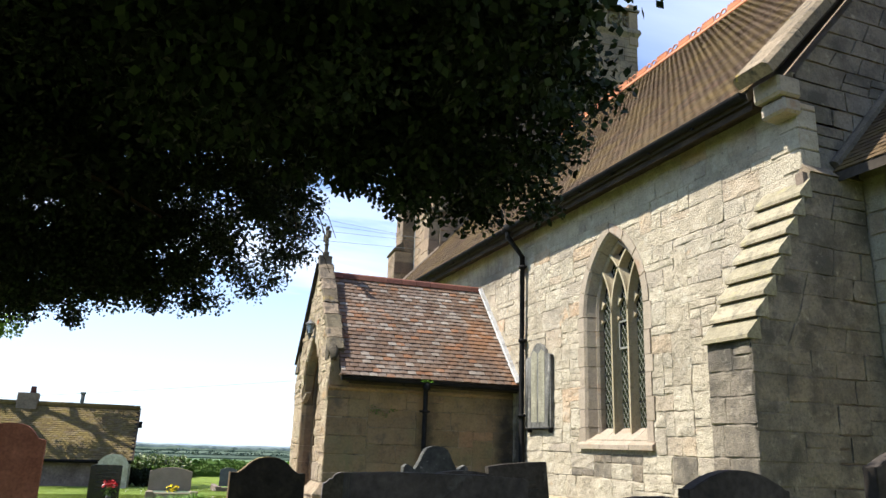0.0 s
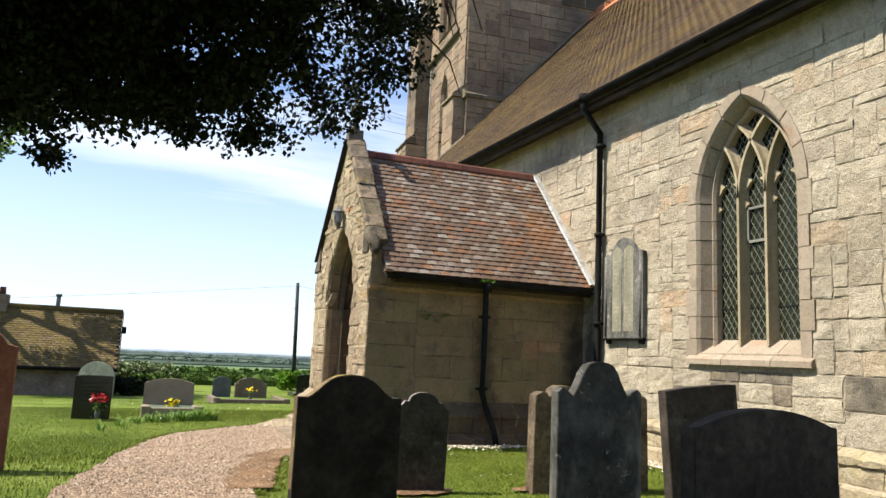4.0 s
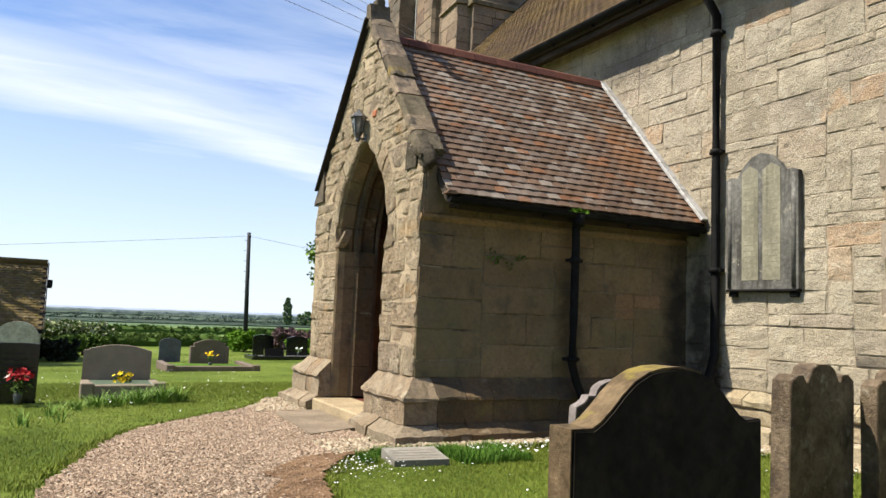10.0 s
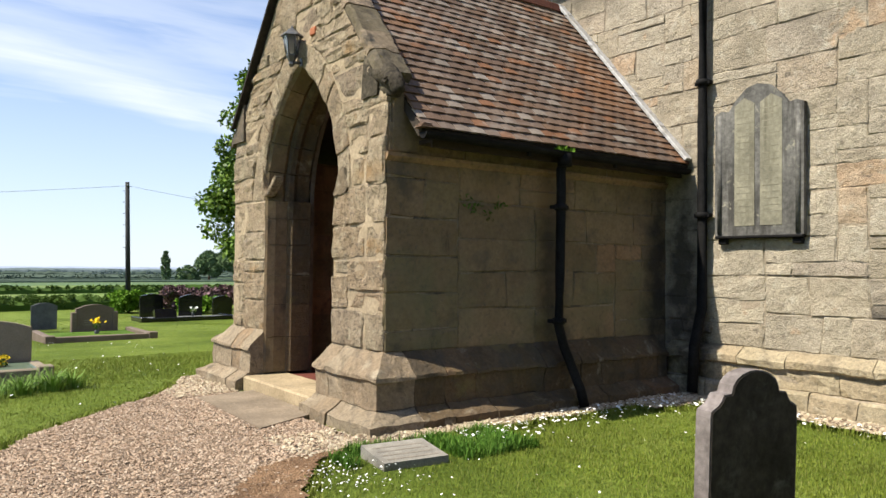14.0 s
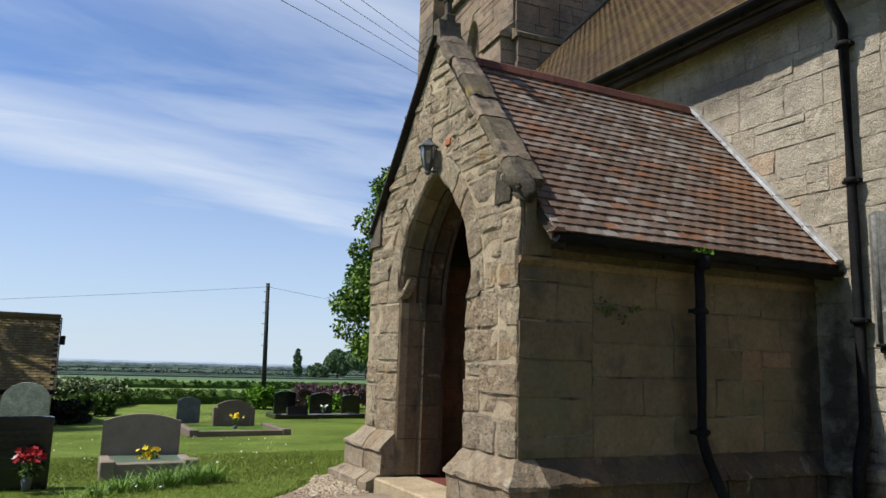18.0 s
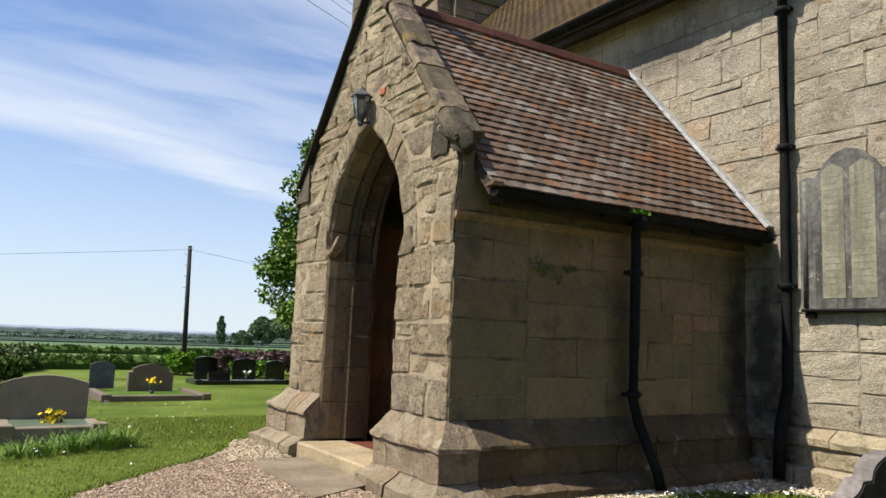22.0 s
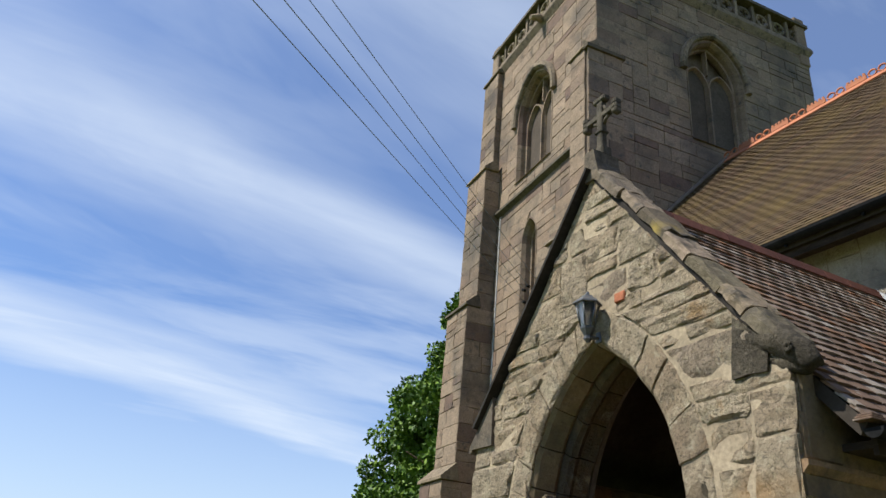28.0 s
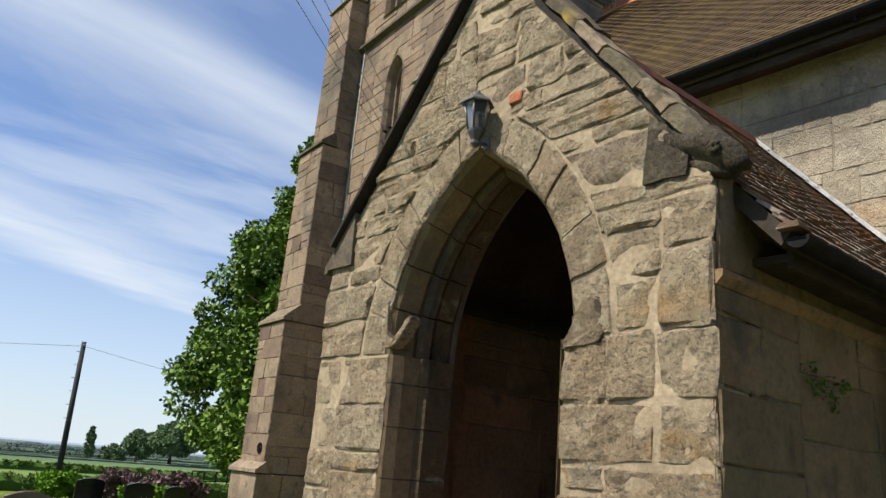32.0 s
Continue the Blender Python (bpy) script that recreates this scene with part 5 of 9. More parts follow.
    # hopper ventilator in the middle light
    y0, y1, z0, z1 = muls[0] + 0.05, muls[1] - 0.05, 2.95, 3.42
    vent = bmesh.new()
    for a in ((y0, y1, z0, z0 + 0.035), (y0, y1, z1 - 0.03, z1), (y0, y0 + 0.025, z0, z1), (y1 - 0.025, y1, z0, z1)):
        box(vent, NX + 0.245, NX + 0.275, *a)
    part("ventilator_frame", vent, came, win, "grey metal ventilator frame")
    # wooden saddle bars
    for z in (2.1, 2.55):
        part("saddle_bar", boxed(NX + 0.272, NX + 0.282, WIN.c - b, WIN.c + b, z, z + 0.012), iron_black, win)


build_window(nave_wall)


def build_nave_roof():
    s = Vector((RIDGE[0] - EAVE[0], 0, RIDGE[1] - EAVE[1]))
    n = Vector((-s.z, 0, s.x)).normalized()
    y0, y1 = 6.28, 21.3
    sheet = prism([(EAVE[0], EAVE[1]), (RIDGE[0], RIDGE[1]), (RIDGE[0], RIDGE[1] - 0.22), (EAVE[0] + 0.02, EAVE[1] - 0.13)], lambda u, v, d: (u, d, v), y0, y1)
    roof = fixed("roof_nave", sheet, under_tile, "steep nave roof of mossy brown plain tiles", "roof")
    tile_roof(roof, (EAVE[0], y0, EAVE[1]), (0, 1, 0), s, y1 - y0, s.length, 0.104, 0.168, nave_tile_part, nave_tile, 290, (6.4, 10.5, 5.7), random.Random(3), 0.010)
    back = prism([(RIDGE[0], RIDGE[1]), (17.75, EAVE[1]), (17.7, EAVE[1] - 0.15), (RIDGE[0], RIDGE[1] - 0.22)], lambda u, v, d: (u, d, v), y0, y1)
    fixed("roof_nave_north", back, nave_tile, "north slope of the nave roof", "roof")
    # crested ridge tiles, every other one pierced with loops
    k = 0
    y = y0
    while y < y1 - 0.2:
        L = 0.46
        bm = prism([(-0.17, -0.16), (0, 0.045), (0.17, -0.16), (0.15, -0.19), (0, -0.01), (-0.15, -0.19)], lambda u, v, d: (RIDGE[0] + u, d, RIDGE[1] + 0.05 + v), y, y + L - 0.01)
        if k % 2 == 0:
            box(bm, RIDGE[0] - 0.02, RIDGE[0] + 0.02, y, y + L - 0.01, RIDGE[1] + 0.08, RIDGE[1] + 0.2, bevel=0.006)
            for i in range(5):
                box(bm, RIDGE[0] - 0.02, RIDGE[0] + 0.02, y + 0.02 + i * 0.088, y + 0.07 + i * 0.088, RIDGE[1] + 0.2, RIDGE[1] + 0.25)
        else:
            for c in (0.12, 0.33):
                ring = [(RIDGE[0], y + c + 0.085 * math.cos(a), RIDGE[1] + 0.16 + 0.075 * math.sin(a)) for a in [i * math.pi / 6 for i in range(13)]]
                tube(ring, 0.022, 5, bm)
        part("ridge_tile", bm, ridge_orange, roof, "orange crested ridge tile")
        y += L
        k += 1
    # lead flashing where the roof meets the tower
    fl = bar([(EAVE[0] - 0.05, 21.35, EAVE[1]), (8.3, 21.30, EAVE[1] + 2.07), (RIDGE[0], 20.93, RIDGE[1] + 0.06)], n, 0.16, 0.10)
    part("verge_flashing", fl, tower_mortar, roof, "grey mortar and lead verge against the tower")
    # fascia, gutter and brackets
    part("fascia", boxed(EAVE[0] + 0.07, EAVE[0] + 0.11, y0, y1, EAVE[1] - 0.22, EAVE[1] - 0.04), timber_dark, roof)
    part("soffit", boxed(EAVE[0] + 0.11, NX + 0.02, y0, y1, EAVE[1] - 0.10, EAVE[1] - 0.06), timber_dark, roof)
    return roof


build_nave_roof()


def gutter(name, label, a, b, radius):
    """A half-round gutter from a to b."""
    a, b = Vector(a), Vector(b)
    d = (b - a).normalized()
    s = d.cross(Vector((0, 0, 1)))
    bm = bmesh.new()
    rows = []
    for p in (a, b):
        ring = []
        for rr in (radius, radius - 0.008):
            for i in range(9):
                th = math.pi + math.pi * i / 8
                ring.append(bm.verts.new(p + s * rr * math.cos(th) + Vector((0, 0, rr * math.sin(th)))))
        rows.append(ring)
    for i in range(8):
        bm.faces.new((rows[0][i], rows[0][i + 1], rows[1][i + 1], rows[1][i]))
        bm.faces.new((rows[0][9 + i], rows[1][9 + i], rows[1][10 + i], rows[0][10 + i]))
    for e in (0, 8):
        bm.faces.new((rows[0][e], rows[1][e], rows[1][9 + e], rows[0][9 + e]))
    for row in rows:
        bm.faces.new(row[:9])
    bmesh.ops.recalc_face_normals(bm, faces=bm.faces[:])
    g = tagged(new(name), label, "gutter", "", "structure")
    part("channel", bm, iron_black, g)
    n = int((b - a).length / 0.9)
    for i in range(1, n):
        p = a + d * (i * (b - a).length / n)
        part("gutter_bracket", boxed(p.x - 0.015, p.x + 0.02, p.y - 0.015, p.y + 0.015, p.z - radius - 0.03, p.z - radius + 0.005), iron_black, g)
    return g


gutter("gutter_nave", "black iron gutter under the nave eaves", (EAVE[0] - 0.04, 6.3, EAVE[1] - 0.02), (EAVE[0] - 0.04, NY1 - 0.05, EAVE[1] - 0.02), 0.075)


def downpipe(label, path, radius, collars, head=None):
    pipe = thing("downpipe", label, "downpipe", kind="structure")
    part("pipe", tube(path, radius, 10), iron_black, pipe)
    for c in collars:
        part("collar", tube([(c[0], c[1], c[2] - 0.03), (c[0], c[1], c[2] + 0.03)], radius * 1.32, 10), iron_black, pipe)
        part("lug", boxed(c[0] - 0.015, c[0] + 0.06, c[1] - 0.09, c[1] + 0.09, c[2] - 0.018, c[2] + 0.018) if c[3] == "x" else
             boxed(c[0] - 0.09, c[0] + 0.09, c[1] - 0.015, c[1] + 0.06, c[2] - 0.018, c[2] + 0.018), iron_black, pipe)
    if head:
        part("outlet", tube([(head[0], head[1], head[2] - 0.12), (head[0], head[1], head[2])], radius * 1.5, 10), iron_black, pipe)
    return pipe


PY = 12.82
downpipe("black iron downpipe on the nave wall", [(EAVE[0] - 0.04, PY, 5.72), (EAVE[0] - 0.03, PY, 5.5), (NX - 0.09, PY, 5.12), (NX - 0.09, PY, 3.0), (NX - 0.09, PY, 0.95), (NX - 0.2, PY + 0.02, 0.55),
          (NX - 0.24, PY + 0.02, 0.05)], 0.055, [(NX - 0.09, PY, 4.9, "x"), (NX - 0.09, PY, 3.4, "x"), (NX - 0.09, PY, 1.95, "x")], (EAVE[0] - 0.04, PY, 5.74))


def build_gable_end():
    """Coping, kneeler and stepped buttress at the nave's south-east corner, and the chancel beyond."""
    cop = thing("gable_coping", "weathered stone coping on the nave's east gable", "coping", kind="structure")
    s = Vector((RIDGE[0] - EAVE[0], 0, RIDGE[1] - EAVE[1])).normalized()
    n = Vector((-s.z, 0, s.x))
    L = (Vector((RIDGE[0], 0, RIDGE[1])) - Vector((EAVE[0], 0, EAVE[1]))).length
    at = -0.12
    r = random.Random(9)
    while at < L:
        w = min(r.uniform(0.7, 0.95), L - at + 0.05)
        p = Vector((EAVE[0], 5.98, EAVE[1])) + s * at + n * 0.17
        q = p + s * (w - 0.012)
        part("coping_stone", bar([p, q], n, 0.54, 0.17), coping_stone, cop)
        at += w
    for a in ((6.44, 6.80, 5.84, 6.26, 5.50, 5.76), (6.52, 6.80, 5.86, 6.24, 5.30, 5.49)):
        part("kneeler", boxed(*a, bevel=0.03), dressed, cop)
    butt = thing("buttress", "stepped sandstone buttress at the nave's corner", "buttress", kind="structure")
    y0, y1, xf = 5.83, 6.49, 5.70
    part("core", prism([(0.008, -0.2), (1.1, -0.2), (1.1, 4.5), (1.02, 4.42), (0.008, 2.5)], lambda u, v, d: (xf + u, d, v), y0 + 0.006, y1 - 0.006), butt_stone, butt)
    steps = 8
    for i in range(steps):
        xa, za = xf + i * 1.06 / steps, 2.52 + i * 1.95 / steps
        zt = za + 1.95 / steps
        bm = prism([(-0.06, 0.0), (-0.055, 0.045), (0.13, 0.256), (0.13, 0.0)], lambda u, v, d: (xa + u, d, za + v * (1.95 / steps) / 0.26), y0 - 0.02, y1 + 0.02)
        part("weathering_step", bm, weather_stone, butt, "lichened sloping step")
    ff, fe = south_face(xf), east_face(y0)
    masonry(butt, ff, lay(lambda a, b: [(y0, y0, y1, y1)], 0.45, 2.5, (0.26, 0.36), (0.28, 0.5), r), -0.05, 0.0, butt_stone, butt_stone, (6, 2), amp=0.01, n=3, r=r, joint=0.006, bevel=0.014, worn=0.05)

    def espan(zb, zt):
        g = lambda z: xf if z < 2.52 else min(6.76, xf + 0.06 + (z - 2.52) * 1.06 / 1.95)
        return [(g(zb), g(zt), 7.62, 7.62)]

    masonry(butt, fe, lay(espan, 0.45, 4.55, (0.24, 0.36), (0.34, 0.62), r), -0.05, 0.0, butt_stone, butt_stone, (6, 2), amp=0.008, n=2, r=r, joint=0.006, bevel=0.010)
    part("buttress_core", prism([(6.7, -0.2), (7.6, -0.2), (7.6, 4.55), (6.7, 4.55)], lambda u, v, d: (u, d, v), y0 + 0.03, NY0 + 0.02), tower_mortar, butt)
    part("weathered_offset", prism([(y0 - 0.03, 4.55), (NY0 + 0.02, 4.74), (NY0 + 0.02, 4.55)], lambda u, v, d: (d, u, v), 6.77, 7.62), coping_stone, butt)
    for a, b in (((xf, y0), (7.6, y0)),):
        part("base_stone", run_section([b, a, (xf, y1)][::-1], [(-0.05, 0.45), (0.0, 0.45), (0.1, 0.36), (0.1, -0.1), (-0.05, -0.1)]), butt_stone, butt)
    # chancel
    cx = 7.62
    ch = fixed("wall_chancel", boxed(cx + 0.02, cx + 0.6, -7.0, y0 + 0.05, -0.2, 4.7), mortar, "pale sandstone chancel wall", "wall")
    masonry(ch, south_face(cx), lay(lambda a, b: [(2.0, 2.0, y0, y0)], 0.0, 4.6, (0.22, 0.34), (0.35, 0.6), r), -0.03, 0.0, nave_stone, nave_rest, (5.5, 3), limit=120, amp=0.01, r=r)
    e, rg = (7.22, 4.62), (RIDGE[0], 9.75)
    up = Vector((rg[0] - e[0], 0, rg[1] - e[1]))
    roof = fixed("roof_chancel", prism([e, rg, (rg[0], rg[1] - 0.2), (e[0], e[1] - 0.12)], lambda u, v, d: (u, d, v), -7.0, NY0 - 0.04), under_tile, "brown tiled chancel roof", "roof")
    tile_roof(roof, (e[0], 1.0, e[1]), (0, 1, 0), up, NY0 - 0.06 - 1.0, up.length, 0.104, 0.168, nave_tile, nave_tile, 0, (0, 0, 0), random.Random(4), 0.010)
    part("roof_flashing", bar([(e[0] + 0.05, NY0 - 0.05, e[1] + 0.12), (rg[0], NY0 - 0.05, rg[1] + 0.12)], Vector((-up.z, 0, up.x)).normalized(), 0.12, 0.12), coping_stone, roof)
    fixed("roof_chancel_north", prism([rg, (16.9, 4.62), (16.9, 4.5), (rg[0], rg[1] - 0.2)], lambda u, v, d: (u, d, v), -7.0, NY0 - 0.04), nave_tile, "north slope of the chancel roof", "roof")
    fixed("wall_chancel_north", boxed(15.9, 16.5, -7.0, NY0, -0.2, 4.7), mortar, "plain stone north wall of the chancel", "wall")
    fixed("wall_chancel_east", prism([(cx + 0.02, -0.2), (16.5, -0.2), (16.5, 4.7), (RIDGE[0], 9.6), (cx + 0.02, 4.7)], lambda u, v, d: (u, d, v), -7.6, -7.0), mortar, "plain stone east wall of the chancel", "wall")


build_gable_end()


# ---- tower ----
TX0, TX1, TY0, TY1, TTOP = 8.38, 15.72, 21.35, 27.0, 16.9


def build_tower():
    r = random.Random(33)
    lanc = Arch(24.3, 0.36, 10.0, 0.58)
    bel = Arch(24.25, 0.90, 14.1, 1.15)
    bele = Arch(12.07, 0.92, 14.5, 1.2)
    ws = fixed("wall_tower_south", slab_with_holes([(TY0, -0.2), (TY1, -0.2), (TY1, TTOP), (TY0, TTOP)], [lanc.outline(7.6), bel.outline(12.05)],
               lambda u, v, d: (TX0 + d, u, v), 0.02, 0.7), tower_mortar, "brown-pink sandstone south wall of the tower", "wall")
    we = fixed("wall_tower_east", slab_with_holes([(TX0 + 0.72, -0.2), (TX1 - 0.7, -0.2), (TX1 - 0.7, TTOP), (TX0 + 0.72, TTOP)], [bele.outline(12.3)],
               lambda u, v, d: (u, TY0 + d, v), 0.02, 0.7), tower_mortar, "shaded sandstone east wall of the tower", "wall")
    fixed("wall_tower_west", boxed(TX0 + 0.72, TX1 - 0.7, TY1 - 0.7, TY1, -0.2, TTOP), tower_mortar, "plain west wall of the tower", "wall")
    fixed("wall_tower_north", boxed(TX1 - 0.68, TX1, TY0 + 0.02, TY1, -0.2, TTOP), tower_mortar, "plain north wall of the tower", "wall")
    fixed("roof_tower", boxed(TX0 + 0.3, TX1 - 0.3, TY0 + 0.3, TY1 - 0.3, TTOP - 0.35, TTOP - 0.15), lead, "flat lead roof of the tower", "roof")

    def spans_s(zb, zt):
        cuts = []
        for a, base in ((lanc, 7.6), (bel, 12.05)):
            if zt > base + 0.02 and zb < a.top(0.02):
                cuts.append((a.c - a.half(max(zb, base), 0.03), a.c - a.half(zt, 0.03), a.c + a.half(max(zb, base), 0.03), a.c + a.half(zt, 0.03)))
        out, lb, lt = [], TY0 + 0.02, TY0 + 0.02
        for c in cuts[:1]:
            out.append((lb, lt, c[0], c[1]))
            lb, lt = c[2], c[3]
        out.append((lb, lt, TY1, TY1))
        return out

    def spans_e(zb, zt):
        lim = lambda z: max(TX0 + 0.02, EAVE[0] + (z - EAVE[1]) * 0.937 - 0.4)
        if lim(zb) > RIDGE[0]:
            lim = lambda z: TX0 + 0.02
        # both sides of the roof's outline
        out = []
        if zb < RIDGE[1] - 0.2:
            right = lambda z: min(RIDGE[0], EAVE[0] + (z - EAVE[1]) * 0.937 + 0.3)
            if right(zb) > TX0 + 0.1:
                out.append((TX0, TX0, right(zb), right(zt)))
                lx = 2 * RIDGE[0] - right(zb), 2 * RIDGE[0] - right(zt)
                if lx[0] < TX1 - 0.1:
                    out.append((lx[0], lx[1], TX1, TX1))
            return out
        if zt > 12.32 and zb < bele.top(0.02):
            hb, ht = bele.half(max(zb, 12.3), 0.03), bele.half(zt, 0.03)
            return [(TX0, TX0, bele.c - hb, bele.c - ht), (bele.c + hb, bele.c + ht, TX1, TX1)]
        return [(TX0, TX0, TX1, TX1)]

    masonry(ws, south_face(TX0), bonded(spans_s, 0.9, 16.8, 0.19, 0.21, r, (1, 2, 2, 2), (2, 5)), -0.03, 0.0, tower_stone, tower_rest, (23.5, 11), amp=0.010, r=r, joint=0.006)
    masonry(we, east_face(TY0), bonded(spans_e, 6.4, 16.8, 0.19, 0.21, r, (1, 2, 2, 2), (2, 5)), -0.03, 0.0, tower_stone, tower_rest, (10, 13), amp=0.010, r=r, joint=0.006)

    for nm, arch, f, base, lights in (("window_2", lanc, south_face(TX0), 7.6, 1), ("window_3", bel, south_face(TX0), 12.05, 2), ("window_4", bele, east_face(TY0), 12.3, 2)):
        w = thing(nm, "narrow lancet slit in the tower" if lights == 1 else "pointed two-light belfry opening with stone louvres", "window", kind="structure")
        sect = [(0.03, -0.02), (0.02, 0.008), (-0.01, 0.008), (-0.06, -0.10), (-0.07, -0.22), (-0.12, -0.24), (-0.12, -0.37), (0.03, -0.37)]
        for side in (-1, 1):
            for i in range(3):
                part("voussoir", arch_stone(arch, f, side, i / 3 + 0.004, (i + 1) / 3 - 0.004, sect, 4), tower_stone, w)
            z = base
            while z < arch.s - 0.01:
                zt = min(arch.s, z + 0.42)
                part("jamb_stone", jamb_stone(arch, f, side, z + 0.004, zt - 0.004, sect), tower_stone, w)
                z = zt
            if lights == 2:
                hood = [(0.06, -0.02), (0.06, 0.08), (0.10, 0.13), (0.20, 0.13), (0.23, 0.06), (0.23, -0.02)]
                for i in range(3):
                    part("hood_mould", arch_stone(arch, f, side, i / 3, (i + 1) / 3 - 0.003, hood, 4), coping_stone, w)
                part("label_stop", jamb_stone(arch, f, side, arch.s - 0.16, arch.s, hood), coping_stone, w)
        deep = -0.36
        if lights == 1:
            part("blocking", prism(arch.outline(base, -0.05), lambda u, v, d: f.at(u, v, d), deep, deep - 0.05), tower_mortar, w)
            part("sloping_sill", prism([(0.02, base - 0.02), (-0.36, base + 0.3), (-0.36, base - 0.02)], lambda u, v, d: f.at(d, v, u), arch.c - arch.a, arch.c + arch.a), tower_stone, w)
            continue
        part("sill", prism([(0.05, base - 0.06), (-0.36, base + 0.14), (-0.36, base - 0.06)], lambda u, v, d: f.at(d, v, u), arch.c - arch.a, arch.c + arch.a), tower_stone, w)
        part("backing", prism(arch.outline(base, -0.02), lambda u, v, d: f.at(u, v, d), -0.50, -0.54), tower_mortar, w)
        b = arch.a - 0.1
        nrm = f.n
        part("mullion", bar([f.at(arch.c, base + 0.1, -0.30), f.at(arch.c, arch.s - 0.2, -0.30)], nrm, 0.12, 0.16, None, 0.05), tower_stone, w)
        for s in (-1, 1):
            small = Arch(arch.c + s * b / 2, b / 2, arch.s - 0.25, 0.62)
            for sd in (-1, 1):
                part("tracery_bar", bar([f.at(*small.point(sd, 0.0, i / 8), -0.31) for i in range(9)], nrm, 0.09, 0.14, None, 0.04), tower_stone, w)
            inner = Arch(small.c, b / 2 - 0.02, small.s, small.h)
            part("shutter", prism(inner.outline(base + 0.06), lambda u, v, d: f.at(u, v, d), -0.36, -0.40), louvre_board, w, "weathered grey boarding")
        part("tracery_eye", bar([f.at(arch.c, arch.s + 0.25, -0.31), f.at(arch.c, arch.top(-0.1), -0.31)], nrm, 0.09, 0.14, None, 0.04), tower_stone, w)

    strings = thing("string_course", "moulded string courses round the tower", "string course", kind="structure")
    sec = lambda z, p: [(-0.03, z + 0.16), (0.0, z + 0.16), (p, z + 0.05), (p, z - 0.02), (0.0, z - 0.08), (-0.03, z - 0.08)]
    part("string", run_section([(TX0, TY1 + 0.0), (TX0, TY0)], sec(11.46, 0.13)), coping_stone, strings)
    part("string", run_section([(TX0 + 0.0, TY0), (9.75, TY0)], sec(8.8, 0.12)), coping_stone, strings)
    part("cornice", run_section([(TX0, TY1 + 0.05), (TX0, TY0), (TX1, TY0), (TX1, TY1)], [(-0.05, 17.1), (0.08, 17.1), (0.12, 17.0), (0.12, 16.9), (0.01, 16.72), (-0.05, 16.72)]), coping_stone, strings)
    # parapet: pierced with a row of carved rings
    par = thing("parapet", "carved and pierced stone parapet of the tower", "parapet", kind="structure")
    part("back_slab", boxed(TX0 + 0.16, TX0 + 0.3, TY0 + 0.3, TY1 - 0.1, 17.05, 17.9), tower_mortar, par)
    part("back_slab", boxed(TX0 + 0.3, TX1 - 0.16, TY0 + 0.16, TY0 + 0.3, 17.05, 17.9), tower_mortar, par)
    for side, f, lo, hi in (("s", south_face(TX0), TY0 + 0.25, TY1), ("e", east_face(TY0), TX0 + 0.25, TX1)):
        n = int((hi - lo) / 0.62)
        for i in range(n):
            c = lo + (i + 0.5) * (hi - lo) / n
            bm = bmesh.new()
            ring = [f.at(c + 0.2 * math.cos(a), 17.48 + 0.2 * math.sin(a), -0.08) for a in [k * math.pi / 6 for k in range(13)]]
            tube(ring, 0.06, 5, bm)
            for a in range(4):
                p = f.at(c + 0.2 * math.cos(a * math.pi / 2 + 0.78), 17.48 + 0.2 * math.sin(a * math.pi / 2 + 0.78), -0.08)
                q = f.at(c + 0.07 * math.cos(a * math.pi / 2 + 0.78), 17.48 + 0.07 * math.sin(a * math.pi / 2 + 0.78), -0.08)
                tube([p, q], 0.035, 5, bm)
            part("carved_ring", bm, coping_stone, par)
            part("baluster", prism([(-0.05, 17.1), (0.05, 17.1), (0.05, 17.9), (-0.05, 17.9)], lambda u, v, d: f.at(c + 0.31 + u, v, d), 0.0, -0.15), coping_stone, par)
    part("parapet_coping", run_section([(TX0, TY1 + 0.05), (TX0, TY0), (TX1, TY0), (TX1, TY1)], [(-0.3, 17.86), (0.1, 17.86), (0.1, 17.96), (-0.1, 18.12), (-0.3, 17.96)]), coping_stone, par)
    for x, y in ((TX0 - 0.04, TY1 - 0.3), (TX1 - 0.35, TY0 - 0.04)):
        part("corner_pier", boxed(x, x + 0.4, y, y + 0.4, 16.4, 18.2, bevel=0.03), tower_stone, par)
    # corner buttresses: (x front, y from, y to, z from, z to)
    tiers = [("buttress", "clasping sandstone buttress on the tower's corner", [(7.42, 21.38, 22.4, 0, 4.2), (7.75, 21.38, 22.35, 4.2, 8.75), (8.05, 21.36, 21.95, 8.75, 13.7)]),
             ("buttress", "tall stepped sandstone buttress on the tower's corner", [(7.15, 25.95, 27.35, 0, 0.95), (7.3, 26.0, 27.3, 0.95, 4.2), (7.62, 26.05, 27.28, 4.2, 8.6), (7.9, 26.1, 27.25, 8.6, 12.9), (8.2, 26.3, 27.22, 12.9, 16.7)])]
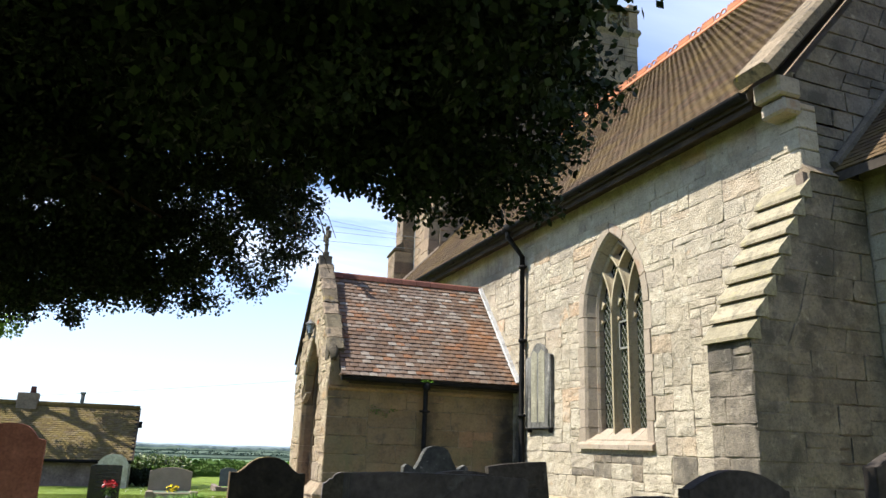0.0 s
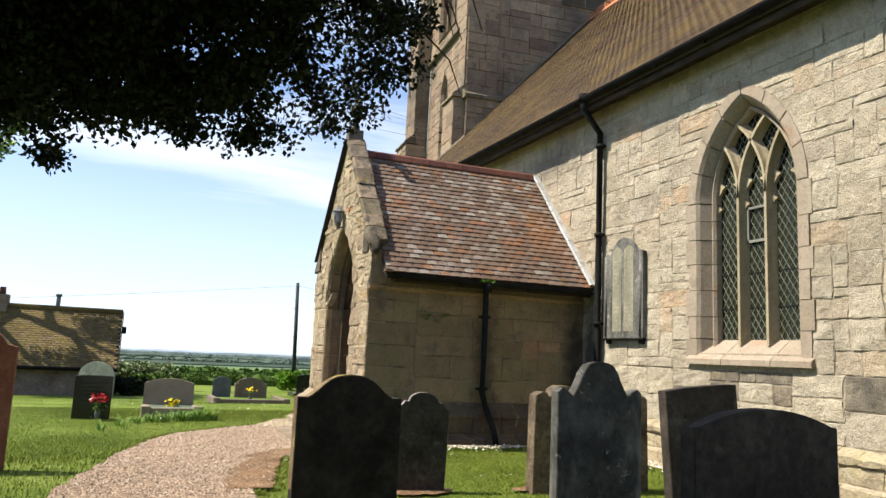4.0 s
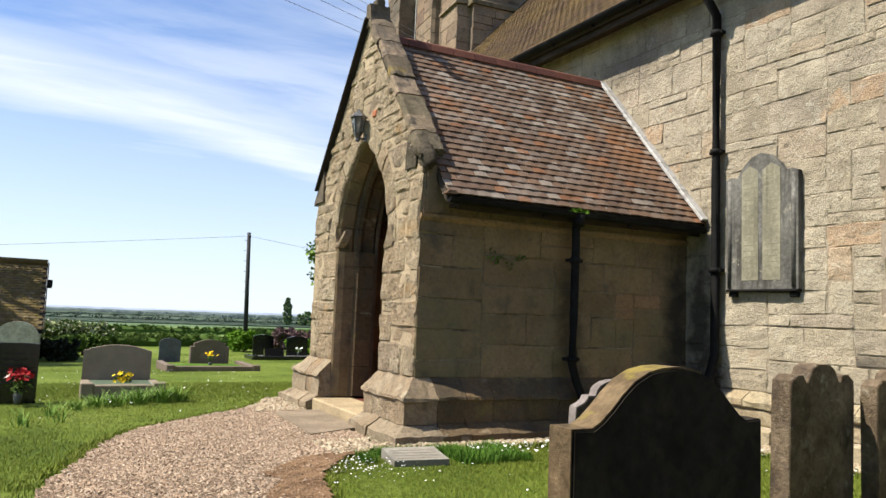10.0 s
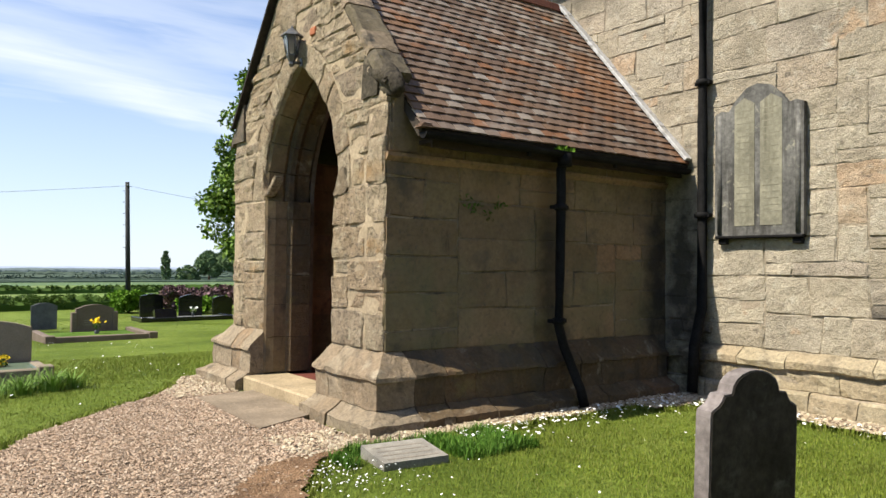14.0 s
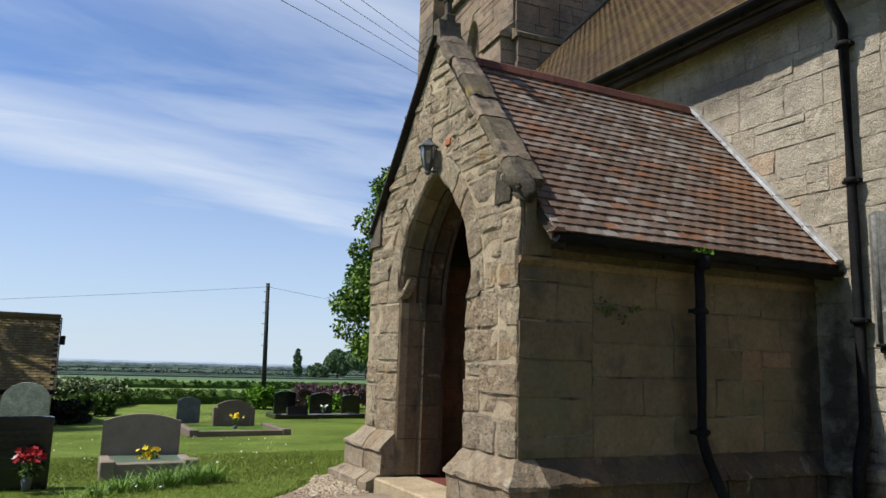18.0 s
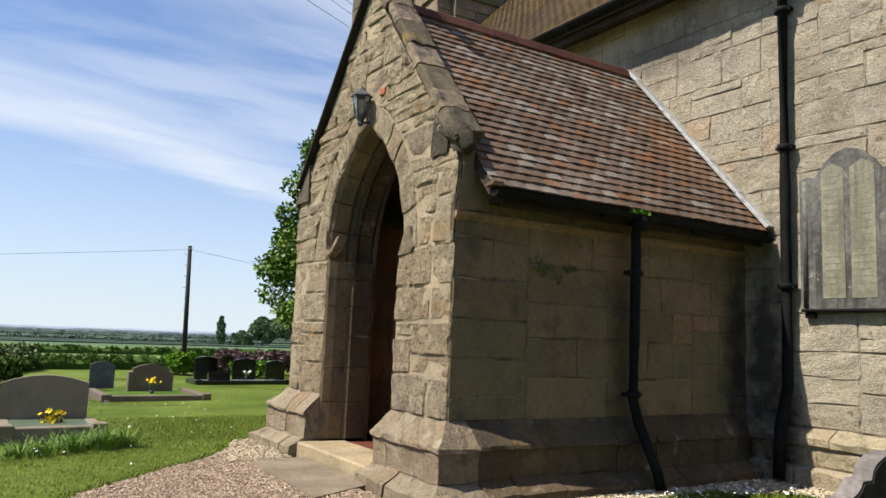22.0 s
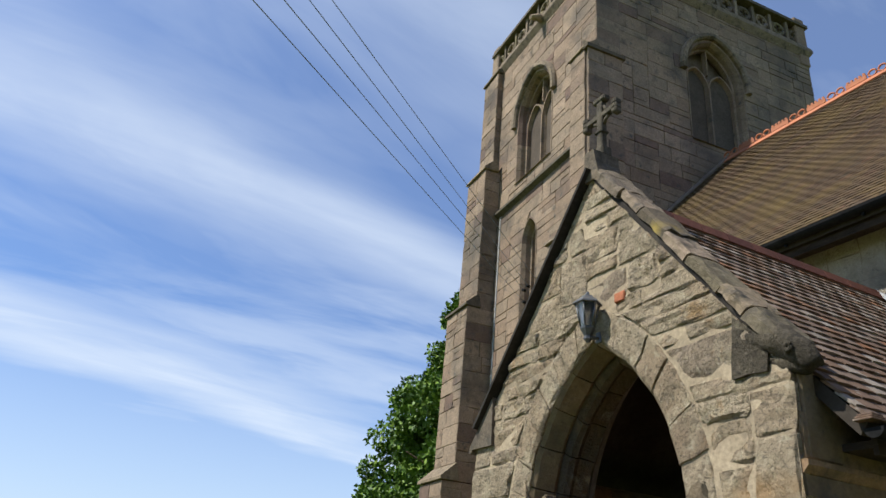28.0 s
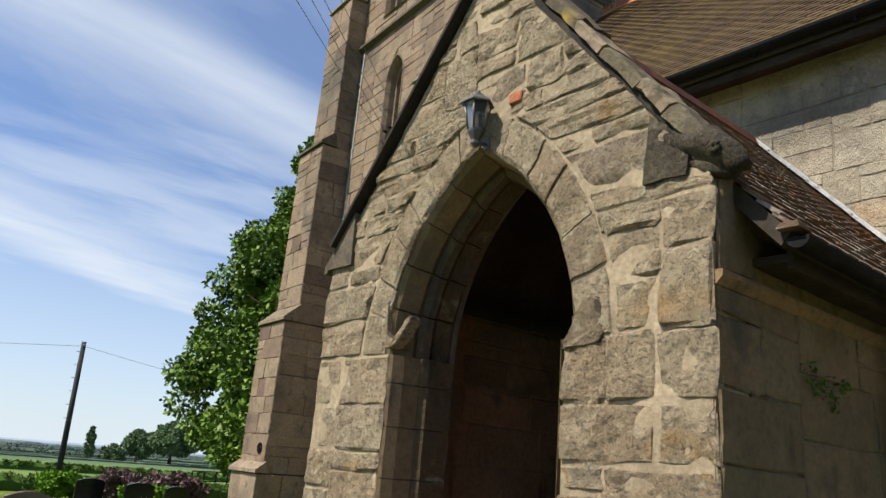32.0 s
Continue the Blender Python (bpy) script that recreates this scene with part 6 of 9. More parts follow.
    for nm, lab, ts in tiers:
        b = thing(nm, lab, "buttress", kind="structure")
        for k, (xf, ya, yb, za, zb) in enumerate(ts):
            part("core", boxed(xf + 0.03, TX0 + 0.04, ya + 0.02, yb - 0.02, za - (0.2 if za == 0 else 0), zb - 0.02), tower_mortar, b)
            masonry(b, south_face(xf), lay(lambda a, c: [(ya, ya, yb, yb)], za, zb - 0.02, (0.34, 0.48), (0.42, 0.8), r), -0.04, 0.0, tower_stone, tower_rest, (ya, za), amp=0.010, n=2, r=r, joint=0.006)
            masonry(b, east_face(ya), lay(lambda a, c: [(xf, xf, TX0, TX0)], za, zb - 0.02, (0.34, 0.48), (0.42, 0.8), r), -0.04, 0.0, tower_stone, tower_rest, (xf, za), amp=0.010, n=2, r=r, joint=0.006)
            nx = ts[k + 1][0] if k + 1 < len(ts) else TX0
            d = max(0.1, nx - xf)
            part("offset_weathering", prism([(xf - 0.06, zb), (xf - 0.05, zb + 0.07), (nx + 0.02, zb + 0.07 + d * 1.1), (nx + 0.1, zb)], lambda u, v, dd: (u, dd, v), ya - 0.05, yb + 0.05), coping_stone, b)
    pier = thing("buttress", "shallow clasping pier on the tower's shaded corner", "buttress", kind="structure")
    for yf, xb, za, zb in ((TY0 - 0.22, 9.55, 0.0, 8.75), (TY0 - 0.13, 9.02, 8.75, 13.7)):
        part("core", boxed(8.10, xb - 0.03, yf + 0.03, TY0 + 0.02, max(za, 5.2), zb - 0.02), tower_mortar, pier)
        masonry(pier, east_face(yf), lay(lambda a, c: [(8.06, 8.06, xb, xb)], max(za, 6.0), zb - 0.02, (0.34, 0.48), (0.42, 0.8), r), -0.03, 0.0, tower_stone, tower_rest, (8.5, za), amp=0.010, n=2, r=r, joint=0.006)
        part("offset_weathering", prism([(yf - 0.06, zb - 0.06), (yf - 0.06, zb + 0.04), (TY0 + 0.01, zb + 0.26), (TY0 + 0.01, zb - 0.06)], lambda u, v, d: (d, u, v), 8.0, xb + 0.06), coping_stone, pier)
    tie = thing("tie_plate", "round iron tie plate with a cross on the tower's buttress", "tie plate", (7.285, 26.3, 1.45))
    part("plate_ring", tube([(0, 0.10 * math.cos(a), 0.10 * math.sin(a)) for a in [i * math.pi / 8 for i in range(17)]], 0.018, 6), iron_black, tie)
    part("plate_cross", boxed(-0.012, 0.012, -0.10, 0.10, -0.014, 0.014), iron_black, tie)
    part("plate_cross", boxed(-0.012, 0.012, -0.014, 0.014, -0.10, 0.10), iron_black, tie)
    rod = thing("lightning_conductor", "pale grey lightning conductor strip running down the tower", "conductor", (TX0 - 0.015, 25.92, 0.0))
    part("strip", boxed(-0.012, 0.014, -0.022, 0.022, -0.1, 11.35, bevel=0.004), lead, rod)
    for z in (1.5, 3.2, 5.0, 6.8, 8.6, 10.4):
        part("clip", boxed(-0.02, 0.014, -0.04, 0.04, z, z + 0.04), lead, rod)
    # spout and floodlight high on the tower
    g = thing("gargoyle_spout", "weathered stone spout jutting from the tower's cornice", "spout", (TX0 - 0.15, 23.9, 16.9))
    part("spout_body", tube([(0.2, 0, 0.05), (-0.05, 0, 0.02), (-0.3, 0, -0.08)], 0.1, 7, None, [0.13, 0.12, 0.07]), coping_stone, g)
    fl = thing("floodlight", "small grey floodlight on the tower's parapet", "floodlight", (11.9, TY0 - 0.25, 17.15))
    part("housing", boxed(-0.14, 0.14, -0.1, 0.06, -0.08, 0.1, bevel=0.02), lead, fl)
    part("bracket", boxed(-0.02, 0.02, 0.05, 0.16, -0.06, -0.02), iron_black, fl)


# the tower stands a little askew to the nave
before = set(bpy.data.objects)
build_tower()
SKEW = Matrix.Translation((TX0, TY0, 0)) @ Matrix.Rotation(radians(-5.5), 4, "Z") @ Matrix.Translation((-TX0, -TY0, 0))
for o in list(bpy.data.objects):
    if o not in before and o.parent is None:
        o.matrix_basis = SKEW @ o.matrix_basis

# ---- porch ----
PX, PYE, PYW, PC = 3.03, 13.50, 16.86, 15.18
DOOR = Arch(PC, 0.77, 2.08, 1.37)      # its jambs
HEAD = Arch(PC, 0.845, 2.08, 1.37)     # its arch springs wider, from worn stop stones
PEAVE, PRIDGE = (13.22, 2.52), (PC, 4.80)
GAPEX, GFOOT = 4.98, 2.84


def gable_limit(z):
    """How far the porch's gable reaches from its middle at height z."""
    half = (PYW - PYE) / 2
    return half if z < GFOOT else max(0.0, half * (GAPEX - z) / (GAPEX - GFOOT))


def build_porch():
    r = random.Random(12)
    half = (PYW - PYE) / 2
    # front wall with its arch
    outline = [(PYE + 0.02, -0.2), (DOOR.c - DOOR.a - 0.02, -0.2), (DOOR.c - DOOR.a - 0.02, DOOR.s)] + HEAD.outline(-0.2, 0.02)[1:-1] + [(DOOR.c + DOOR.a + 0.02, DOOR.s), (DOOR.c + DOOR.a + 0.02, -0.2), (PYW - 0.02, -0.2), (PYW - 0.02, GFOOT), (PC, GAPEX), (PYE + 0.02, GFOOT)]
    bm = slab_with_holes(outline, [], lambda u, v, d: (PX + d, u, v), 0.006, 0.30)
    front = fixed("wall_porch_front", bm, porch_mortar, "rough sandstone porch gable with a pointed doorway", "wall")
    ring = 0.27

    def spans(zb, zt):
        gb, gt = gable_limit(zb), gable_limit(zt)
        if zb < HEAD.top(ring) - 0.02:
            hb, ht = HEAD.half(zb, ring), HEAD.half(zt, ring)
            if zb < DOOR.s - 0.05:
                hb = ht = DOOR.a
            return [(PC - gb, PC - gt, PC - hb, PC - ht), (PC + hb, PC + ht, PC + gb, PC + gt)]
        return [(PC - gb, PC - gt, PC + gb, PC + gt)]

    f = south_face(PX)
    quads = bonded(spans, 0.62, DOOR.s, 0.165, 0.15, r, (1, 2, 2, 2, 2), (2, 4)) + bonded(spans, DOOR.s, GAPEX - 0.06, 0.135, 0.13, r, (1, 2, 2, 2, 3), (2, 4))
    masonry(front, f, quads, -0.05, 0.0, porch_stone, porch_stone, (PC, 2), amp=0.019, n=4, r=r, joint=0.007, bevel=0.019, worn=0.065)
    part("orange_brick", boxed(PX - 0.016, PX + 0.03, 14.81, 14.92, 3.68, 3.76, bevel=0.008), brick_orange, front, "small orange brick")
    # irregular voussoirs
    sect = [(ring - 0.01, -0.05), (ring - 0.01, -0.012), (ring - 0.03, 0.004), (0.03, 0.006), (0.0, -0.012), (0.0, -0.05)]
    for side in (-1, 1):
        cuts = [0.0]
        while cuts[-1] < 0.98:
            cuts.append(min(1.0, cuts[-1] + r.uniform(0.11, 0.2)))
        for a, b in zip(cuts, cuts[1:]):
            if b - a > 0.03:
                part("voussoir", roughen(arch_stone(HEAD, f, side, a + 0.005, b - 0.005, sect, 2, r.uniform(-0.010, 0.014)), 0.014, 0.14), porch_stone, front)
    # moulded inner orders of the doorway, stone by stone
    arch = thing("door_arch", "moulded stone arch of the porch doorway", "arch", kind="structure")
    outer = [(0.0, -0.02), (-0.03, -0.05), (-0.06, -0.20), (-0.04, -0.24), (0.0, -0.24)]
    inner = [(0.0, -0.235), (-0.07, -0.235), (-0.11, -0.26), (-0.125, -0.31), (-0.095, -0.36), (-0.11, -0.50), (0.0, -0.50)]
    # Innermost order and jambs take the darkened plinth stone: recess shade in their colour.
    for side in (-1, 1):
        n = 5
        for i in range(n):
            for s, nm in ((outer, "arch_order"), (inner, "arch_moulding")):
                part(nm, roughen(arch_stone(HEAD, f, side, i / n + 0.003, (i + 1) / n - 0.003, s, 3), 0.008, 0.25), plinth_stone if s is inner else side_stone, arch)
        z = 0.16
        while z < DOOR.s - 0.01:
            zt = min(DOOR.s, z + r.uniform(0.28, 0.45))
            if DOOR.s - zt < 0.15:
                zt = DOOR.s
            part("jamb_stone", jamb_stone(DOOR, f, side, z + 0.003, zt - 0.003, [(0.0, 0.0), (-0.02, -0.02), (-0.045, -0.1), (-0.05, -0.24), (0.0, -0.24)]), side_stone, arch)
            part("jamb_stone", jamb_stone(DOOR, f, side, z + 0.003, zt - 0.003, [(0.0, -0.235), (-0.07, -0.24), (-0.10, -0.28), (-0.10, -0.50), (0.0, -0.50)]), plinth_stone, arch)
            z = zt
        # at the springing: a curled stop on one side, a worn lump of stone on the other
        y = DOOR.c + side * (DOOR.a + 0.03)
        if side > 0:
            bm = prism([(0.05, 0.16), (0.045, 0.0), (0.03, -0.08), (0.0, -0.12), (-0.035, -0.11), (-0.08, -0.05), (-0.12, 0.03), (-0.125, 0.07), (-0.10, 0.055), (-0.06, -0.02), (-0.025, -0.07), (0.0, -0.06), (0.018, 0.0), (0.022, 0.16)],
                       lambda u, v, dd: (PX + dd + 0.6 * max(0.0, -u), y + u * 1.15, DOOR.s + 0.19 + v * 1.25), -0.016, 0.09)
            bmesh.ops.bevel(bm, geom=[e for e in bm.edges if e.calc_face_angle(0) > 0.6], offset=0.006, segments=1, affect="EDGES")
            part("arch_stop", bm, porch_stone, arch, "worn curled stop stone")
        else:
            bm = prism([(-0.24, -0.11), (0.03, -0.12), (0.045, -0.085), (0.01, -0.04), (-0.03, 0.015), (-0.06, 0.08), (-0.10, 0.14), (-0.16, 0.17), (-0.22, 0.15), (-0.26, 0.09), (-0.265, -0.02)], lambda u, v, dd: (PX + dd, y + u, DOOR.s + 0.05 + v), -0.012, 0.2)
            bmesh.ops.bevel(bm, geom=bm.edges[:], offset=0.018, segments=2, affect="EDGES")
            part("arch_stop", roughen(bm, 0.022, 0.08, 9.0), lump_stone, arch, "worn rounded lump of stone at the springing")
    # inner wall leaf behind the arch, and the side walls
    thru = DOOR.outline(-0.2, -0.02)
    out2 = [(PYE + 0.45, -0.2)] + thru + [(PYW - 0.45, -0.2), (PYW - 0.45, 2.85), (PC, 4.6), (PYE + 0.45, 2.85)]
    fixed("wall_porch_inner", slab_with_holes(out2, [], lambda u, v, d: (PX + d, u, v), 0.53, 0.58), shade_dim_plaster, "inner face of the porch front", "wall")
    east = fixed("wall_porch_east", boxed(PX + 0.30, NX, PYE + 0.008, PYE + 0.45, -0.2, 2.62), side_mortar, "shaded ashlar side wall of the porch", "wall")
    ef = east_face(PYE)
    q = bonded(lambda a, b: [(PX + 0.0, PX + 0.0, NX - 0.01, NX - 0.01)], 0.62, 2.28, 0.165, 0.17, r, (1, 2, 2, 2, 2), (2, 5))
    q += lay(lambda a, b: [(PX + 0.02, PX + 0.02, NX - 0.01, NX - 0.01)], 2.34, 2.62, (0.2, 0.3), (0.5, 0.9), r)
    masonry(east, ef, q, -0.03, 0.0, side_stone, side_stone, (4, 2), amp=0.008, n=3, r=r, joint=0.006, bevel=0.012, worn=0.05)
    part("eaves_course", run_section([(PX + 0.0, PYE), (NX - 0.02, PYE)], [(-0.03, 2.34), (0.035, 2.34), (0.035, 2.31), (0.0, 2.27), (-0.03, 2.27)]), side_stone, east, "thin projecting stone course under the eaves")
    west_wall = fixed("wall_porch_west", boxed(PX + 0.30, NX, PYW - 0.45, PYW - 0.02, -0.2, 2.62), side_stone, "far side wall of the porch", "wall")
    # two-stage plinth, mitred round the corners
    pl = thing("plinth", "two-stage moulded stone plinth round the porch", "plinth", kind="structure")
    upper = [(-0.06, 0.63), (0.0, 0.625), (0.19, 0.44), (0.195, 0.41), (0.17, 0.40), (0.17, 0.17), (-0.06, 0.17)]
    lower = [(-0.06, 0.17), (0.18, 0.17), (0.20, 0.155), (0.33, 0.085), (0.335, -0.1), (-0.06, -0.1)]
    jr, jl = DOOR.c - DOOR.a, DOOR.c + DOOR.a
    for s in (upper, lower):
        for a, b, c in ((0.0, 0.24, 0), (0.246, 0.5, 0), (0.506, PYW - jl, 1)):
            k = r.uniform(-0.014, 0.010)
            sk = [(o + (k if o > 0 else 0), z + (r.uniform(-0.006, 0.004) if o > 0 else 0)) for o, z in s]
            for run in ([(PX, jr - a), (PX, max(jr - b, PYE))] + ([(PX + 0.20, PYE)] if c else []), [(PX, min(jl + b, PYW)), (PX, jl + a)]):
                if c and run[0][1] > PC:
                    run = [(PX + 0.20, PYW)] + run
                bm = run_section(run, sk)
                roughen(bm, 0.022, 0.12, 8.0)
                part("plinth_stone", bm, porch_plinth, pl, "weathered plinth stone in its paler sunlit tone")
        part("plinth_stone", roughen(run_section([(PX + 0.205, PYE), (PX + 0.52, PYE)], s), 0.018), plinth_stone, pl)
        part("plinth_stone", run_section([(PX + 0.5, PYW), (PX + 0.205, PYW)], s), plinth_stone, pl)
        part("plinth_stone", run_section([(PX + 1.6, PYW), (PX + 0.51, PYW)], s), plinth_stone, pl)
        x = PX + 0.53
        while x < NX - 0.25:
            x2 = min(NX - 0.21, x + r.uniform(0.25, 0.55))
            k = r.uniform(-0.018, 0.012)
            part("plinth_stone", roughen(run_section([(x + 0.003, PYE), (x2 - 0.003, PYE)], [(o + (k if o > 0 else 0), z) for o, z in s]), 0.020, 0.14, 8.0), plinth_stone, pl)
            x = x2
    # floor, step and paving slab
    fixed("porch_floor", boxed(PX + 0.30, NX, PYE + 0.46, PYW - 0.46, 0.0, 0.13), floor_red, "red quarry-tiled porch floor", "floor")
    fixed("doorstep", boxed(2.80, PX + 0.29, jr + 0.0, jl - 0.0, -0.05, 0.14, bevel=0.018), step_stone, "worn pale stone doorstep of the porch", "step")
    fixed("paving_slab", prism([(2.12, 13.92), (2.77, 14.22), (2.79, 15.66), (2.17, 15.56)], lambda u, v, d: (u, v, d), -0.05, 0.028), slab_stone, "worn grey paving slab before the porch", "paving")
    # interior: coursed blocks on the far wall and the inner church door
    inside = Face((0, PYW - 0.45, 0), (1, 0, 0), (0, 0, 1), (0, -1, 0))
    masonry(west_wall, inside, lay(lambda a, b: [(PX + 0.6, PX + 0.6, NX - 0.01, NX - 0.01)], 0.13, 2.6, (0.24, 0.36), (0.4, 0.7), r), -0.02, 0.01, side_stone, side_stone, (4, 1), amp=0.006, r=r, joint=0.006)
    nd = thing("door_1", "maroon inner church door, its colour darkened for the porch's shade", "door", kind="structure")
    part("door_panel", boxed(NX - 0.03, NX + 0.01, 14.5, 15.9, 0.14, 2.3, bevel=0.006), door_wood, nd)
    # roof
    up = Vector((0, PRIDGE[0] - PEAVE[0], PRIDGE[1] - PEAVE[1]))
    x0, x1 = PX + 0.17, NX - 0.005
    deck = prism([PEAVE, PRIDGE, (2 * PC - PEAVE[0], PEAVE[1]), (2 * PC - PEAVE[0] - 0.05, PEAVE[1] - 0.06), (PC, PRIDGE[1] - 0.15), (PEAVE[0] + 0.05, PEAVE[1] - 0.06)], lambda u, v, d: (d, u, v), x0, x1)
    roof = fixed("roof_porch", deck, under_tile, "porch roof of mottled red, brown and grey plain tiles", "roof")
    west = Vector((0, PRIDGE[0] - (2 * PC - PEAVE[0]), up.z))
    tile_roof(roof, (x0, 2 * PC - PEAVE[0], PEAVE[1]), (1, 0, 0), west, x1 - x0, up.length, 0.112, 0.168, porch_tile_rest, porch_tile_rest, 0, (0, 0, 0), r)
    tile_roof(roof, (x0, PEAVE[0], PEAVE[1]), (1, 0, 0), up, x1 - x0, up.length, 0.112, 0.168, porch_tile, porch_tile_rest, 298, (4.2, 13.2, 2.8), r, 0.018)
    x = x0
    while x < x1 - 0.1:
        x2 = min(x1, x + 0.33)
        bm = prism([(-0.11, -0.095), (-0.07, 0.005), (0, 0.045), (0.07, 0.005), (0.11, -0.095), (0.095, -0.105), (0, 0.0), (-0.095, -0.105)], lambda u, v, d: (d, PRIDGE[0] + u, PRIDGE[1] + 0.05 + v), x + 0.004, x2 - 0.004)
        part("ridge_tile", bm, ridge_red, roof, "dark red ridge tile")
        x = x2
    # stepped lead flashing on the nave wall
    un = up.normalized()
    nn = Vector((0, -un.z, un.y))
    L = up.length
    at = 0.02
    while at < L - 0.05:
        a2 = min(L, at + 0.55)
        p = Vector((NX - 0.03, PEAVE[0], PEAVE[1])) + un * at + nn * 0.075
        q = Vector((NX - 0.03, PEAVE[0], PEAVE[1])) + un * (a2 + 0.02) + nn * 0.07
        part("lead_flashing", bar([p, q], nn, 0.15, 0.035), lead, roof, "pale grey lead flashing")
        at = a2
    for i in range(3):
        part("corner_tile", boxed(x0 - 0.05 + 0.02 * i, x0 + 0.08, PEAVE[0] - 0.06 + 0.012 * i, PEAVE[0] + 0.05, PEAVE[1] + 0.004 + 0.017 * i, PEAVE[1] + 0.016 + 0.017 * i, bevel=0.003), porch_tile, roof, "broken tile at the eaves")
    part("soffit_board", boxed(x0 + 0.16, x1 - 0.01, PEAVE[0] + 0.1, PYE + 0.03, 2.43, 2.47), timber_dark, roof)
    part("fascia", boxed(x0 + 0.16, x1 - 0.01, PEAVE[0] + 0.07, PEAVE[0] + 0.1, 2.39, 2.53), timber_dark, roof)
    # gable coping stones, kneelers and the cross
    cop = thing("gable_coping", "dark weathered stone coping on the porch gable", "coping", kind="structure")
    for side in (-1, 1):
        foot = Vector((PX + 0.115, PC + side * (half + 0.04), GFOOT + 0.06))
        top = Vector((PX + 0.115, PC, GAPEX + 0.06))
        d = (top - foot)
        L = d.length
        d.normalize()
        nn = Vector((0, side * abs(d.z), abs(d.y)))
        at = 0.14
        while at < L - 0.06:
            w = r.uniform(0.28, 0.42) if side < 0 else r.uniform(0.4, 0.6)
            if L - at - w < 0.2:
                w = L - at
            if side < 0:
                lift = nn * (0.02 + r.uniform(-0.012, 0.012))
                a, b = foot + d * at + lift, foot + d * (at + w - 0.018) + lift
                a.x = b.x = PX + 0.115 + r.uniform(-0.014, 0.014)
                part("coping_stone", roughen(bar([a, b], nn, 0.31 + r.uniform(-0.015, 0.02), 0.078 + r.uniform(-0.02, 0.02)), 0.020, 0.12, 9.0), coping_stone, cop)
            else:
                part("coping_stone", bar([foot + d * at, foot + d * (at + w - 0.001)], nn, 0.38, 0.04), coping_shade, cop, "thin coping slab darkened for its shaded underside")
            at += w
        # Dark strip added as the line of shade below the coping stones.
        if side < 0:
            a, b = foot + d * 0.16 - nn * 0.04, foot + d * (L - 0.04) - nn * 0.04
            a.x = b.x = PX + 0.13
            part("coping_bed", bar([a, b], nn, 0.27, 0.05), coping_shade, cop, "dark strip standing for the shade under the coping")
        ky = PC + side * half
        kn = bmesh.new()
        if side > 0:
            prism([(0.0, 0.0), (-0.02, -0.03), (-0.06, -0.03), (-0.05, 0.03), (0.30, 0.44), (0.32, 0.0)], lambda u, v, dd: (PX + dd, ky - u, GFOOT - 0.02 + v), -0.03, 0.26, kn)
            part("kneeler", kn, coping_stone, cop, "plain dark kneeler stone")
            continue
        # the carved kneeler: a dark wedge on the wall's face and a worn beast's head that leans out over the eaves
        prism([(0.39, 0.0), (0.13, 0.0), (0.12, 0.10), (0.17, 0.24), (0.34, 0.38)], lambda u, v, dd: (PX + dd, PYE + u, GFOOT + 0.015 + v), -0.022, 0.22, kn)
        part("kneeler", roughen(kn, 0.016, 0.12, 9.0), kneeler_stone, cop, "dark wedge-shaped kneeler stone")
        head = [(0.24, 0.25), (0.15, 0.215), (0.06, 0.175), (-0.02, 0.115), (-0.085, 0.05), (-0.12, 0.0)]
        bm = tube([(PX + 0.05, PYE + u, GFOOT + v) for u, v in head], 0.1, 12, None, [0.085, 0.10, 0.105, 0.092, 0.07, 0.042])
        tube([(PX + 0.06, PYE + u, GFOOT + v) for u, v in ((0.16, 0.10), (0.07, 0.07), (-0.02, 0.03), (-0.08, 0.0))], 0.07, 10, bm, [0.075, 0.07, 0.055, 0.035])
        part("carved_head", roughen(bm, 0.024, 0.06, 9.0), kneeler_stone, cop, "worn carved beast's head")
        for u, v, e in ((0.07, 0.20, 0.026), (-0.03, 0.11, 0.020)):
            ring_ = [(PX - 0.036, PYE + u + e * math.cos(a), GFOOT + v + e * math.sin(a)) for a in [i * math.pi / 5 for i in range(11)]]
            part("carved_eye", tube(ring_, 0.014, 6), kneeler_stone, cop)
        # Corner block takes the darkened side stone for its shaded face.
        part("kneeler_block", boxed(PX + 0.06, PX + 0.33, PYE - 0.008, PYE + 0.14, 2.35, 2.88, bevel=0.012), side_stone, cop, "dark block under the kneeler")
    part("apex_stone", roughen(prism([(-0.13, -0.16), (0.13, -0.16), (0.085, -0.02), (0.07, 0.02), (0.065, 0.14), (-0.065, 0.14), (-0.07, 0.02), (-0.085, -0.02)], lambda u, v, dd: (PX + dd, PC + u, GAPEX + 0.1 + v), -0.03, 0.24), 0.010, 0.1), coping_stone, cop)
    cx = thing("gable_cross", "weathered grey stone cross on the porch gable", "cross", (PX + 0.11, PC, GAPEX + 0.24))
    part("cross_base", boxed(-0.06, 0.06, -0.07, 0.07, -0.02, 0.09, bevel=0.015), dark_cross, cx)
    part("cross_collar", boxed(-0.046, 0.046, -0.05, 0.05, 0.245, 0.275, bevel=0.01), dark_cross, cx)
    bm = boxed(-0.034, 0.034, -0.036, 0.036, 0.08, 0.60, bevel=0.010)
    box(bm, -0.030, 0.030, -0.20, 0.20, 0.415, 0.475, bevel=0.008)
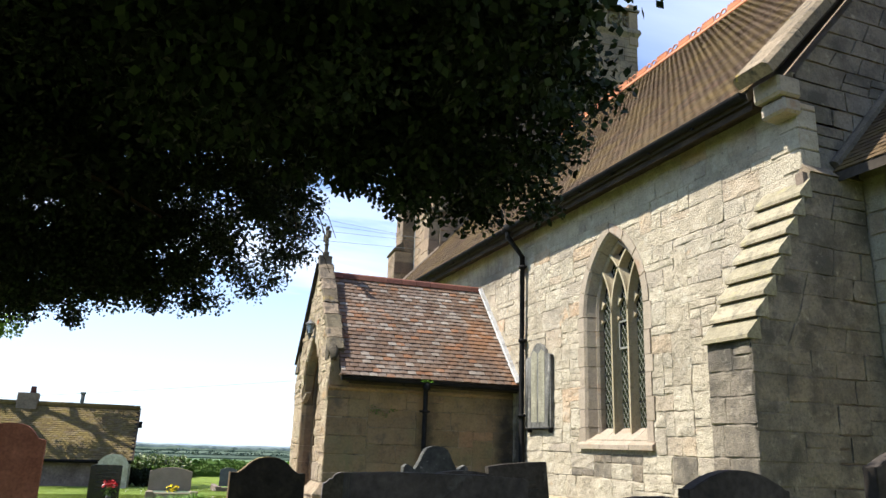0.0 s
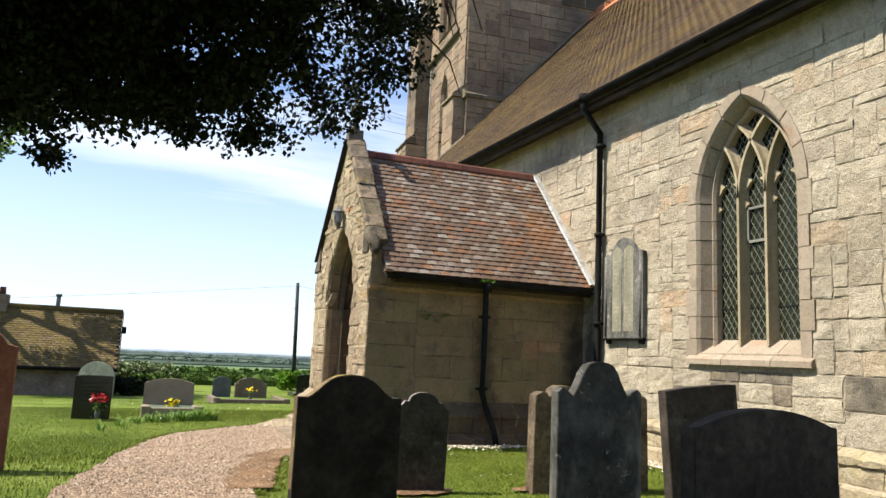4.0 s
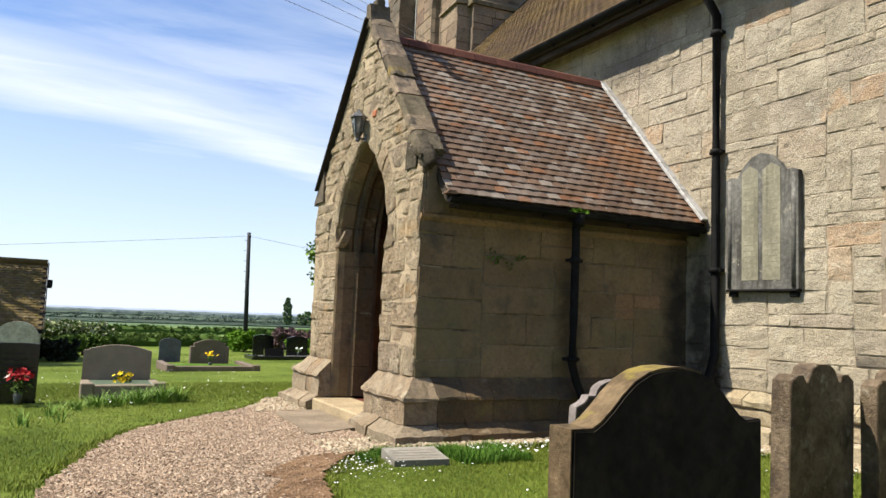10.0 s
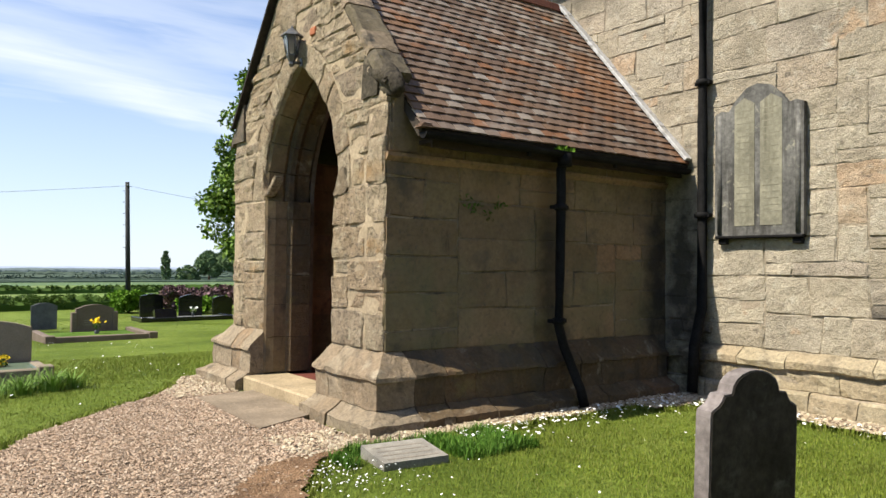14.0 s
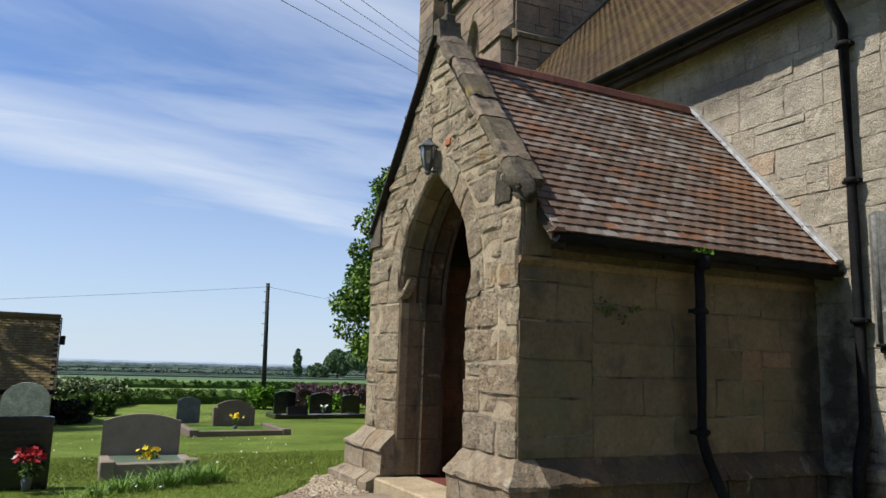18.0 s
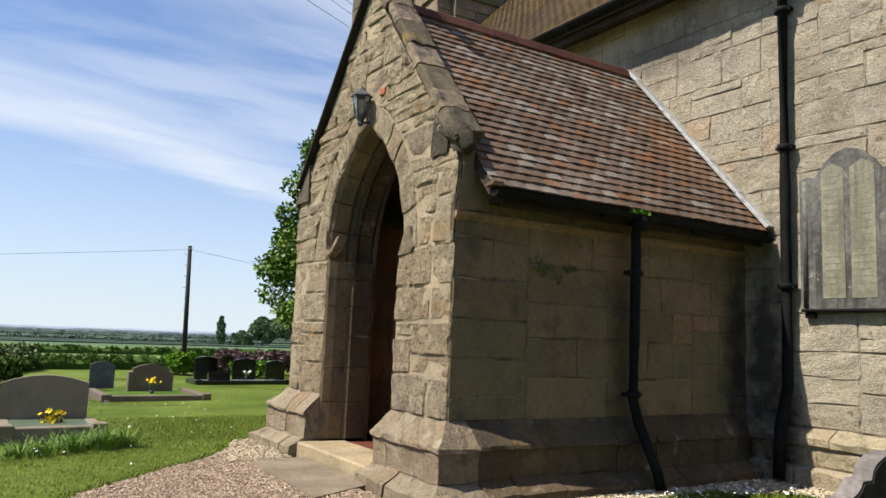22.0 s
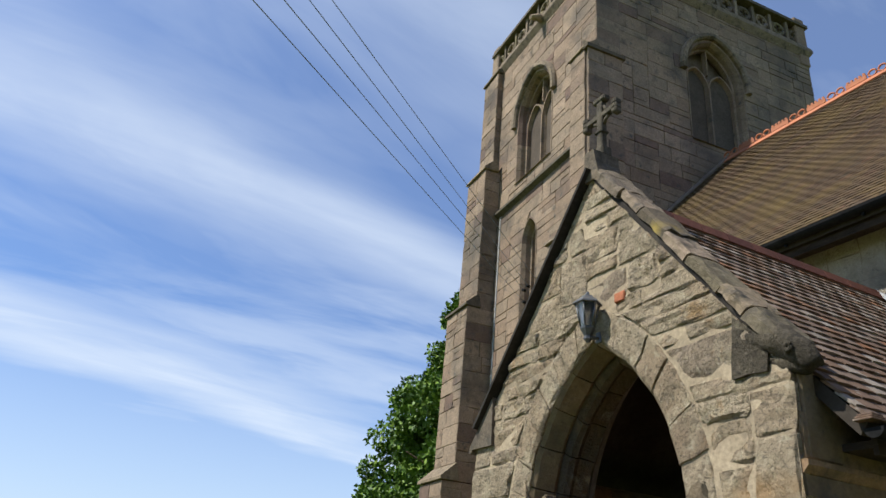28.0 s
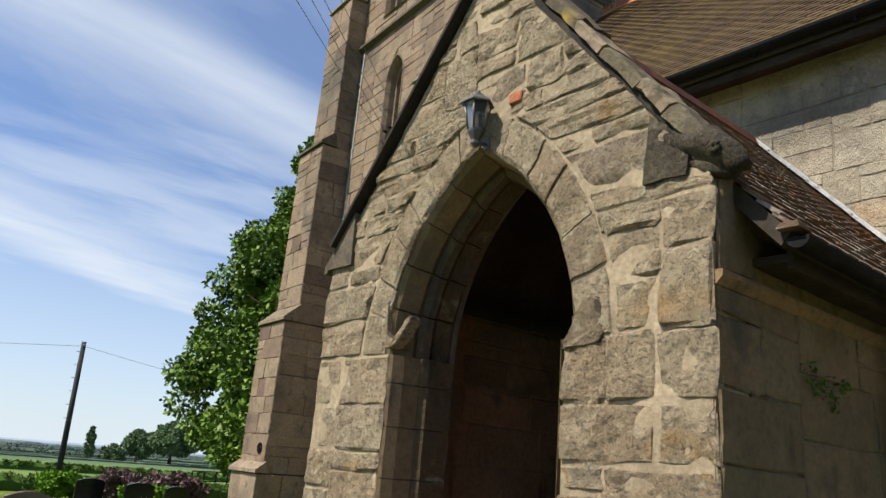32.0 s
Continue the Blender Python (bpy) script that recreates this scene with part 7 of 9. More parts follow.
    for y, z in ((-0.20, 0.445), (0.20, 0.445), (0, 0.63)):
        # each arm ends in three worn lobes
        for dy, dz in ((0, 0), (0.05, 0), (-0.05, 0)) if z > 0.5 else ((0, 0), (0, 0.05), (0, -0.05)):
            box(bm, -0.040, 0.040, y + dy - 0.032, y + dy + 0.032, z + dz - 0.032, z + dz + 0.032, bevel=0.014)
    for sy in (-1, 1):
        for sz in (-1, 1):
            tube([(0, sy * 0.035, 0.445 + sz * 0.10), (0, sy * 0.055, 0.445 + sz * 0.055), (0, sy * 0.10, 0.445 + sz * 0.035)], 0.018, 6, bm)
    part("cross_shaft", bm, dark_cross, cx)


square = set(bpy.data.objects)
build_porch()
gutter("gutter_porch", "black iron gutter under the porch eaves", (PX + 0.16, PEAVE[0] - 0.03, PEAVE[1] - 0.03), (NX - 0.05, PEAVE[0] - 0.03, PEAVE[1] - 0.05), 0.055)
DX = 4.83
downpipe("black iron downpipe on the porch's side wall", [(DX, PEAVE[0] - 0.02, 2.42), (DX, PEAVE[0] + 0.02, 2.3), (DX, PYE - 0.27, 2.14), (DX, PYE - 0.26, 1.3), (DX, PYE - 0.25, 0.80), (DX + 0.05, PYE - 0.27, 0.60),
          (DX + 0.12, PYE - 0.31, 0.40), (DX + 0.17, PYE - 0.37, 0.2), (DX + 0.18, PYE - 0.42, 0.03)], 0.046, [(DX, PYE - 0.265, 1.95, "y"), (DX, PYE - 0.25, 0.85, "y")], (DX, PEAVE[0] - 0.03, 2.46))
moss = leaf_cloud("moss_tuft", [(DX, PEAVE[0] - 0.03, 2.50), (DX + 0.09, PEAVE[0] - 0.03, 2.49), (DX - 0.08, PEAVE[0] - 0.03, 2.49)], [0.05, 0.035, 0.03], 70, 0.03, lime_leaf, 3, (1.3, 0.8, 0.6))
tagged(moss, "bright green moss tuft growing in the porch gutter", "moss")
ivy = leaf_cloud("wall_plant", [(3.85 + 0.05 * i + 0.02 * (i % 3), PYE - 0.02, 1.98 - 0.025 * (i % 7)) for i in range(10)], [0.06] * 10, 9, 0.04, hedge_leaf, 4, (1, 0.15, 0.8))
tagged(ivy, "small dark weeds growing from the porch's side wall", "plant", "", "stuff")
# the porch does not stand quite square to the nave: its length runs a little askew
for o in list(bpy.data.objects):
    if o in square or o.type != "MESH":
        continue
    m, up_ = o.matrix_basis.copy(), o.parent
    while up_:
        m, up_ = up_.matrix_basis @ m, up_.parent
    back_ = m.inverted()
    for v in o.data.vertices:
        w = m @ v.co
        w.y -= 0.043 * max(0.0, w.x - PX)
        v.co = back_ @ w


def build_lantern():
    la = thing("wall_lantern", "grey metal six-sided wall lantern with frosted panes over the doorway", "lantern", (PX - 0.115, 15.11, 3.50))

    def hexr(z, r):
        return [(r * math.cos(math.pi / 6 + i * math.pi / 3), r * math.sin(math.pi / 6 + i * math.pi / 3), z) for i in range(6)]

    def loft(rings):
        bm = bmesh.new()
        vs = [[bm.verts.new(p) for p in ring] for ring in rings]
        for a, b in zip(vs, vs[1:]):
            for i in range(6):
                bm.faces.new((a[i], a[(i + 1) % 6], b[(i + 1) % 6], b[i]))
        bm.faces.new(list(reversed(vs[0])))
        bm.faces.new(vs[-1])
        return bm

    part("foot", loft([hexr(-0.11, 0.012), hexr(-0.085, 0.034), hexr(-0.06, 0.028), hexr(-0.005, 0.058), hexr(0.012, 0.06)]), lantern_metal, la)
    part("roof", loft([hexr(0.20, 0.118), hexr(0.212, 0.114), hexr(0.262, 0.05), hexr(0.272, 0.046), hexr(0.282, 0.02), hexr(0.31, 0.011)]), lantern_metal, la)
    lo, hi = hexr(0.012, 0.054), hexr(0.20, 0.092)
    for i in range(6):
        part("glazing_bar", tube([lo[i], hi[i]], 0.0075, 6), lantern_metal, la)
        j = (i + 1) % 6
        bm = bmesh.new()
        vs = [bm.verts.new(Vector(p) * 0.985 + Vector((0, 0, 0.003))) for p in (lo[i], lo[j], hi[j], hi[i])]
        bm.faces.new(vs)
        bmesh.ops.solidify(bm, geom=bm.faces[:], thickness=0.003)
        part("pane", bm, frost_glass, la)
    part("bracket", tube([(0.125, 0, -0.05), (0.06, 0, -0.06), (0.0, 0, -0.06)], 0.014, 6), lantern_metal, la)
    part("back_plate", boxed(0.10, 0.122, -0.03, 0.03, -0.09, 0.0, bevel=0.006), lantern_metal, la)


build_lantern()


def build_tablet():
    tb = thing("wall_tablet", "grey slate memorial tablet with two lichened panels on the nave wall", "tablet", (NX, 12.2, 1.72))
    def shape(k=0.0):
        w = 0.475 - k
        return [(-w, k), (w, k), (w, 1.30 - k), (0.40 - k * 0.5, 1.33 - k), (0.32, 1.31 - k), (0.24, 1.42 - k), (0.12, 1.53 - k), (0, 1.56 - k), (-0.12, 1.53 - k), (-0.24, 1.42 - k), (-0.32, 1.31 - k), (-0.40 + k * 0.5, 1.33 - k), (-w, 1.30 - k)]
    part("slab", prism(shape(), lambda u, v, d: (d, u, v), -0.075, 0.0), tablet_lichen, tb)
    for a, b in ((-0.26, -0.03), (0.03, 0.25)):
        top = 1.36
        part("panel", prism([(a, 0.10), (b, 0.10), (b, top), ((a + b) / 2, top + 0.07), (a, top)], lambda u, v, d: (d, u, v), -0.079, -0.06), tablet_panel, tb, "pale mossy inscribed panel")
        for i in range(17):
            z = top - 0.07 - i * 0.066
            w = rng.uniform(0.8, 1.0) * (b - a) * 0.42
            part("inscription_bar", boxed(-0.0803, -0.078, (a + b) / 2 - w, (a + b) / 2 + w, z, z + 0.010), mark_tablet, tb)
    for s in (-0.42, 0.42):
        part("pilaster", tube([(-0.066, s, 0.02), (-0.066, s, 1.28)], 0.030, 8), tablet_lichen, tb)
    part("foot_ledge", boxed(-0.095, 0.0, -0.47, 0.47, -0.03, -0.002, bevel=0.008), iron_black, tb)
    for y in (-0.40, 0.40):
        part("foot_bracket", boxed(-0.06, 0.0, y - 0.05, y + 0.05, -0.09, -0.031, bevel=0.01), iron_black, tb)


build_tablet()

# ---- ground ----
def build_ground():
    xs = [-4500, -2500, -1200, -600, -300, -150, -80, -45, -25] + [-16 + i * 1.0 for i in range(45)] + [32, 40, 55, 80, 130, 220, 400, 800, 1600, 3000, 4500]
    ys = [-3000, -1000, -300, -100, -40, -20] + [-10 + i * 1.0 for i in range(61)] + [54, 58, 63, 70, 80, 95, 120, 160, 220, 300, 420, 560, 720, 900, 1150, 1500, 2000, 2700, 3600, 4500, 5900]
    bm = bmesh.new()
    grid = []
    for y in ys:
        row = []
        for x in xs:
            near = -16 <= x <= 28 and -10 <= y <= 50
            n = noise.noise((x * 0.35, y * 0.35, 0)) * 0.03 if near else 0.0
            far = noise.noise((x * 0.0021, y * 0.0021, 3.0)) * 2.5 * min(1, max(0, (y - 400) / 900.0))
            row.append(bm.verts.new((x, y, ground_z(x, y) - 0.02 + min(0.0, n) + far)))
        grid.append(row)
    for a, b in zip(grid, grid[1:]):
        for i in range(len(xs) - 1):
            f = bm.faces.new((a[i], a[i + 1], b[i + 1], b[i]))
            f.smooth = True
            f.material_index = 0 if a[i].co.y < 44.5 else 1 if a[i].co.y < 155 else 2
    m = surf("lawn_and_fields", [(0.0, (0.085, 0.128, 0.016)), (0.5, (0.118, 0.165, 0.023)), (1.0, (0.15, 0.19, 0.04))], 0.95, "", (22, 0.4), (0.6, 0.22),
             [(2.5, (0.075, 0.13, 0.02), 0.58, 0.75)], (60, 0.9, 0.03), (9, 0.3, 0.05))
    near = surf("green_pasture", [(0.0, (0.085, 0.135, 0.032)), (0.5, (0.105, 0.158, 0.038)), (1.0, (0.13, 0.178, 0.048))], 0.97, "", (1.5, 0.2), (0.08, 0.15), [(0.02, (0.14, 0.165, 0.06), 0.52, 0.62, None, 0.7)], None)
    fields = surf("patchwork_of_fields", [(0.0, (0.070, 0.108, 0.045)), (0.5, (0.088, 0.128, 0.052)), (1.0, (0.105, 0.142, 0.062))], 0.97, "", (0.35, 0.15), (0.03, 0.12),
                  [(0.006, (0.085, 0.135, 0.062), 0.48, 0.50, (0.6, 1.4, 0)), (0.009, (0.14, 0.145, 0.07), 0.59, 0.605, (0.5, 1.3, 0)), (0.007, (0.075, 0.11, 0.078), 0.60, 0.62, (1.3, 0.8, 0))], None)
    ob = fixed("ground", bm, m, "mown churchyard lawn running out into green fields", "ground")
    ob.data.materials.append(near)
    ob.data.materials.append(fields)
    return ob


build_ground()
LEFT_EDGE = [(-2.3, -4), (-1.7, 2), (-1.25, 7), (-0.72, 10.4), (-0.30, 12.2), (0.15, 13.9), (0.58, 14.76), (1.15, 15.35), (1.75, 15.85), (2.2, 16.4), (2.5, 17.1)]
RIGHT_EDGE = [(0.2, -4), (0.45, 2), (0.7, 7), (0.85, 9.2), (1.05, 10.6), (1.3, 11.6), (1.55, 12.35), (1.95, 12.85), (2.45, 13.05), (2.62, 13.3), (2.66, 17.1)]


def edge_x(edge, y):
    for (x0, y0), (x1, y1) in zip(edge, edge[1:]):
        if y0 <= y <= y1:
            return x0 + (x1 - x0) * (y - y0) / (y1 - y0)
    return edge[0][0] if y < edge[0][1] else edge[-1][0]


def on_path(x, y):
    wob = 0.06 * noise.noise((x * 2.2, y * 2.2, 1)) + 0.035 * noise.noise((x * 7, y * 7, 2))
    return -4 < y < 17.1 and edge_x(LEFT_EDGE, y) + wob < x < edge_x(RIGHT_EDGE, y) + wob


def strip_edge(x):
    """Where the pale gravel round the porch and nave gives way to grass: y for a given x."""
    return 12.98 - 0.05 * (x - 2.6)


def on_strip(x, y):
    wob = 0.08 * noise.noise((x * 2.5, y * 2.5, 5))
    if 2.3 < x < 6.6 and strip_edge(x) + wob - (0.22 if x > 5.6 else 0) < y < 13.3:
        return True
    return 6.2 + wob * 0.6 < x < 6.62 and 6.4 < y < 13.0


def on_soil(x, y):
    wob = 0.10 * noise.noise((x * 2.0, y * 2.0, 9)) + 0.05 * noise.noise((x * 6, y * 6, 4))
    e = edge_x(RIGHT_EDGE, y)
    if 10.2 < y < 12.95:
        return e - 0.28 + wob < x < e + 0.16 + wob
    return False


def sheet(name, label, material, x0, x1, y0, y1, step, inside, z, category):
    """A thin sheet of ground over the cells that lie inside."""
    bm = bmesh.new()
    made = {}
    nx, ny = int((x1 - x0) / step), int((y1 - y0) / step)
    for j in range(ny):
        for i in range(nx):
            if inside(x0 + (i + 0.5) * step, y0 + (j + 0.5) * step):
                q = []
                for a, b in ((i, j), (i + 1, j), (i + 1, j + 1), (i, j + 1)):
                    if (a, b) not in made:
                        x, y = x0 + a * step, y0 + b * step
                        made[(a, b)] = bm.verts.new((x, y, z + 0.008 * noise.noise((x * 3, y * 3, 7))))
                    q.append(made[(a, b)])
                f = bm.faces.new(q)
                f.smooth = True
    return fixed(name, bm, material, label, category)


path = sheet("path", "curving path of pinkish gravel to the porch", gravel_base, -2.6, 3.0, -4, 17.2, 0.06, on_path, 0.012, "path")
strip = sheet("gravel_strip", "pale gravel strip along the foot of the walls", gravel_base, 2.2, 6.66, 6.3, 13.4, 0.05, on_strip, 0.016, "gravel")
sheet("soil_patch", "bare trodden brown soil beside the path", soil, 0.6, 2.4, 10.0, 13.1, 0.04, on_soil, 0.022, "soil")


def pebbles(name, label, material, count, inside, area, size, seed, z):
    g = np.random.default_rng(seed)
    base = np.array([(1, 0, 0), (0, 1, 0), (-1, 0, 0), (0, -1, 0), (0, 0, 1), (0.5, 0.5, 0.62), (-0.5, -0.4, 0.66)], float)
    faces = [(0, 1, 5), (5, 1, 4), (1, 2, 4), (2, 3, 6), (6, 3, 4), (2, 6, 4), (3, 0, 4), (0, 5, 4)]
    vs, fs = [], []
    n = 0
    while n < count:
        x, y = g.uniform(area[0], area[1]), g.uniform(area[2], area[3])
        if not inside(x, y):
            n += 0.2
            continue
        n += 1
        s = size * (0.55 + 0.9 * g.random() ** 2)
        k = base * s * np.array([1.0, g.uniform(0.5, 0.9), g.uniform(0.35, 0.6)])
        a = g.random() * 6.283
        c, si = math.cos(a), math.sin(a)
        tilt = g.normal(0, 0.3)
        k = np.stack([k[:, 0] * c - k[:, 1] * si, k[:, 0] * si + k[:, 1] * c, k[:, 2] + tilt * k[:, 0]], 1) + g.normal(0, 0.06 * s, (7, 3))
        k += np.array([x, y, z + 0.002])
        b = len(vs)
        vs.extend(k.tolist())
        fs.extend([tuple(i + b for i in f) for f in faces])
    me = mesh_from(name, vs, fs, material)
    return tagged(new(name, me), label, "gravel", "", "stuff")


pebbles("gravel", "loose pinkish gravel stones on the path", pebble, 56000, lambda x, y: on_path(x, y) and not (on_soil(x, y) and rng.random() < 0.8), (-1.2, 2.7, 9.0, 17.0), 0.0125, 2, 0.014)
pebbles("gravel", "pale loose gravel stones along the walls", pebble_pale, 7000, on_strip, (2.3, 6.65, 10.0, 13.35), 0.021, 3, 0.016)
pebbles("gravel", "crumbs of earth on the bare soil", soil_crumb, 3200, on_soil, (0.6, 2.4, 10.0, 13.1), 0.010, 33, 0.020)
pebbles("gravel", "crumbs of stone on the bare soil", pebble, 260, on_soil, (0.6, 2.4, 10.0, 13.1), 0.013, 4, 0.022)
pebbles("gravel", "pale gravel stones spilt round the porch plinth", pebble_pale, 1600, lambda x, y: on_path(x, y) and x > 2.0 and (y < 13.6 or y > 15.7), (1.9, 2.75, 12.7, 17.0), 0.02, 5, 0.02)


def bare_foot(x, y):
    """Earth worn bare round the feet of two headstones."""
    wob = 0.35 * noise.noise((x * 5, y * 5, 6)) + 0.25 * noise.noise((x * 14, y * 14, 2))
    return any(((x - cx) / a) ** 2 + ((y - cy) / b) ** 2 + wob < 1 for cx, cy, a, b in ((2.50, 9.90, 0.38, 0.22), (3.98, 9.78, 0.46, 0.17)))


def lawn_ok(x, y):
    if bare_foot(x, y) or on_path(x, y) or on_strip(x, y) or on_soil(x, y):
        return False
    return not (2.72 < x and 13.1 < y < 17.3) and x < 6.4 and not (2.1 < x < 2.8 and 13.9 < y < 15.6)


def blades(name, label, material, count, area, ok, height, seed, width=0.006, lean=0.5, category="grass"):
    g = np.random.default_rng(seed)
    pts = []
    while len(pts) < count:
        x, y = g.uniform(area[0], area[1]), g.uniform(area[2], area[3])
        if ok(x, y):
            pts.append((x, y, ground_z(x, y) - 0.03))
    p = np.array(pts)
    n = len(p)
    a = g.random(n) * 6.283
    h = height * (0.45 + 0.9 * g.random(n))
    d = np.stack([np.cos(a), np.sin(a), np.zeros(n)], 1)
    s = np.stack([-np.sin(a), np.cos(a), np.zeros(n)], 1)
    bend = (lean * h * g.random(n))[:, None]
    up = np.array([0, 0, 1.0])
    v = np.empty((n, 5, 3))
    w = width * (0.7 + 0.6 * g.random(n))[:, None]
    v[:, 0] = p - s * w / 2
    v[:, 1] = p + s * w / 2
    mid = p + d * bend * 0.35 + up * (h * 0.6)[:, None]
    v[:, 2] = mid + s * w * 0.42
    v[:, 3] = mid - s * w * 0.42
    v[:, 4] = p + d * bend + up * h[:, None] * 0.97
    me = bpy.data.meshes.new(name)
    me.vertices.add(n * 5)
    me.vertices.foreach_set("co", v.reshape(-1))
    idx = np.arange(n)[:, None] * 5
    loops = np.concatenate([idx + np.array([0, 1, 2, 3]), idx + np.array([3, 2, 4])], 1).reshape(-1).astype(np.int32)
    me.loops.add(len(loops))
    me.loops.foreach_set("vertex_index", loops)
    starts = (np.arange(n)[:, None] * 7 + np.array([0, 4])).reshape(-1).astype(np.int32)
    me.polygons.add(n * 2)
    me.polygons.foreach_set("loop_start", starts)
    me.materials.append(material)
    me.update(calc_edges=True)
    return tagged(new(name, me), label, category, "", "stuff")


sheet("bare_earth", "crumbly brown earth round the foot of the headstones", soil, 1.9, 4.7, 9.4, 10.3, 0.03, bare_foot, 0.010, "soil")
pebbles("gravel", "crumbs of earth and stone round the headstones", soil_crumb, 900, bare_foot, (1.9, 4.7, 9.4, 10.3), 0.010, 31, 0.010)
blades("grass", "short mown grass of the churchyard", grass_blade, 150000, (0.7, 6.4, 8.6, 13.1), lawn_ok, 0.026, 11, 0.0036)
blades("grass", "short mown grass beside the path", grass_blade, 170000, (-3.2, 8.0, 12.5, 20.0), lambda x, y: lawn_ok(x, y) if x < 3.0 else 16.95 < y, 0.026, 12, 0.0042)
blades("grass", "short mown grass of the wider churchyard", grass_blade, 70000, (-4.0, 12.0, 19.8, 36.0), lambda x, y: True, 0.020, 13, 0.008)
blades("grass", "short mown grass between the headstones", grass_blade, 16000, (0.7, 6.4, 5.0, 8.6), lawn_ok, 0.045, 14, 0.006)
blades("grass", "short mown grass along the path's far side", grass_blade, 16000, (-4.0, -0.3, 8.5, 12.6), lawn_ok, 0.045, 15, 0.006)
blades("long_grass", "longer grass fringing the path", grass_blade, 4000, (-1.0, 2.7, 12.8, 16.9), lambda x, y: lawn_ok(x, y) and on_path(x + 0.14, y - 0.05), 0.052, 16, 0.006, 0.9)
blades("long_grass", "rank grass round the small memorial tile", rank_blade, 5200, (2.15, 3.7, 12.3, 13.0), lambda x, y: lawn_ok(x, y) and not (2.28 < x < 2.98 and 12.3 < y < 12.83) and noise.noise((x * 2, y * 2, 3)) > -0.35, 0.085, 17, 0.006, 0.9)
blades("long_grass", "ragged grass along the bare soil", grass_blade, 3500, (0.9, 2.4, 10.0, 13.2), lambda x, y: lawn_ok(x, y) and (on_soil(x - 0.10, y) or on_path(x - 0.10, y)), 0.048, 19, 0.007, 0.9)
blades("long_grass", "ragged grass along the pale gravel", grass_blade, 5000, (2.3, 6.6, 6.4, 13.2), lambda x, y: lawn_ok(x, y) and (on_strip(x, y + 0.10) or on_strip(x + 0.10, y)), 0.065, 20, 0.007, 0.9)


def clump_of_leaves(seed, spots, height, material, name, label):
    """Strap-leaved clumps, such as spent daffodils."""
    g = random.Random(seed)
    for (cx, cy, n, hh) in spots:
        bm = bmesh.new()
        for i in range(n):
            a = g.random() * 6.283
            r0 = g.random() * 0.17
            h = hh * g.uniform(0.6, 1.15)
            out = h * g.uniform(0.3, 1.0)
            d, s = Vector((math.cos(a), math.sin(a), 0)), Vector((-math.sin(a), math.cos(a), 0))
            p = Vector((cx, cy, ground_z(cx, cy) - 0.03)) + d * r0
            w = 0.008
            prev = None
            for k in range(5):
                t = k / 4
                q = p + d * out * t * t + Vector((0, 0, h * (t - 0.42 * t * t * (1 if i % 3 else 0.3))))
                ww = w * (1 - t * 0.85)
                pair = (bm.verts.new(q - s * ww), bm.verts.new(q + s * ww))
                if prev:
                    bm.faces.new((prev[0], prev[1], pair[1], pair[0]))
                prev = pair
        me = bpy.data.meshes.new(name)
        bm.to_mesh(me)
        bm.free()
        me.materials.append(material)
        tagged(new(name, me), label, "plant", "leaf clumps by the path")


clump_of_leaves(5, [(0.55, 16.85, 80, 0.22), (0.82, 17.0, 110, 0.26), (1.12, 17.1, 130, 0.30), (0.32, 16.8, 70, 0.20), (0.1, 16.6, 40, 0.18), (-0.2, 16.1, 26, 0.24), (-0.45, 15.4, 16, 0.24), (-0.1, 15.6, 18, 0.22), (1.34, 17.2, 100, 0.26), (0.98, 17.3, 70, 0.24), (0.7, 17.25, 50, 0.2), (0.4, 17.1, 40, 0.18)],
                0.35, strap_leaf, "leaf_clump", "clump of long green strap leaves in the grass")


def daisies(count, seed, spot):
    g = random.Random(seed)
    bm = bmesh.new()
    n = 0
    while n < count:
        x, y, rad = spot(g)
        if not (lawn_ok(x, y) or on_strip(x, y)):
            continue
        n += 1
        z = ground_z(x, y) + g.uniform(0.02, 0.06)
        tilt = Matrix.Rotation(g.uniform(-0.6, 0.6), 3, "X") @ Matrix.Rotation(g.uniform(-0.6, 0.6), 3, "Y")
        c = bm.verts.new((x, y, z + rad * 0.3))
        ring = [bm.verts.new(Vector((x, y, z)) + tilt @ Vector((rad * (1 if k % 2 else 0.7) * math.cos(k * math.pi / 5), rad * (1 if k % 2 else 0.7) * math.sin(k * math.pi / 5), 0))) for k in range(10)]
        for k in range(10):
            bm.faces.new((c, ring[k], ring[(k + 1) % 10]))
    me = bpy.data.meshes.new("daisies")
    bm.to_mesh(me)
    bm.free()
    me.materials.append(white_petal)
    return tagged(new("daisies", me), "white daisies and fallen petals in the lawn", "daisy", "", "stuff")


daisies(140, 3, lambda g: (g.gauss(2.0, 0.22), g.gauss(12.35, 0.25), g.uniform(0.006, 0.010)))
daisies(230, 4, lambda g: (g.uniform(3.3, 6.3), 12.9 - abs(g.gauss(0, 0.16)) - (0.0 if g.random() < 0.8 else g.random() * 0.5), g.uniform(0.010, 0.018)))
daisies(60, 5, lambda g: (g.uniform(1.6, 6.3), g.uniform(9.6, 12.9), g.uniform(0.006, 0.011)))
daisies(60, 6, lambda g: (g.uniform(6.0, 6.4), g.uniform(10.5, 12.6), g.uniform(0.012, 0.022)))
daisies(70, 7, lambda g: (g.uniform(-0.5, 3.2), g.uniform(15.6, 23.0), g.uniform(0.012, 0.018)))

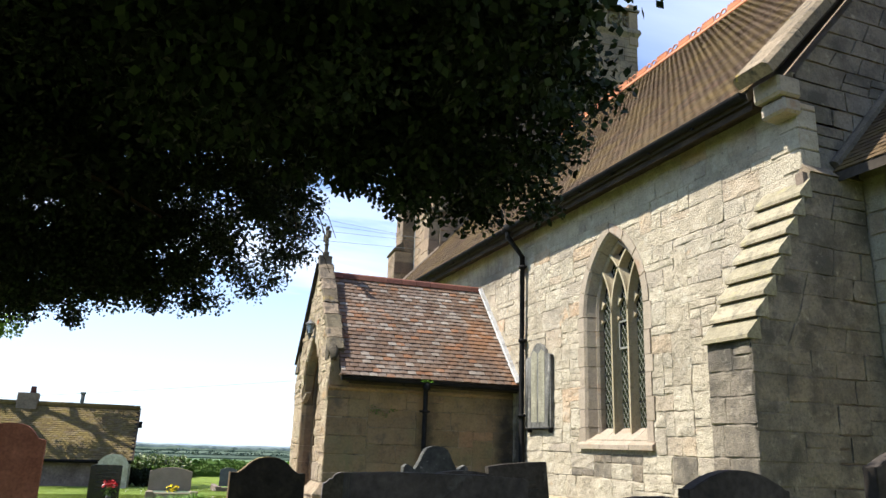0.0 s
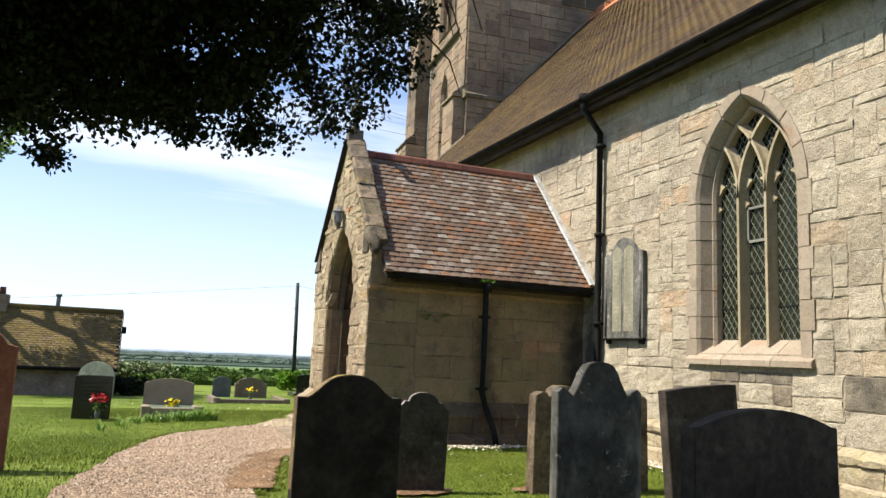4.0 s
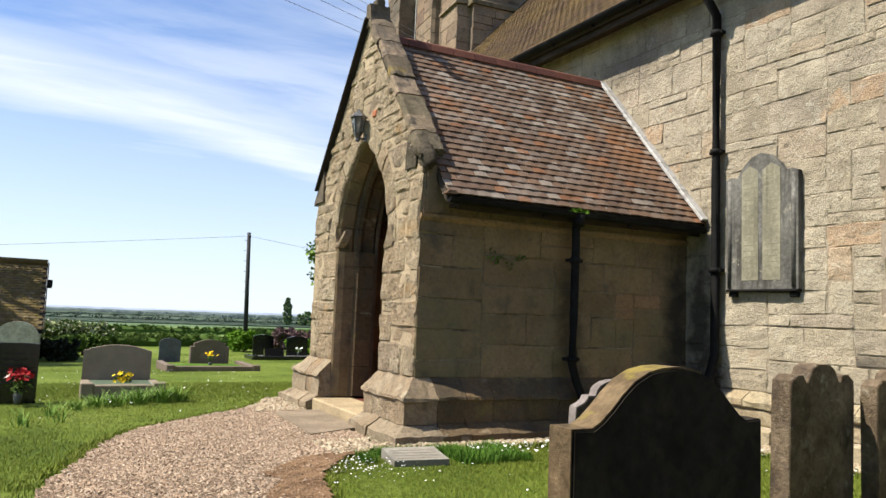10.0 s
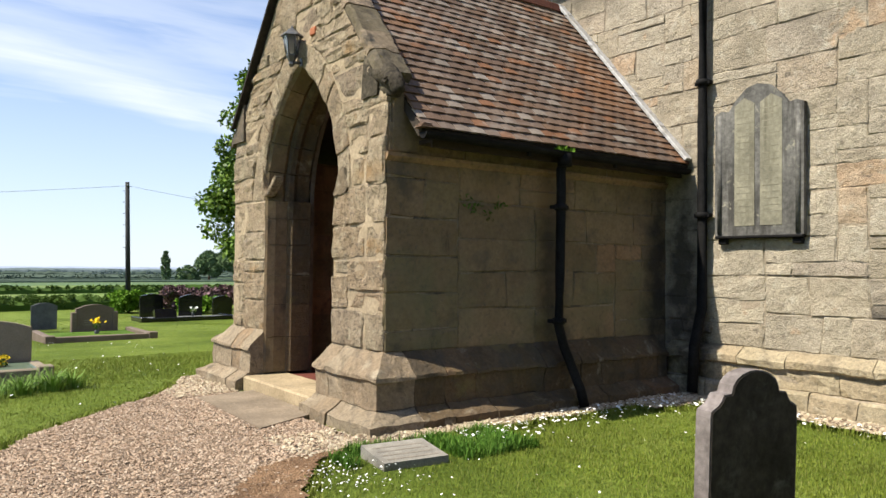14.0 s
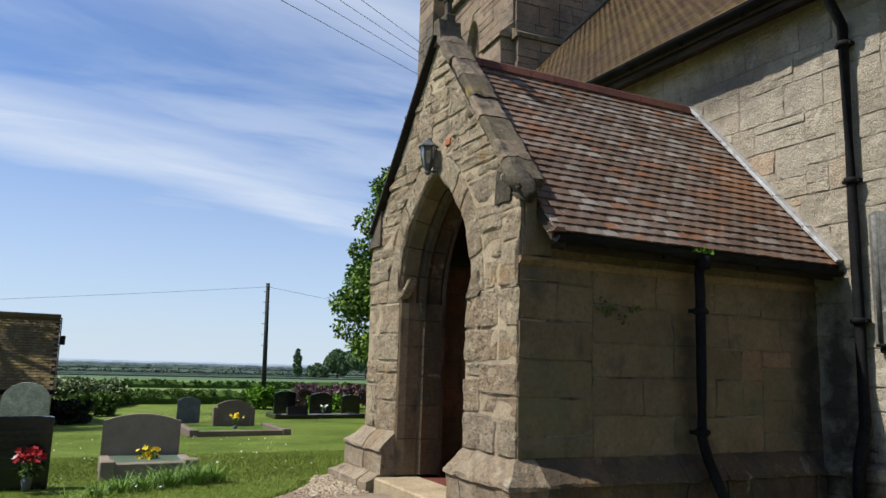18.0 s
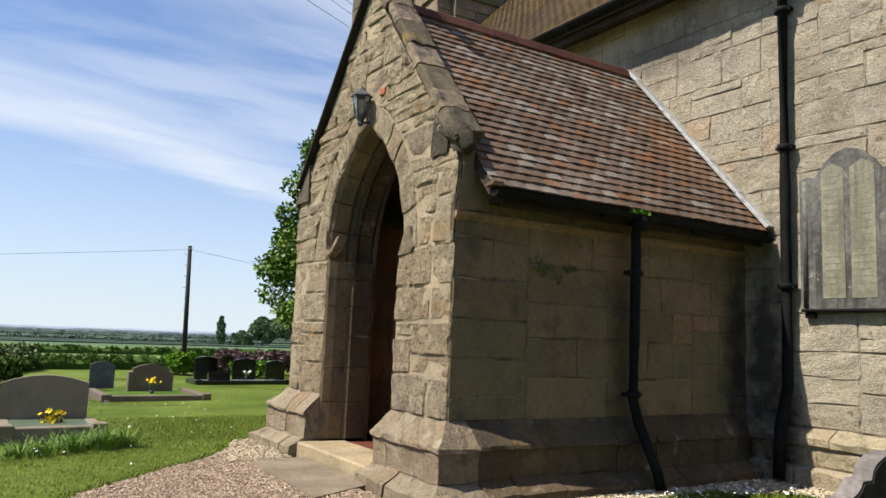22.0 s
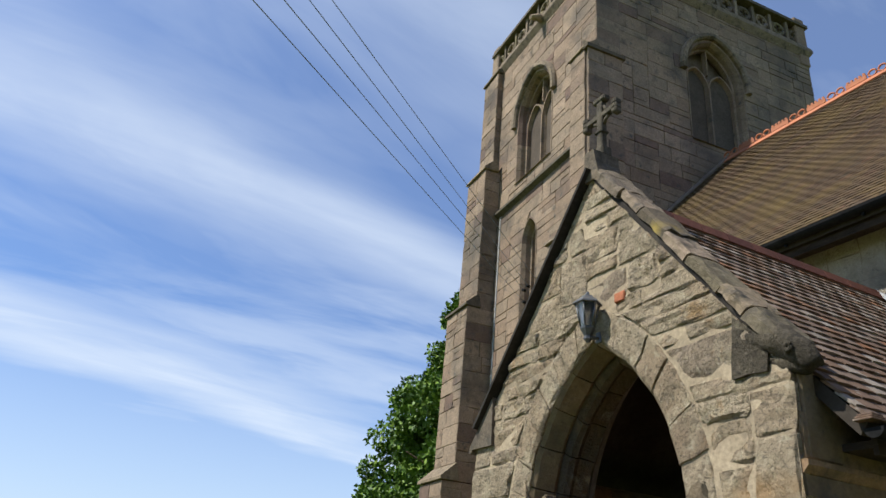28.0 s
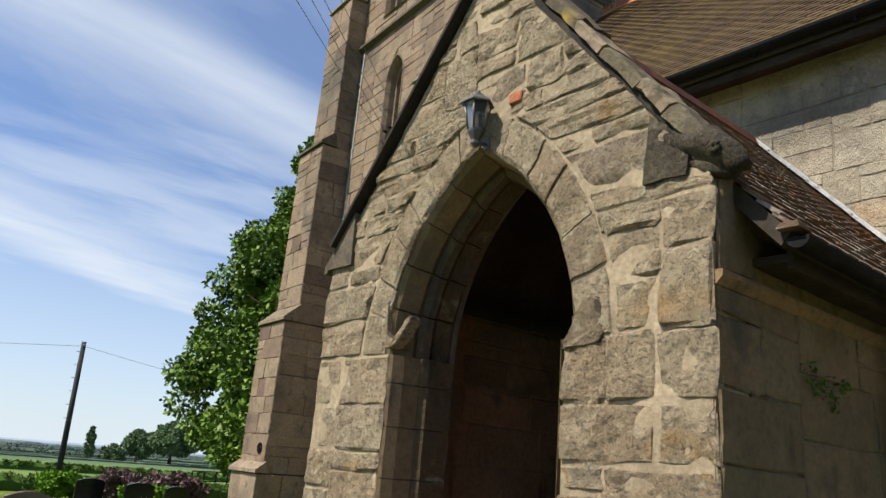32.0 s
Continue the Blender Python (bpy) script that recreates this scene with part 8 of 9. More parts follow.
# ---- headstones ----
def top_profile(kind, w, h, shoulder):
    """The outline of a headstone: from its foot at one side over the top to the other."""
    a = w / 2
    k = h - shoulder
    if kind == "camber":      # shoulders with a low swept arch between them
        curve = [(a, shoulder), (a * 0.93, shoulder)] + [(a * 0.93 * math.cos(t), shoulder + k * (0.5 - 0.5 * math.cos(2 * min(t, math.pi - t)))) for t in [i * math.pi / 14 for i in range(1, 14)]] + [(-a * 0.93, shoulder), (-a, shoulder)]
    elif kind == "swept":     # short flat shoulders, a hollow sweep and a broad round crown
        half = [(a, shoulder), (a * 0.82, shoulder - 0.004), (a * 0.74, shoulder + k * 0.08), (a * 0.64, shoulder + k * 0.28), (a * 0.54, shoulder + k * 0.52), (a * 0.42, shoulder + k * 0.75), (a * 0.28, shoulder + k * 0.91), (a * 0.14, shoulder + k * 0.98)]
        curve = half + [(0, h)] + [(-u, v) for u, v in reversed(half)]
    elif kind == "round":     # shoulders that sweep up to a small round head
        right = [(a, shoulder - 0.03), (a * 0.985, shoulder - 0.008), (a * 0.93, shoulder), (a * 0.84, shoulder + k * 0.08), (a * 0.77, shoulder + k * 0.20), (a * 0.72, shoulder + k * 0.36), (a * 0.56, shoulder + k * 0.38)]
        head = [(a * 0.54 * math.cos(t), shoulder + k * 0.44 + k * 0.56 * math.sin(t)) for t in [i * math.pi / 10 for i in range(11)]]
        curve = right + head + [(-u, v) for u, v in reversed(right)]
    elif kind == "scroll":    # scrolled shoulders and a tall centre
        right = [(a, shoulder - 0.06), (a, shoulder - 0.01), (a * 0.9, shoulder + 0.02), (a * 0.78, shoulder), (a * 0.66, shoulder - 0.035), (a * 0.57, shoulder + k * 0.08), (a * 0.48, shoulder + k * 0.36), (a * 0.42, shoulder + k * 0.62), (a * 0.30, shoulder + k * 0.88), (a * 0.14, shoulder + k * 0.98)]
        curve = right + [(0, h)] + [(-x, z) for x, z in reversed(right)]
    elif kind == "worn":      # an eroded, wavy top
        right = [(a, shoulder - 0.12), (a * 0.98, shoulder - 0.02), (a * 0.8, shoulder + 0.02), (a * 0.62, shoulder + 0.015), (a * 0.5, shoulder - 0.03), (a * 0.36, shoulder + k * 0.6), (a * 0.18, shoulder + k * 0.97)]
        curve = right + [(0, h - 0.005)] + [(-x, z + 0.006 * (i % 2)) for i, (x, z) in enumerate(reversed(right))]
    elif kind == "ogee":      # a high round head swept down to low shoulders
        curve = [(a, shoulder), (a * 0.95, shoulder + 0.005), (a * 0.78, shoulder + k * 0.1), (a * 0.66, shoulder + k * 0.45)] + [(a * 0.55 * math.cos(t), shoulder + k * 0.62 + k * 0.38 * math.sin(t)) for t in [i * math.pi / 10 for i in range(1, 10)]] + [(-a * 0.66, shoulder + k * 0.45), (-a * 0.78, shoulder + k * 0.1), (-a * 0.95, shoulder + 0.005), (-a, shoulder)]
    elif kind == "arch":      # a full round head
        curve = [(a * math.cos(t), shoulder + k * math.sin(t)) for t in [i * math.pi / 14 for i in range(15)]]
    else:                     # square
        curve = [(a, h - 0.01), (a * 0.5, h), (-a * 0.5, h), (-a, h - 0.012)]
    return [(-a, -0.25), (a, -0.25)] + curve


def headstone(label, x, y, w, h, shoulder, kind, material, thick=0.1, turn=0.0, lean=(0, 0), marks=None, bevel=0.005, group="old headstones by the church", moss=None, sunk=0.0, edge=None):
    z = ground_z(x, y) - sunk
    ob = thing("headstone", label, "headstone", (x, y, z), turn, group, "", lean)
    bm = prism(top_profile(kind, w, h, shoulder), lambda u, v, d: (u, d, v), -thick / 2, thick / 2)
    front = [e for e in bm.edges if e.is_manifold and e.calc_face_angle(0) > 1.2 and not (e.verts[0].co.z < -0.2 and e.verts[1].co.z < -0.2)]
    bmesh.ops.bevel(bm, geom=front, offset=bevel, segments=2, affect="EDGES")
    part("stone", bm, material, ob)
    if moss:
        prof = top_profile(kind, w, h, shoulder)[1:]
        pts = [(u, v) for u, v in prof if v > 0.2]
        if moss > 1:
            pts = [(w / 2, 0.3)] + pts
            pts = pts[len(pts) // 2 - 2:] + [(-w / 2, 0.35)]
        bm = bmesh.new()
        bar([(u * 1.002, 0, v + 0.001) for u, v in pts], (0, 1, 0), 0.008, thick * 0.9, bm)
        part("lichen_crust", bm, yellow_moss, ob, "tan edge with yellow lichen")
    # A paler band round the edge carries the sunlight in its colour.
    if edge:
        pts = [(u, v) for u, v in top_profile(kind, w, h, shoulder)[1:] if v > 0.2]
        bm = bmesh.new()
        bar([(u * 1.002, 0, v + 0.001) for u, v in [(w / 2, -0.1)] + pts + [(-w / 2, -0.1)]], (0, 1, 0), 0.006, thick * 0.92, bm)
        part("worn_edge", bm, edge, ob, "slate edge coloured paler where the sun strikes it")
    if marks:
        n, mat, z0, dz = marks
        for i in range(n):
            ww = w * rng.uniform(0.22, 0.36)
            part("inscription_bar", boxed(-ww, ww, -thick / 2 - 0.0025, -thick / 2 + 0.002, z0 - i * dz, z0 - i * dz + dz * 0.35), mat, ob)
    return ob


headstone("dark slate headstone with a cambered top and yellow lichen", 1.28, 8.33, 0.80, 1.15, 0.99, "swept", moss_edge, 0.10, 3, moss=2)
headstone("small grey slate headstone with a rounded head", 2.50, 9.93, 0.54, 0.95, 0.80, "round", slate, 0.08, -8, (0, 2), edge=slate_edge)
headstone("eroded brown sandstone headstone with a wavy top", 4.0, 9.72, 0.72, 1.07, 0.98, "worn", rust_stone, 0.13, 4, (1, 0))
headstone("eroded brown sandstone headstone leaning beside its twin", 4.74, 9.63, 0.68, 1.04, 0.96, "worn", rust_stone, 0.11, 6, (1, -2))
headstone("ornate slate headstone with scrolled shoulders and pale lichen", 2.89, 7.50, 0.74, 1.33, 1.12, "scroll", slate_lichen, 0.09, 2, (0, 0))
headstone("plain square-topped slate headstone leaning sideways", 3.98, 7.56, 0.74, 1.18, 1.16, "square", slate, 0.09, 2, (0, -5), (7, mark_faint, 0.95, 0.085))
headstone("broad dark slate headstone with a low cambered top", 2.37, 5.53, 0.86, 1.15, 1.07, "camber", slate, 0.09, 0, (0, 0))
headstone("broad flat-topped dark slate headstone", 1.24, 3.20, 0.88, 1.21, 1.19, "square", slate, 0.10, 4, (0, 1))
headstone("small square dark slate headstone", 3.46, 4.60, 0.50, 1.03, 1.02, "square", slate, 0.08, 6)
headstone("dark slate headstone with a rounded cambered top", 2.96, 3.22, 0.68, 1.26, 1.16, "camber", slate, 0.09, 0)
headstone("tall dark slate headstone near the chancel", 4.15, 3.10, 0.66, 1.40, 1.30, "camber", slate, 0.09, 0)
headstone("red sandstone headstone with an ogee head", -1.72, 11.75, 0.90, 1.44, 1.22, "ogee", red_stone, 0.13, 0)

# newer graves out on the lawn
NEWER = "newer graves on the lawn"


def flowers(name, label, at, material, count, size, spread, seed, stem=0.1):
    g = random.Random(seed)
    ob = thing(name, label, "flowers", at)
    part("vase", tube([(0, 0, 0), (0, 0, 0.1), (0, 0, 0.13)], 0.04, 8, None, [0.035, 0.05, 0.045]), slate_grey, ob)
    leaf_cloud("foliage", [(0, 0, 0.16 + stem * 0.4)], [spread * 0.8], 70, size * 1.4, hedge_leaf, seed, (1, 1, 0.8), 0.0, 0.5, ob)
    cs = [(g.gauss(0, spread * 0.5), g.gauss(0, spread * 0.4), 0.16 + stem + g.uniform(-0.4, 0.7) * spread) for i in range(count)]
    for c in cs:
        bm = bmesh.new()
        mid = bm.verts.new(c)
        ring = []
        tilt = Matrix.Rotation(g.uniform(0.2, 1.2), 3, "X") @ Matrix.Rotation(g.uniform(-0.8, 0.8), 3, "Y")
        for k in range(10):
            rr = size * (1 if k % 2 else 0.62)
            ring.append(bm.verts.new(Vector(c) + tilt @ Vector((rr * math.cos(k * math.pi / 5), rr * math.sin(k * math.pi / 5), size * 0.35))))
        for k in range(10):
            bm.faces.new((mid, ring[k], ring[(k + 1) % 10]))
        part("bloom", bm, material, ob)
    return ob


def kerb_set(label, x0, x1, y0, y1, h, w, material, fill=None, fill_label="", fill_h=0.62):
    z = ground_z((x0 + x1) / 2, (y0 + y1) / 2) - 0.02
    ob = thing("grave_kerb", label, "grave kerb", ((x0 + x1) / 2, (y0 + y1) / 2, z), group=NEWER)
    a, b = (x1 - x0) / 2, (y1 - y0) / 2
    for q in ((-a, a, -b, -b + w), (-a, -a + w, -b + w, b), (a - w, a, -b + w, b)):
        part("kerb_stone", boxed(*q, -0.1, h, bevel=0.012), material, ob)
    for sx in (-a - 0.03, a - w - 0.01):
        part("corner_post", boxed(sx, sx + w + 0.04, -b - 0.02, -b + w + 0.03, -0.1, h + 0.03, bevel=0.012), material, ob)
    if fill:
        part("grave_fill", boxed(-a + w, a - w, -b + w, b, -0.1, h * fill_h), fill, ob, fill_label)
    return ob


headstone("grey granite headstone with a gently arched top", 0.66, 18.5, 0.92, 0.66, 0.58, "camber", granite_grey, 0.11, -6, group=NEWER, bevel=0.008)
kerb_set("grey granite kerb round a grave with green glass chippings", 0.18, 1.20, 17.62, 18.44, 0.17, 0.12, granite_grey, green_chips, "green glass chippings", 0.96)
flowers("flower_vase", "bunch of yellow flowers on a grave", (0.72, 18.12, 0.03), yellow_petal, 38, 0.034, 0.12, 4, 0.0)
blk = headstone("polished black granite headstone with a raised border", -0.66, 17.25, 0.60, 0.72, 0.72, "square", granite_black, 0.12, 0, group=NEWER, bevel=0.006, marks=(6, mark_faint, 0.58, 0.07))
part("side_pillar", boxed(-0.30, -0.22, -0.075, -0.058, 0.02, 0.66), granite_black, blk)
part("side_pillar", boxed(0.22, 0.30, -0.075, -0.058, 0.02, 0.66), granite_black, blk)
flowers("flower_vase", "vase of red and white flowers before a black headstone", (-0.55, 16.95, 0.0), red_petal, 26, 0.045, 0.13, 8, 0.16)
headstone("pale lichened headstone with a round head", -0.86, 27.0, 0.95, 1.05, 0.65, "arch", pale_lime, 0.12, 0, group=NEWER)
headstone("small grey slate headstone with an arched top", 3.22, 30.9, 0.64, 0.72, 0.64, "camber", slate_grey, 0.09, 0, group=NEWER)
brown = headstone("brown granite headstone with a cambered top and side wings", 3.45, 26.0, 0.78, 0.70, 0.61, "camber", granite_pink, 0.12, 0, group=NEWER, bevel=0.008, marks=(3, mark_stone, 0.34, 0.05))
part("side_wing", boxed(-0.48, -0.36, -0.08, 0.08, -0.1, 0.53, bevel=0.012), granite_pink, brown)
part("side_wing", boxed(0.36, 0.48, -0.08, 0.08, -0.1, 0.53, bevel=0.012), granite_pink, brown)
kerb_set("brown granite kerb round a grave", 2.18, 4.22, 24.0, 25.9, 0.15, 0.14, granite_pink, grass_soil, "turf inside the kerb", 0.5)
flowers("flower_vase", "vase of yellow flowers before a brown headstone", (3.35, 25.3, ground_z(3.35, 25.5) + 0.02), yellow_petal, 34, 0.036, 0.10, 9, 0.17)
for hx, hy, hw, hh in ((7.35, 35.4, 0.80, 0.80), (8.25, 33.9, 0.80, 0.80), (9.65, 34.6, 0.72, 0.72)):
    headstone("polished black granite headstone by the far hedge", hx, hy, hw, hh, hh - 0.08, "camber", granite_black, 0.12, 0, group=NEWER, bevel=0.008)
kerb_set("polished black granite kerb round a double grave", 6.2, 9.3, 32.3, 33.6, 0.14, 0.16, granite_black, slate_grey, "dark chippings")
headstone("low black granite book memorial on a grave", 7.1, 32.9, 0.7, 0.36, 0.34, "square", granite_black, 0.2, 0, (-20, 0), group=NEWER)
flowers("flower_vase", "small pot of white flowers on a black grave", (7.9, 32.6, ground_z(7.9, 32.6) + 0.12), white_petal, 8, 0.05, 0.1, 11, 0.05)

tile = thing("memorial_tile", "small sloping grey granite memorial tablet set in the grass", "memorial", (2.62, 12.58, 0.0), -8)
part("tablet", prism([(-0.2, -0.05), (0.2, -0.05), (0.2, 0.070), (-0.2, 0.034)], lambda u, v, d: (d, u, v), -0.25, 0.25), tile_granite, tile)
for i in range(4):
    u0 = -0.15 + i * 0.08
    z0 = 0.034 + (u0 + 0.2) * 0.09
    part("inscription_bar", prism([(u0, z0 - 0.001), (u0 + 0.02, z0 + 0.0008), (u0 + 0.02, z0 + 0.0034), (u0, z0 + 0.0016)], lambda u, v, d: (d, u, v), -0.2, 0.2), mark_stone, tile)

# ---- trees, hedges, cottage and distance ----
def build_yew():
    """The old yew that hangs over the path."""
    g = random.Random(41)
    tree = thing("yew_tree", "old dark yew tree whose boughs hang over the path", "tree", (-4.1, 3.2, 0))
    bm = tube([(0, 0, -0.2), (0.05, 0.02, 0.5), (0.1, 0, 1.3), (0.12, 0.05, 2.4), (0.1, 0.1, 4.0), (0, 0.2, 5.6)], 0.5, 12, None, [0.85, 0.62, 0.52, 0.46, 0.3, 0.1])
    part("trunk", bm, bark, tree)
    CX, CY = 0.7, 0.75
    # the crown's rim: (angle, reach, height of its underside)
    rim = [(-180, 5.0, 2.5), (-90, 5.0, 2.6), (-30, 5.1, 2.65), (-6, 5.3, 2.5), (2, 5.2, 2.7), (10, 4.9, 3.22), (26, 5.0, 3.52), (33, 5.45, 3.18), (38, 6.05, 3.04), (42, 5.5, 2.56), (52, 4.7, 2.33), (70, 4.5, 2.3), (120, 4.8, 2.3), (180, 5.0, 2.5)]

    def at_rim(deg):
        for (a0, r0, z0), (a1, r1, z1) in zip(rim, rim[1:]):
            if a0 <= deg <= a1:
                t = (deg - a0) / (a1 - a0)
                return r0 + (r1 - r0) * t, z0 + (z1 - z0) * t
        return rim[0][1:]

    for i in range(18):
        deg = -180 + i * 20 + g.uniform(-5, 5)
        a = radians(deg)
        reach, under = at_rim(max(-180, min(180, deg)))
        L = reach * g.uniform(0.75, 0.92)
        z0 = g.uniform(1.6, 2.6)
        pts = []
        for k in range(7):
            t = k / 6
            pts.append((CX * t + math.cos(a) * L * t + g.uniform(-0.1, 0.1), CY * t + math.sin(a) * L * t + g.uniform(-0.1, 0.1), z0 + (under + 0.75 - z0) * t + 0.7 * math.sin(math.pi * t)))
        part("limb", tube(pts, 0.1, 7, None, [0.17, 0.13, 0.10, 0.075, 0.05, 0.03, 0.012]), bark, tree)
    cs, rs = [], []
    for n in range(640):
        deg = g.uniform(-50, 125) if n % 6 else g.uniform(-180, 180)
        a = radians(deg)
        reach, under = at_rim(deg)
        rho = math.sqrt(g.random())
        roof = under + 0.5 + 3.0 * math.sqrt(max(0.0, 1 - rho ** 2))
        low = under + 0.25 + 0.5 * (1 - rho)
        z = low + (roof - low) * g.random() ** 1.7
        cs.append((CX + rho * reach * 0.97 * math.cos(a), CY + rho * reach * 0.97 * math.sin(a), z))
        rs.append(g.uniform(0.22, 0.42))
    leaf_cloud("crown", cs, rs, 440, 0.046, yew_leaf, 6, (1, 1, 0.66), 0.2, 0.62, tree, 0.02, 0.7)
    # the dense heart of the crown
    cs, rs = [], []
    for n in range(640):
        deg = g.uniform(-50, 125) if n % 4 else g.uniform(-180, 180)
        a = radians(deg)
        reach, under = at_rim(deg)
        rho = math.sqrt(g.random()) * 0.86
        low = under + 0.75 + 0.45 * (1 - rho)
        z = low + 2.3 * math.sqrt(max(0.0, 1 - rho ** 2)) * g.random()
        cs.append((CX + rho * reach * math.cos(a), CY + rho * reach * math.sin(a), z))
        rs.append(g.uniform(0.38, 0.6))
    leaf_cloud("inner_crown", cs, rs, 220, 0.16, yew_leaf, 16, (1, 1, 0.7), 0.2, 0.4, tree, 0.1)
    # heavy low boughs on the side towards the graves
    cs, rs = [], []
    for n in range(330):
        deg = g.uniform(36, 165)
        a = radians(deg)
        reach, under = at_rim(deg)
        rho = math.sqrt(g.uniform(0.2, 1.0))
        cs.append((CX + rho * reach * math.cos(a), CY + rho * reach * math.sin(a), under + 0.12 + 0.35 * (1 - rho) + 1.0 * g.random()))
        rs.append(g.uniform(0.24, 0.4))
    leaf_cloud("low_bough", cs, rs, 560, 0.046, yew_leaf, 26, (1, 1, 0.70), 0.2, 0.62, tree, 0.02, 0.7)
    # the thick outer boughs towards the chancel
    cs, rs = [], []
    for n in range(300):
        deg = g.uniform(-50, 24)
        a = radians(deg)
        reach, under = at_rim(deg)
        rho = g.uniform(0.62, 0.96)
        cs.append((CX + rho * reach * math.cos(a), CY + rho * reach * math.sin(a), under + 0.25 + 0.3 * (1 - rho) + 1.9 * g.random()))
        rs.append(g.uniform(0.26, 0.42))
    leaf_cloud("outer_bough", cs, rs, 420, 0.06, yew_leaf, 36, (1, 1, 0.8), 0.3, 0.62, tree, 0.1)
    # sprays that hang along the rim, over the path
    cs, rs = [], []
    for i in range(430):
        deg = g.uniform(-30, 100)
        a = radians(deg)
        reach, under = at_rim(deg)
        e = reach * g.uniform(0.8, 1.02)
        cs.append((CX + e * math.cos(a), CY + e * math.sin(a), under + 0.08 + 0.9 * g.random() ** 1.6))
        rs.append(g.uniform(0.12, 0.25))
    leaf_cloud("hanging_spray", cs, rs, 300, 0.036, yew_leaf, 7, (1, 1, 0.75), 0.2, 0.7, tree, 0.02, 0.8)
    # bare twigs that trail from the rim towards the porch
    for i in range(9):
        a = radians(g.uniform(27, 40))
        reach, under = at_rim(math.degrees(a))
        p = Vector((CX + math.cos(a) * reach * 0.96, CY + math.sin(a) * reach * 0.96, under + g.uniform(0.15, 0.5)))
        out = Vector((math.cos(a) + g.uniform(-0.5, 0.5), math.sin(a) + g.uniform(-0.5, 0.5), 0)).normalized() * g.uniform(0.25, 0.55)
        part("twig", tube([p, p + out * 0.4 + Vector((0, 0, 0.02)), p + out * 0.8 + Vector((0, 0, -0.10)), p + out + Vector((0, 0, -0.30))], 0.006, 5, None, [0.009, 0.007, 0.005, 0.003]), bark, tree)


build_yew()


def leafy_tree(label, at, height, width, seed, leaf=0.2, clumps=150, per=110, trunk=0.22, low=0.18, material=None, shape=None):
    """shape: (share of the height, share of the half width) from the skirt to the top."""
    g = random.Random(seed)
    tree = thing("tree", label, "tree", at)
    part("trunk", tube([(0, 0, -0.3), (0.03, 0, height * 0.15), (0, 0.05, height * 0.4), (0.05, 0, height * 0.8)], trunk, 9, None, [trunk * 1.5, trunk, trunk * 0.75, trunk * 0.2]), bark, tree)
    for i in range(9):
        a = i * 2.4
        z0 = height * (low + 0.04 + 0.05 * i)
        L = width * 0.42 * g.uniform(0.6, 1)
        part("limb", tube([(0, 0, z0), (math.cos(a) * L * 0.5, math.sin(a) * L * 0.5, z0 + L * 0.35), (math.cos(a) * L, math.sin(a) * L, z0 + L * 0.5)], 0.05, 6, None, [trunk * 0.5, trunk * 0.3, 0.02]), bark, tree)
    cs, rs = [], []
    for i in range(clumps):
        t = g.random()
        z = height * (low + (0.97 - low) * t)
        env = math.sin(math.pi * min(1, max(0.02, (t * 0.9 + 0.12)))) ** 0.6
        if shape:
            part_up = z / height
            env = np.interp(part_up, [p for p, q in shape], [q for p, q in shape])
        q = width / 2 * env * math.sqrt(g.uniform(0.25, 1)) * (0.94 if shape else 1)
        a = g.random() * 6.283
        wob = 1 + 0.18 * math.sin(3 * a + seed) * math.cos(5 * t)
        cs.append((q * wob * math.cos(a), q * wob * math.sin(a), z))
        rs.append(width * g.uniform(0.06, 0.105) * (0.62 if shape else 1))
    leaf_cloud("crown", cs, rs, per, leaf, material or tree_leaf, seed, (1, 1, 0.75), 0.15, 0.6, tree, 0.3)
    return tree


leafy_tree("broad-leaved tree in fresh green leaf behind the tower", (15.0, 35.0, ground_z(14, 35) - 0.2), 15.5, 12.2, 3, 0.19, 600, 340, 0.3, 0.08, maple_leaf,
           ((0.06, 0.35), (0.11, 0.62), (0.16, 0.85), (0.23, 0.98), (0.30, 0.96), (0.40, 0.82), (0.52, 0.69), (0.62, 0.63), (0.71, 0.50), (0.86, 0.34), (1.0, 0.12)))
leafy_tree("tall broad-leaved tree standing behind the cottage", (-8.4, 33.0, ground_z(-8, 33)), 14.5, 9.4, 13, 0.17, 105, 190, 0.3, 0.40, maple_leaf,
           ((0.36, 0.45), (0.46, 0.92), (0.6, 1.0), (0.75, 0.97), (0.88, 0.7), (1.0, 0.15)))
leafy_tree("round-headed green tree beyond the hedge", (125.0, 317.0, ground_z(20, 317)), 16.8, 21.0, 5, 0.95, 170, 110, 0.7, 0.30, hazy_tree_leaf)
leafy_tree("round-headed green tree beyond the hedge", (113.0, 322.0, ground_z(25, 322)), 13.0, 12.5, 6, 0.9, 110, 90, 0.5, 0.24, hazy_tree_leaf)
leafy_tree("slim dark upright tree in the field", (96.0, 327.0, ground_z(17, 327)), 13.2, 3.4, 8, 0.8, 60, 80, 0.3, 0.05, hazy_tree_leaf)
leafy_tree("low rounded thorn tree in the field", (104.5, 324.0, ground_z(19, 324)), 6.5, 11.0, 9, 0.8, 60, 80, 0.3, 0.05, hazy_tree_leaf)


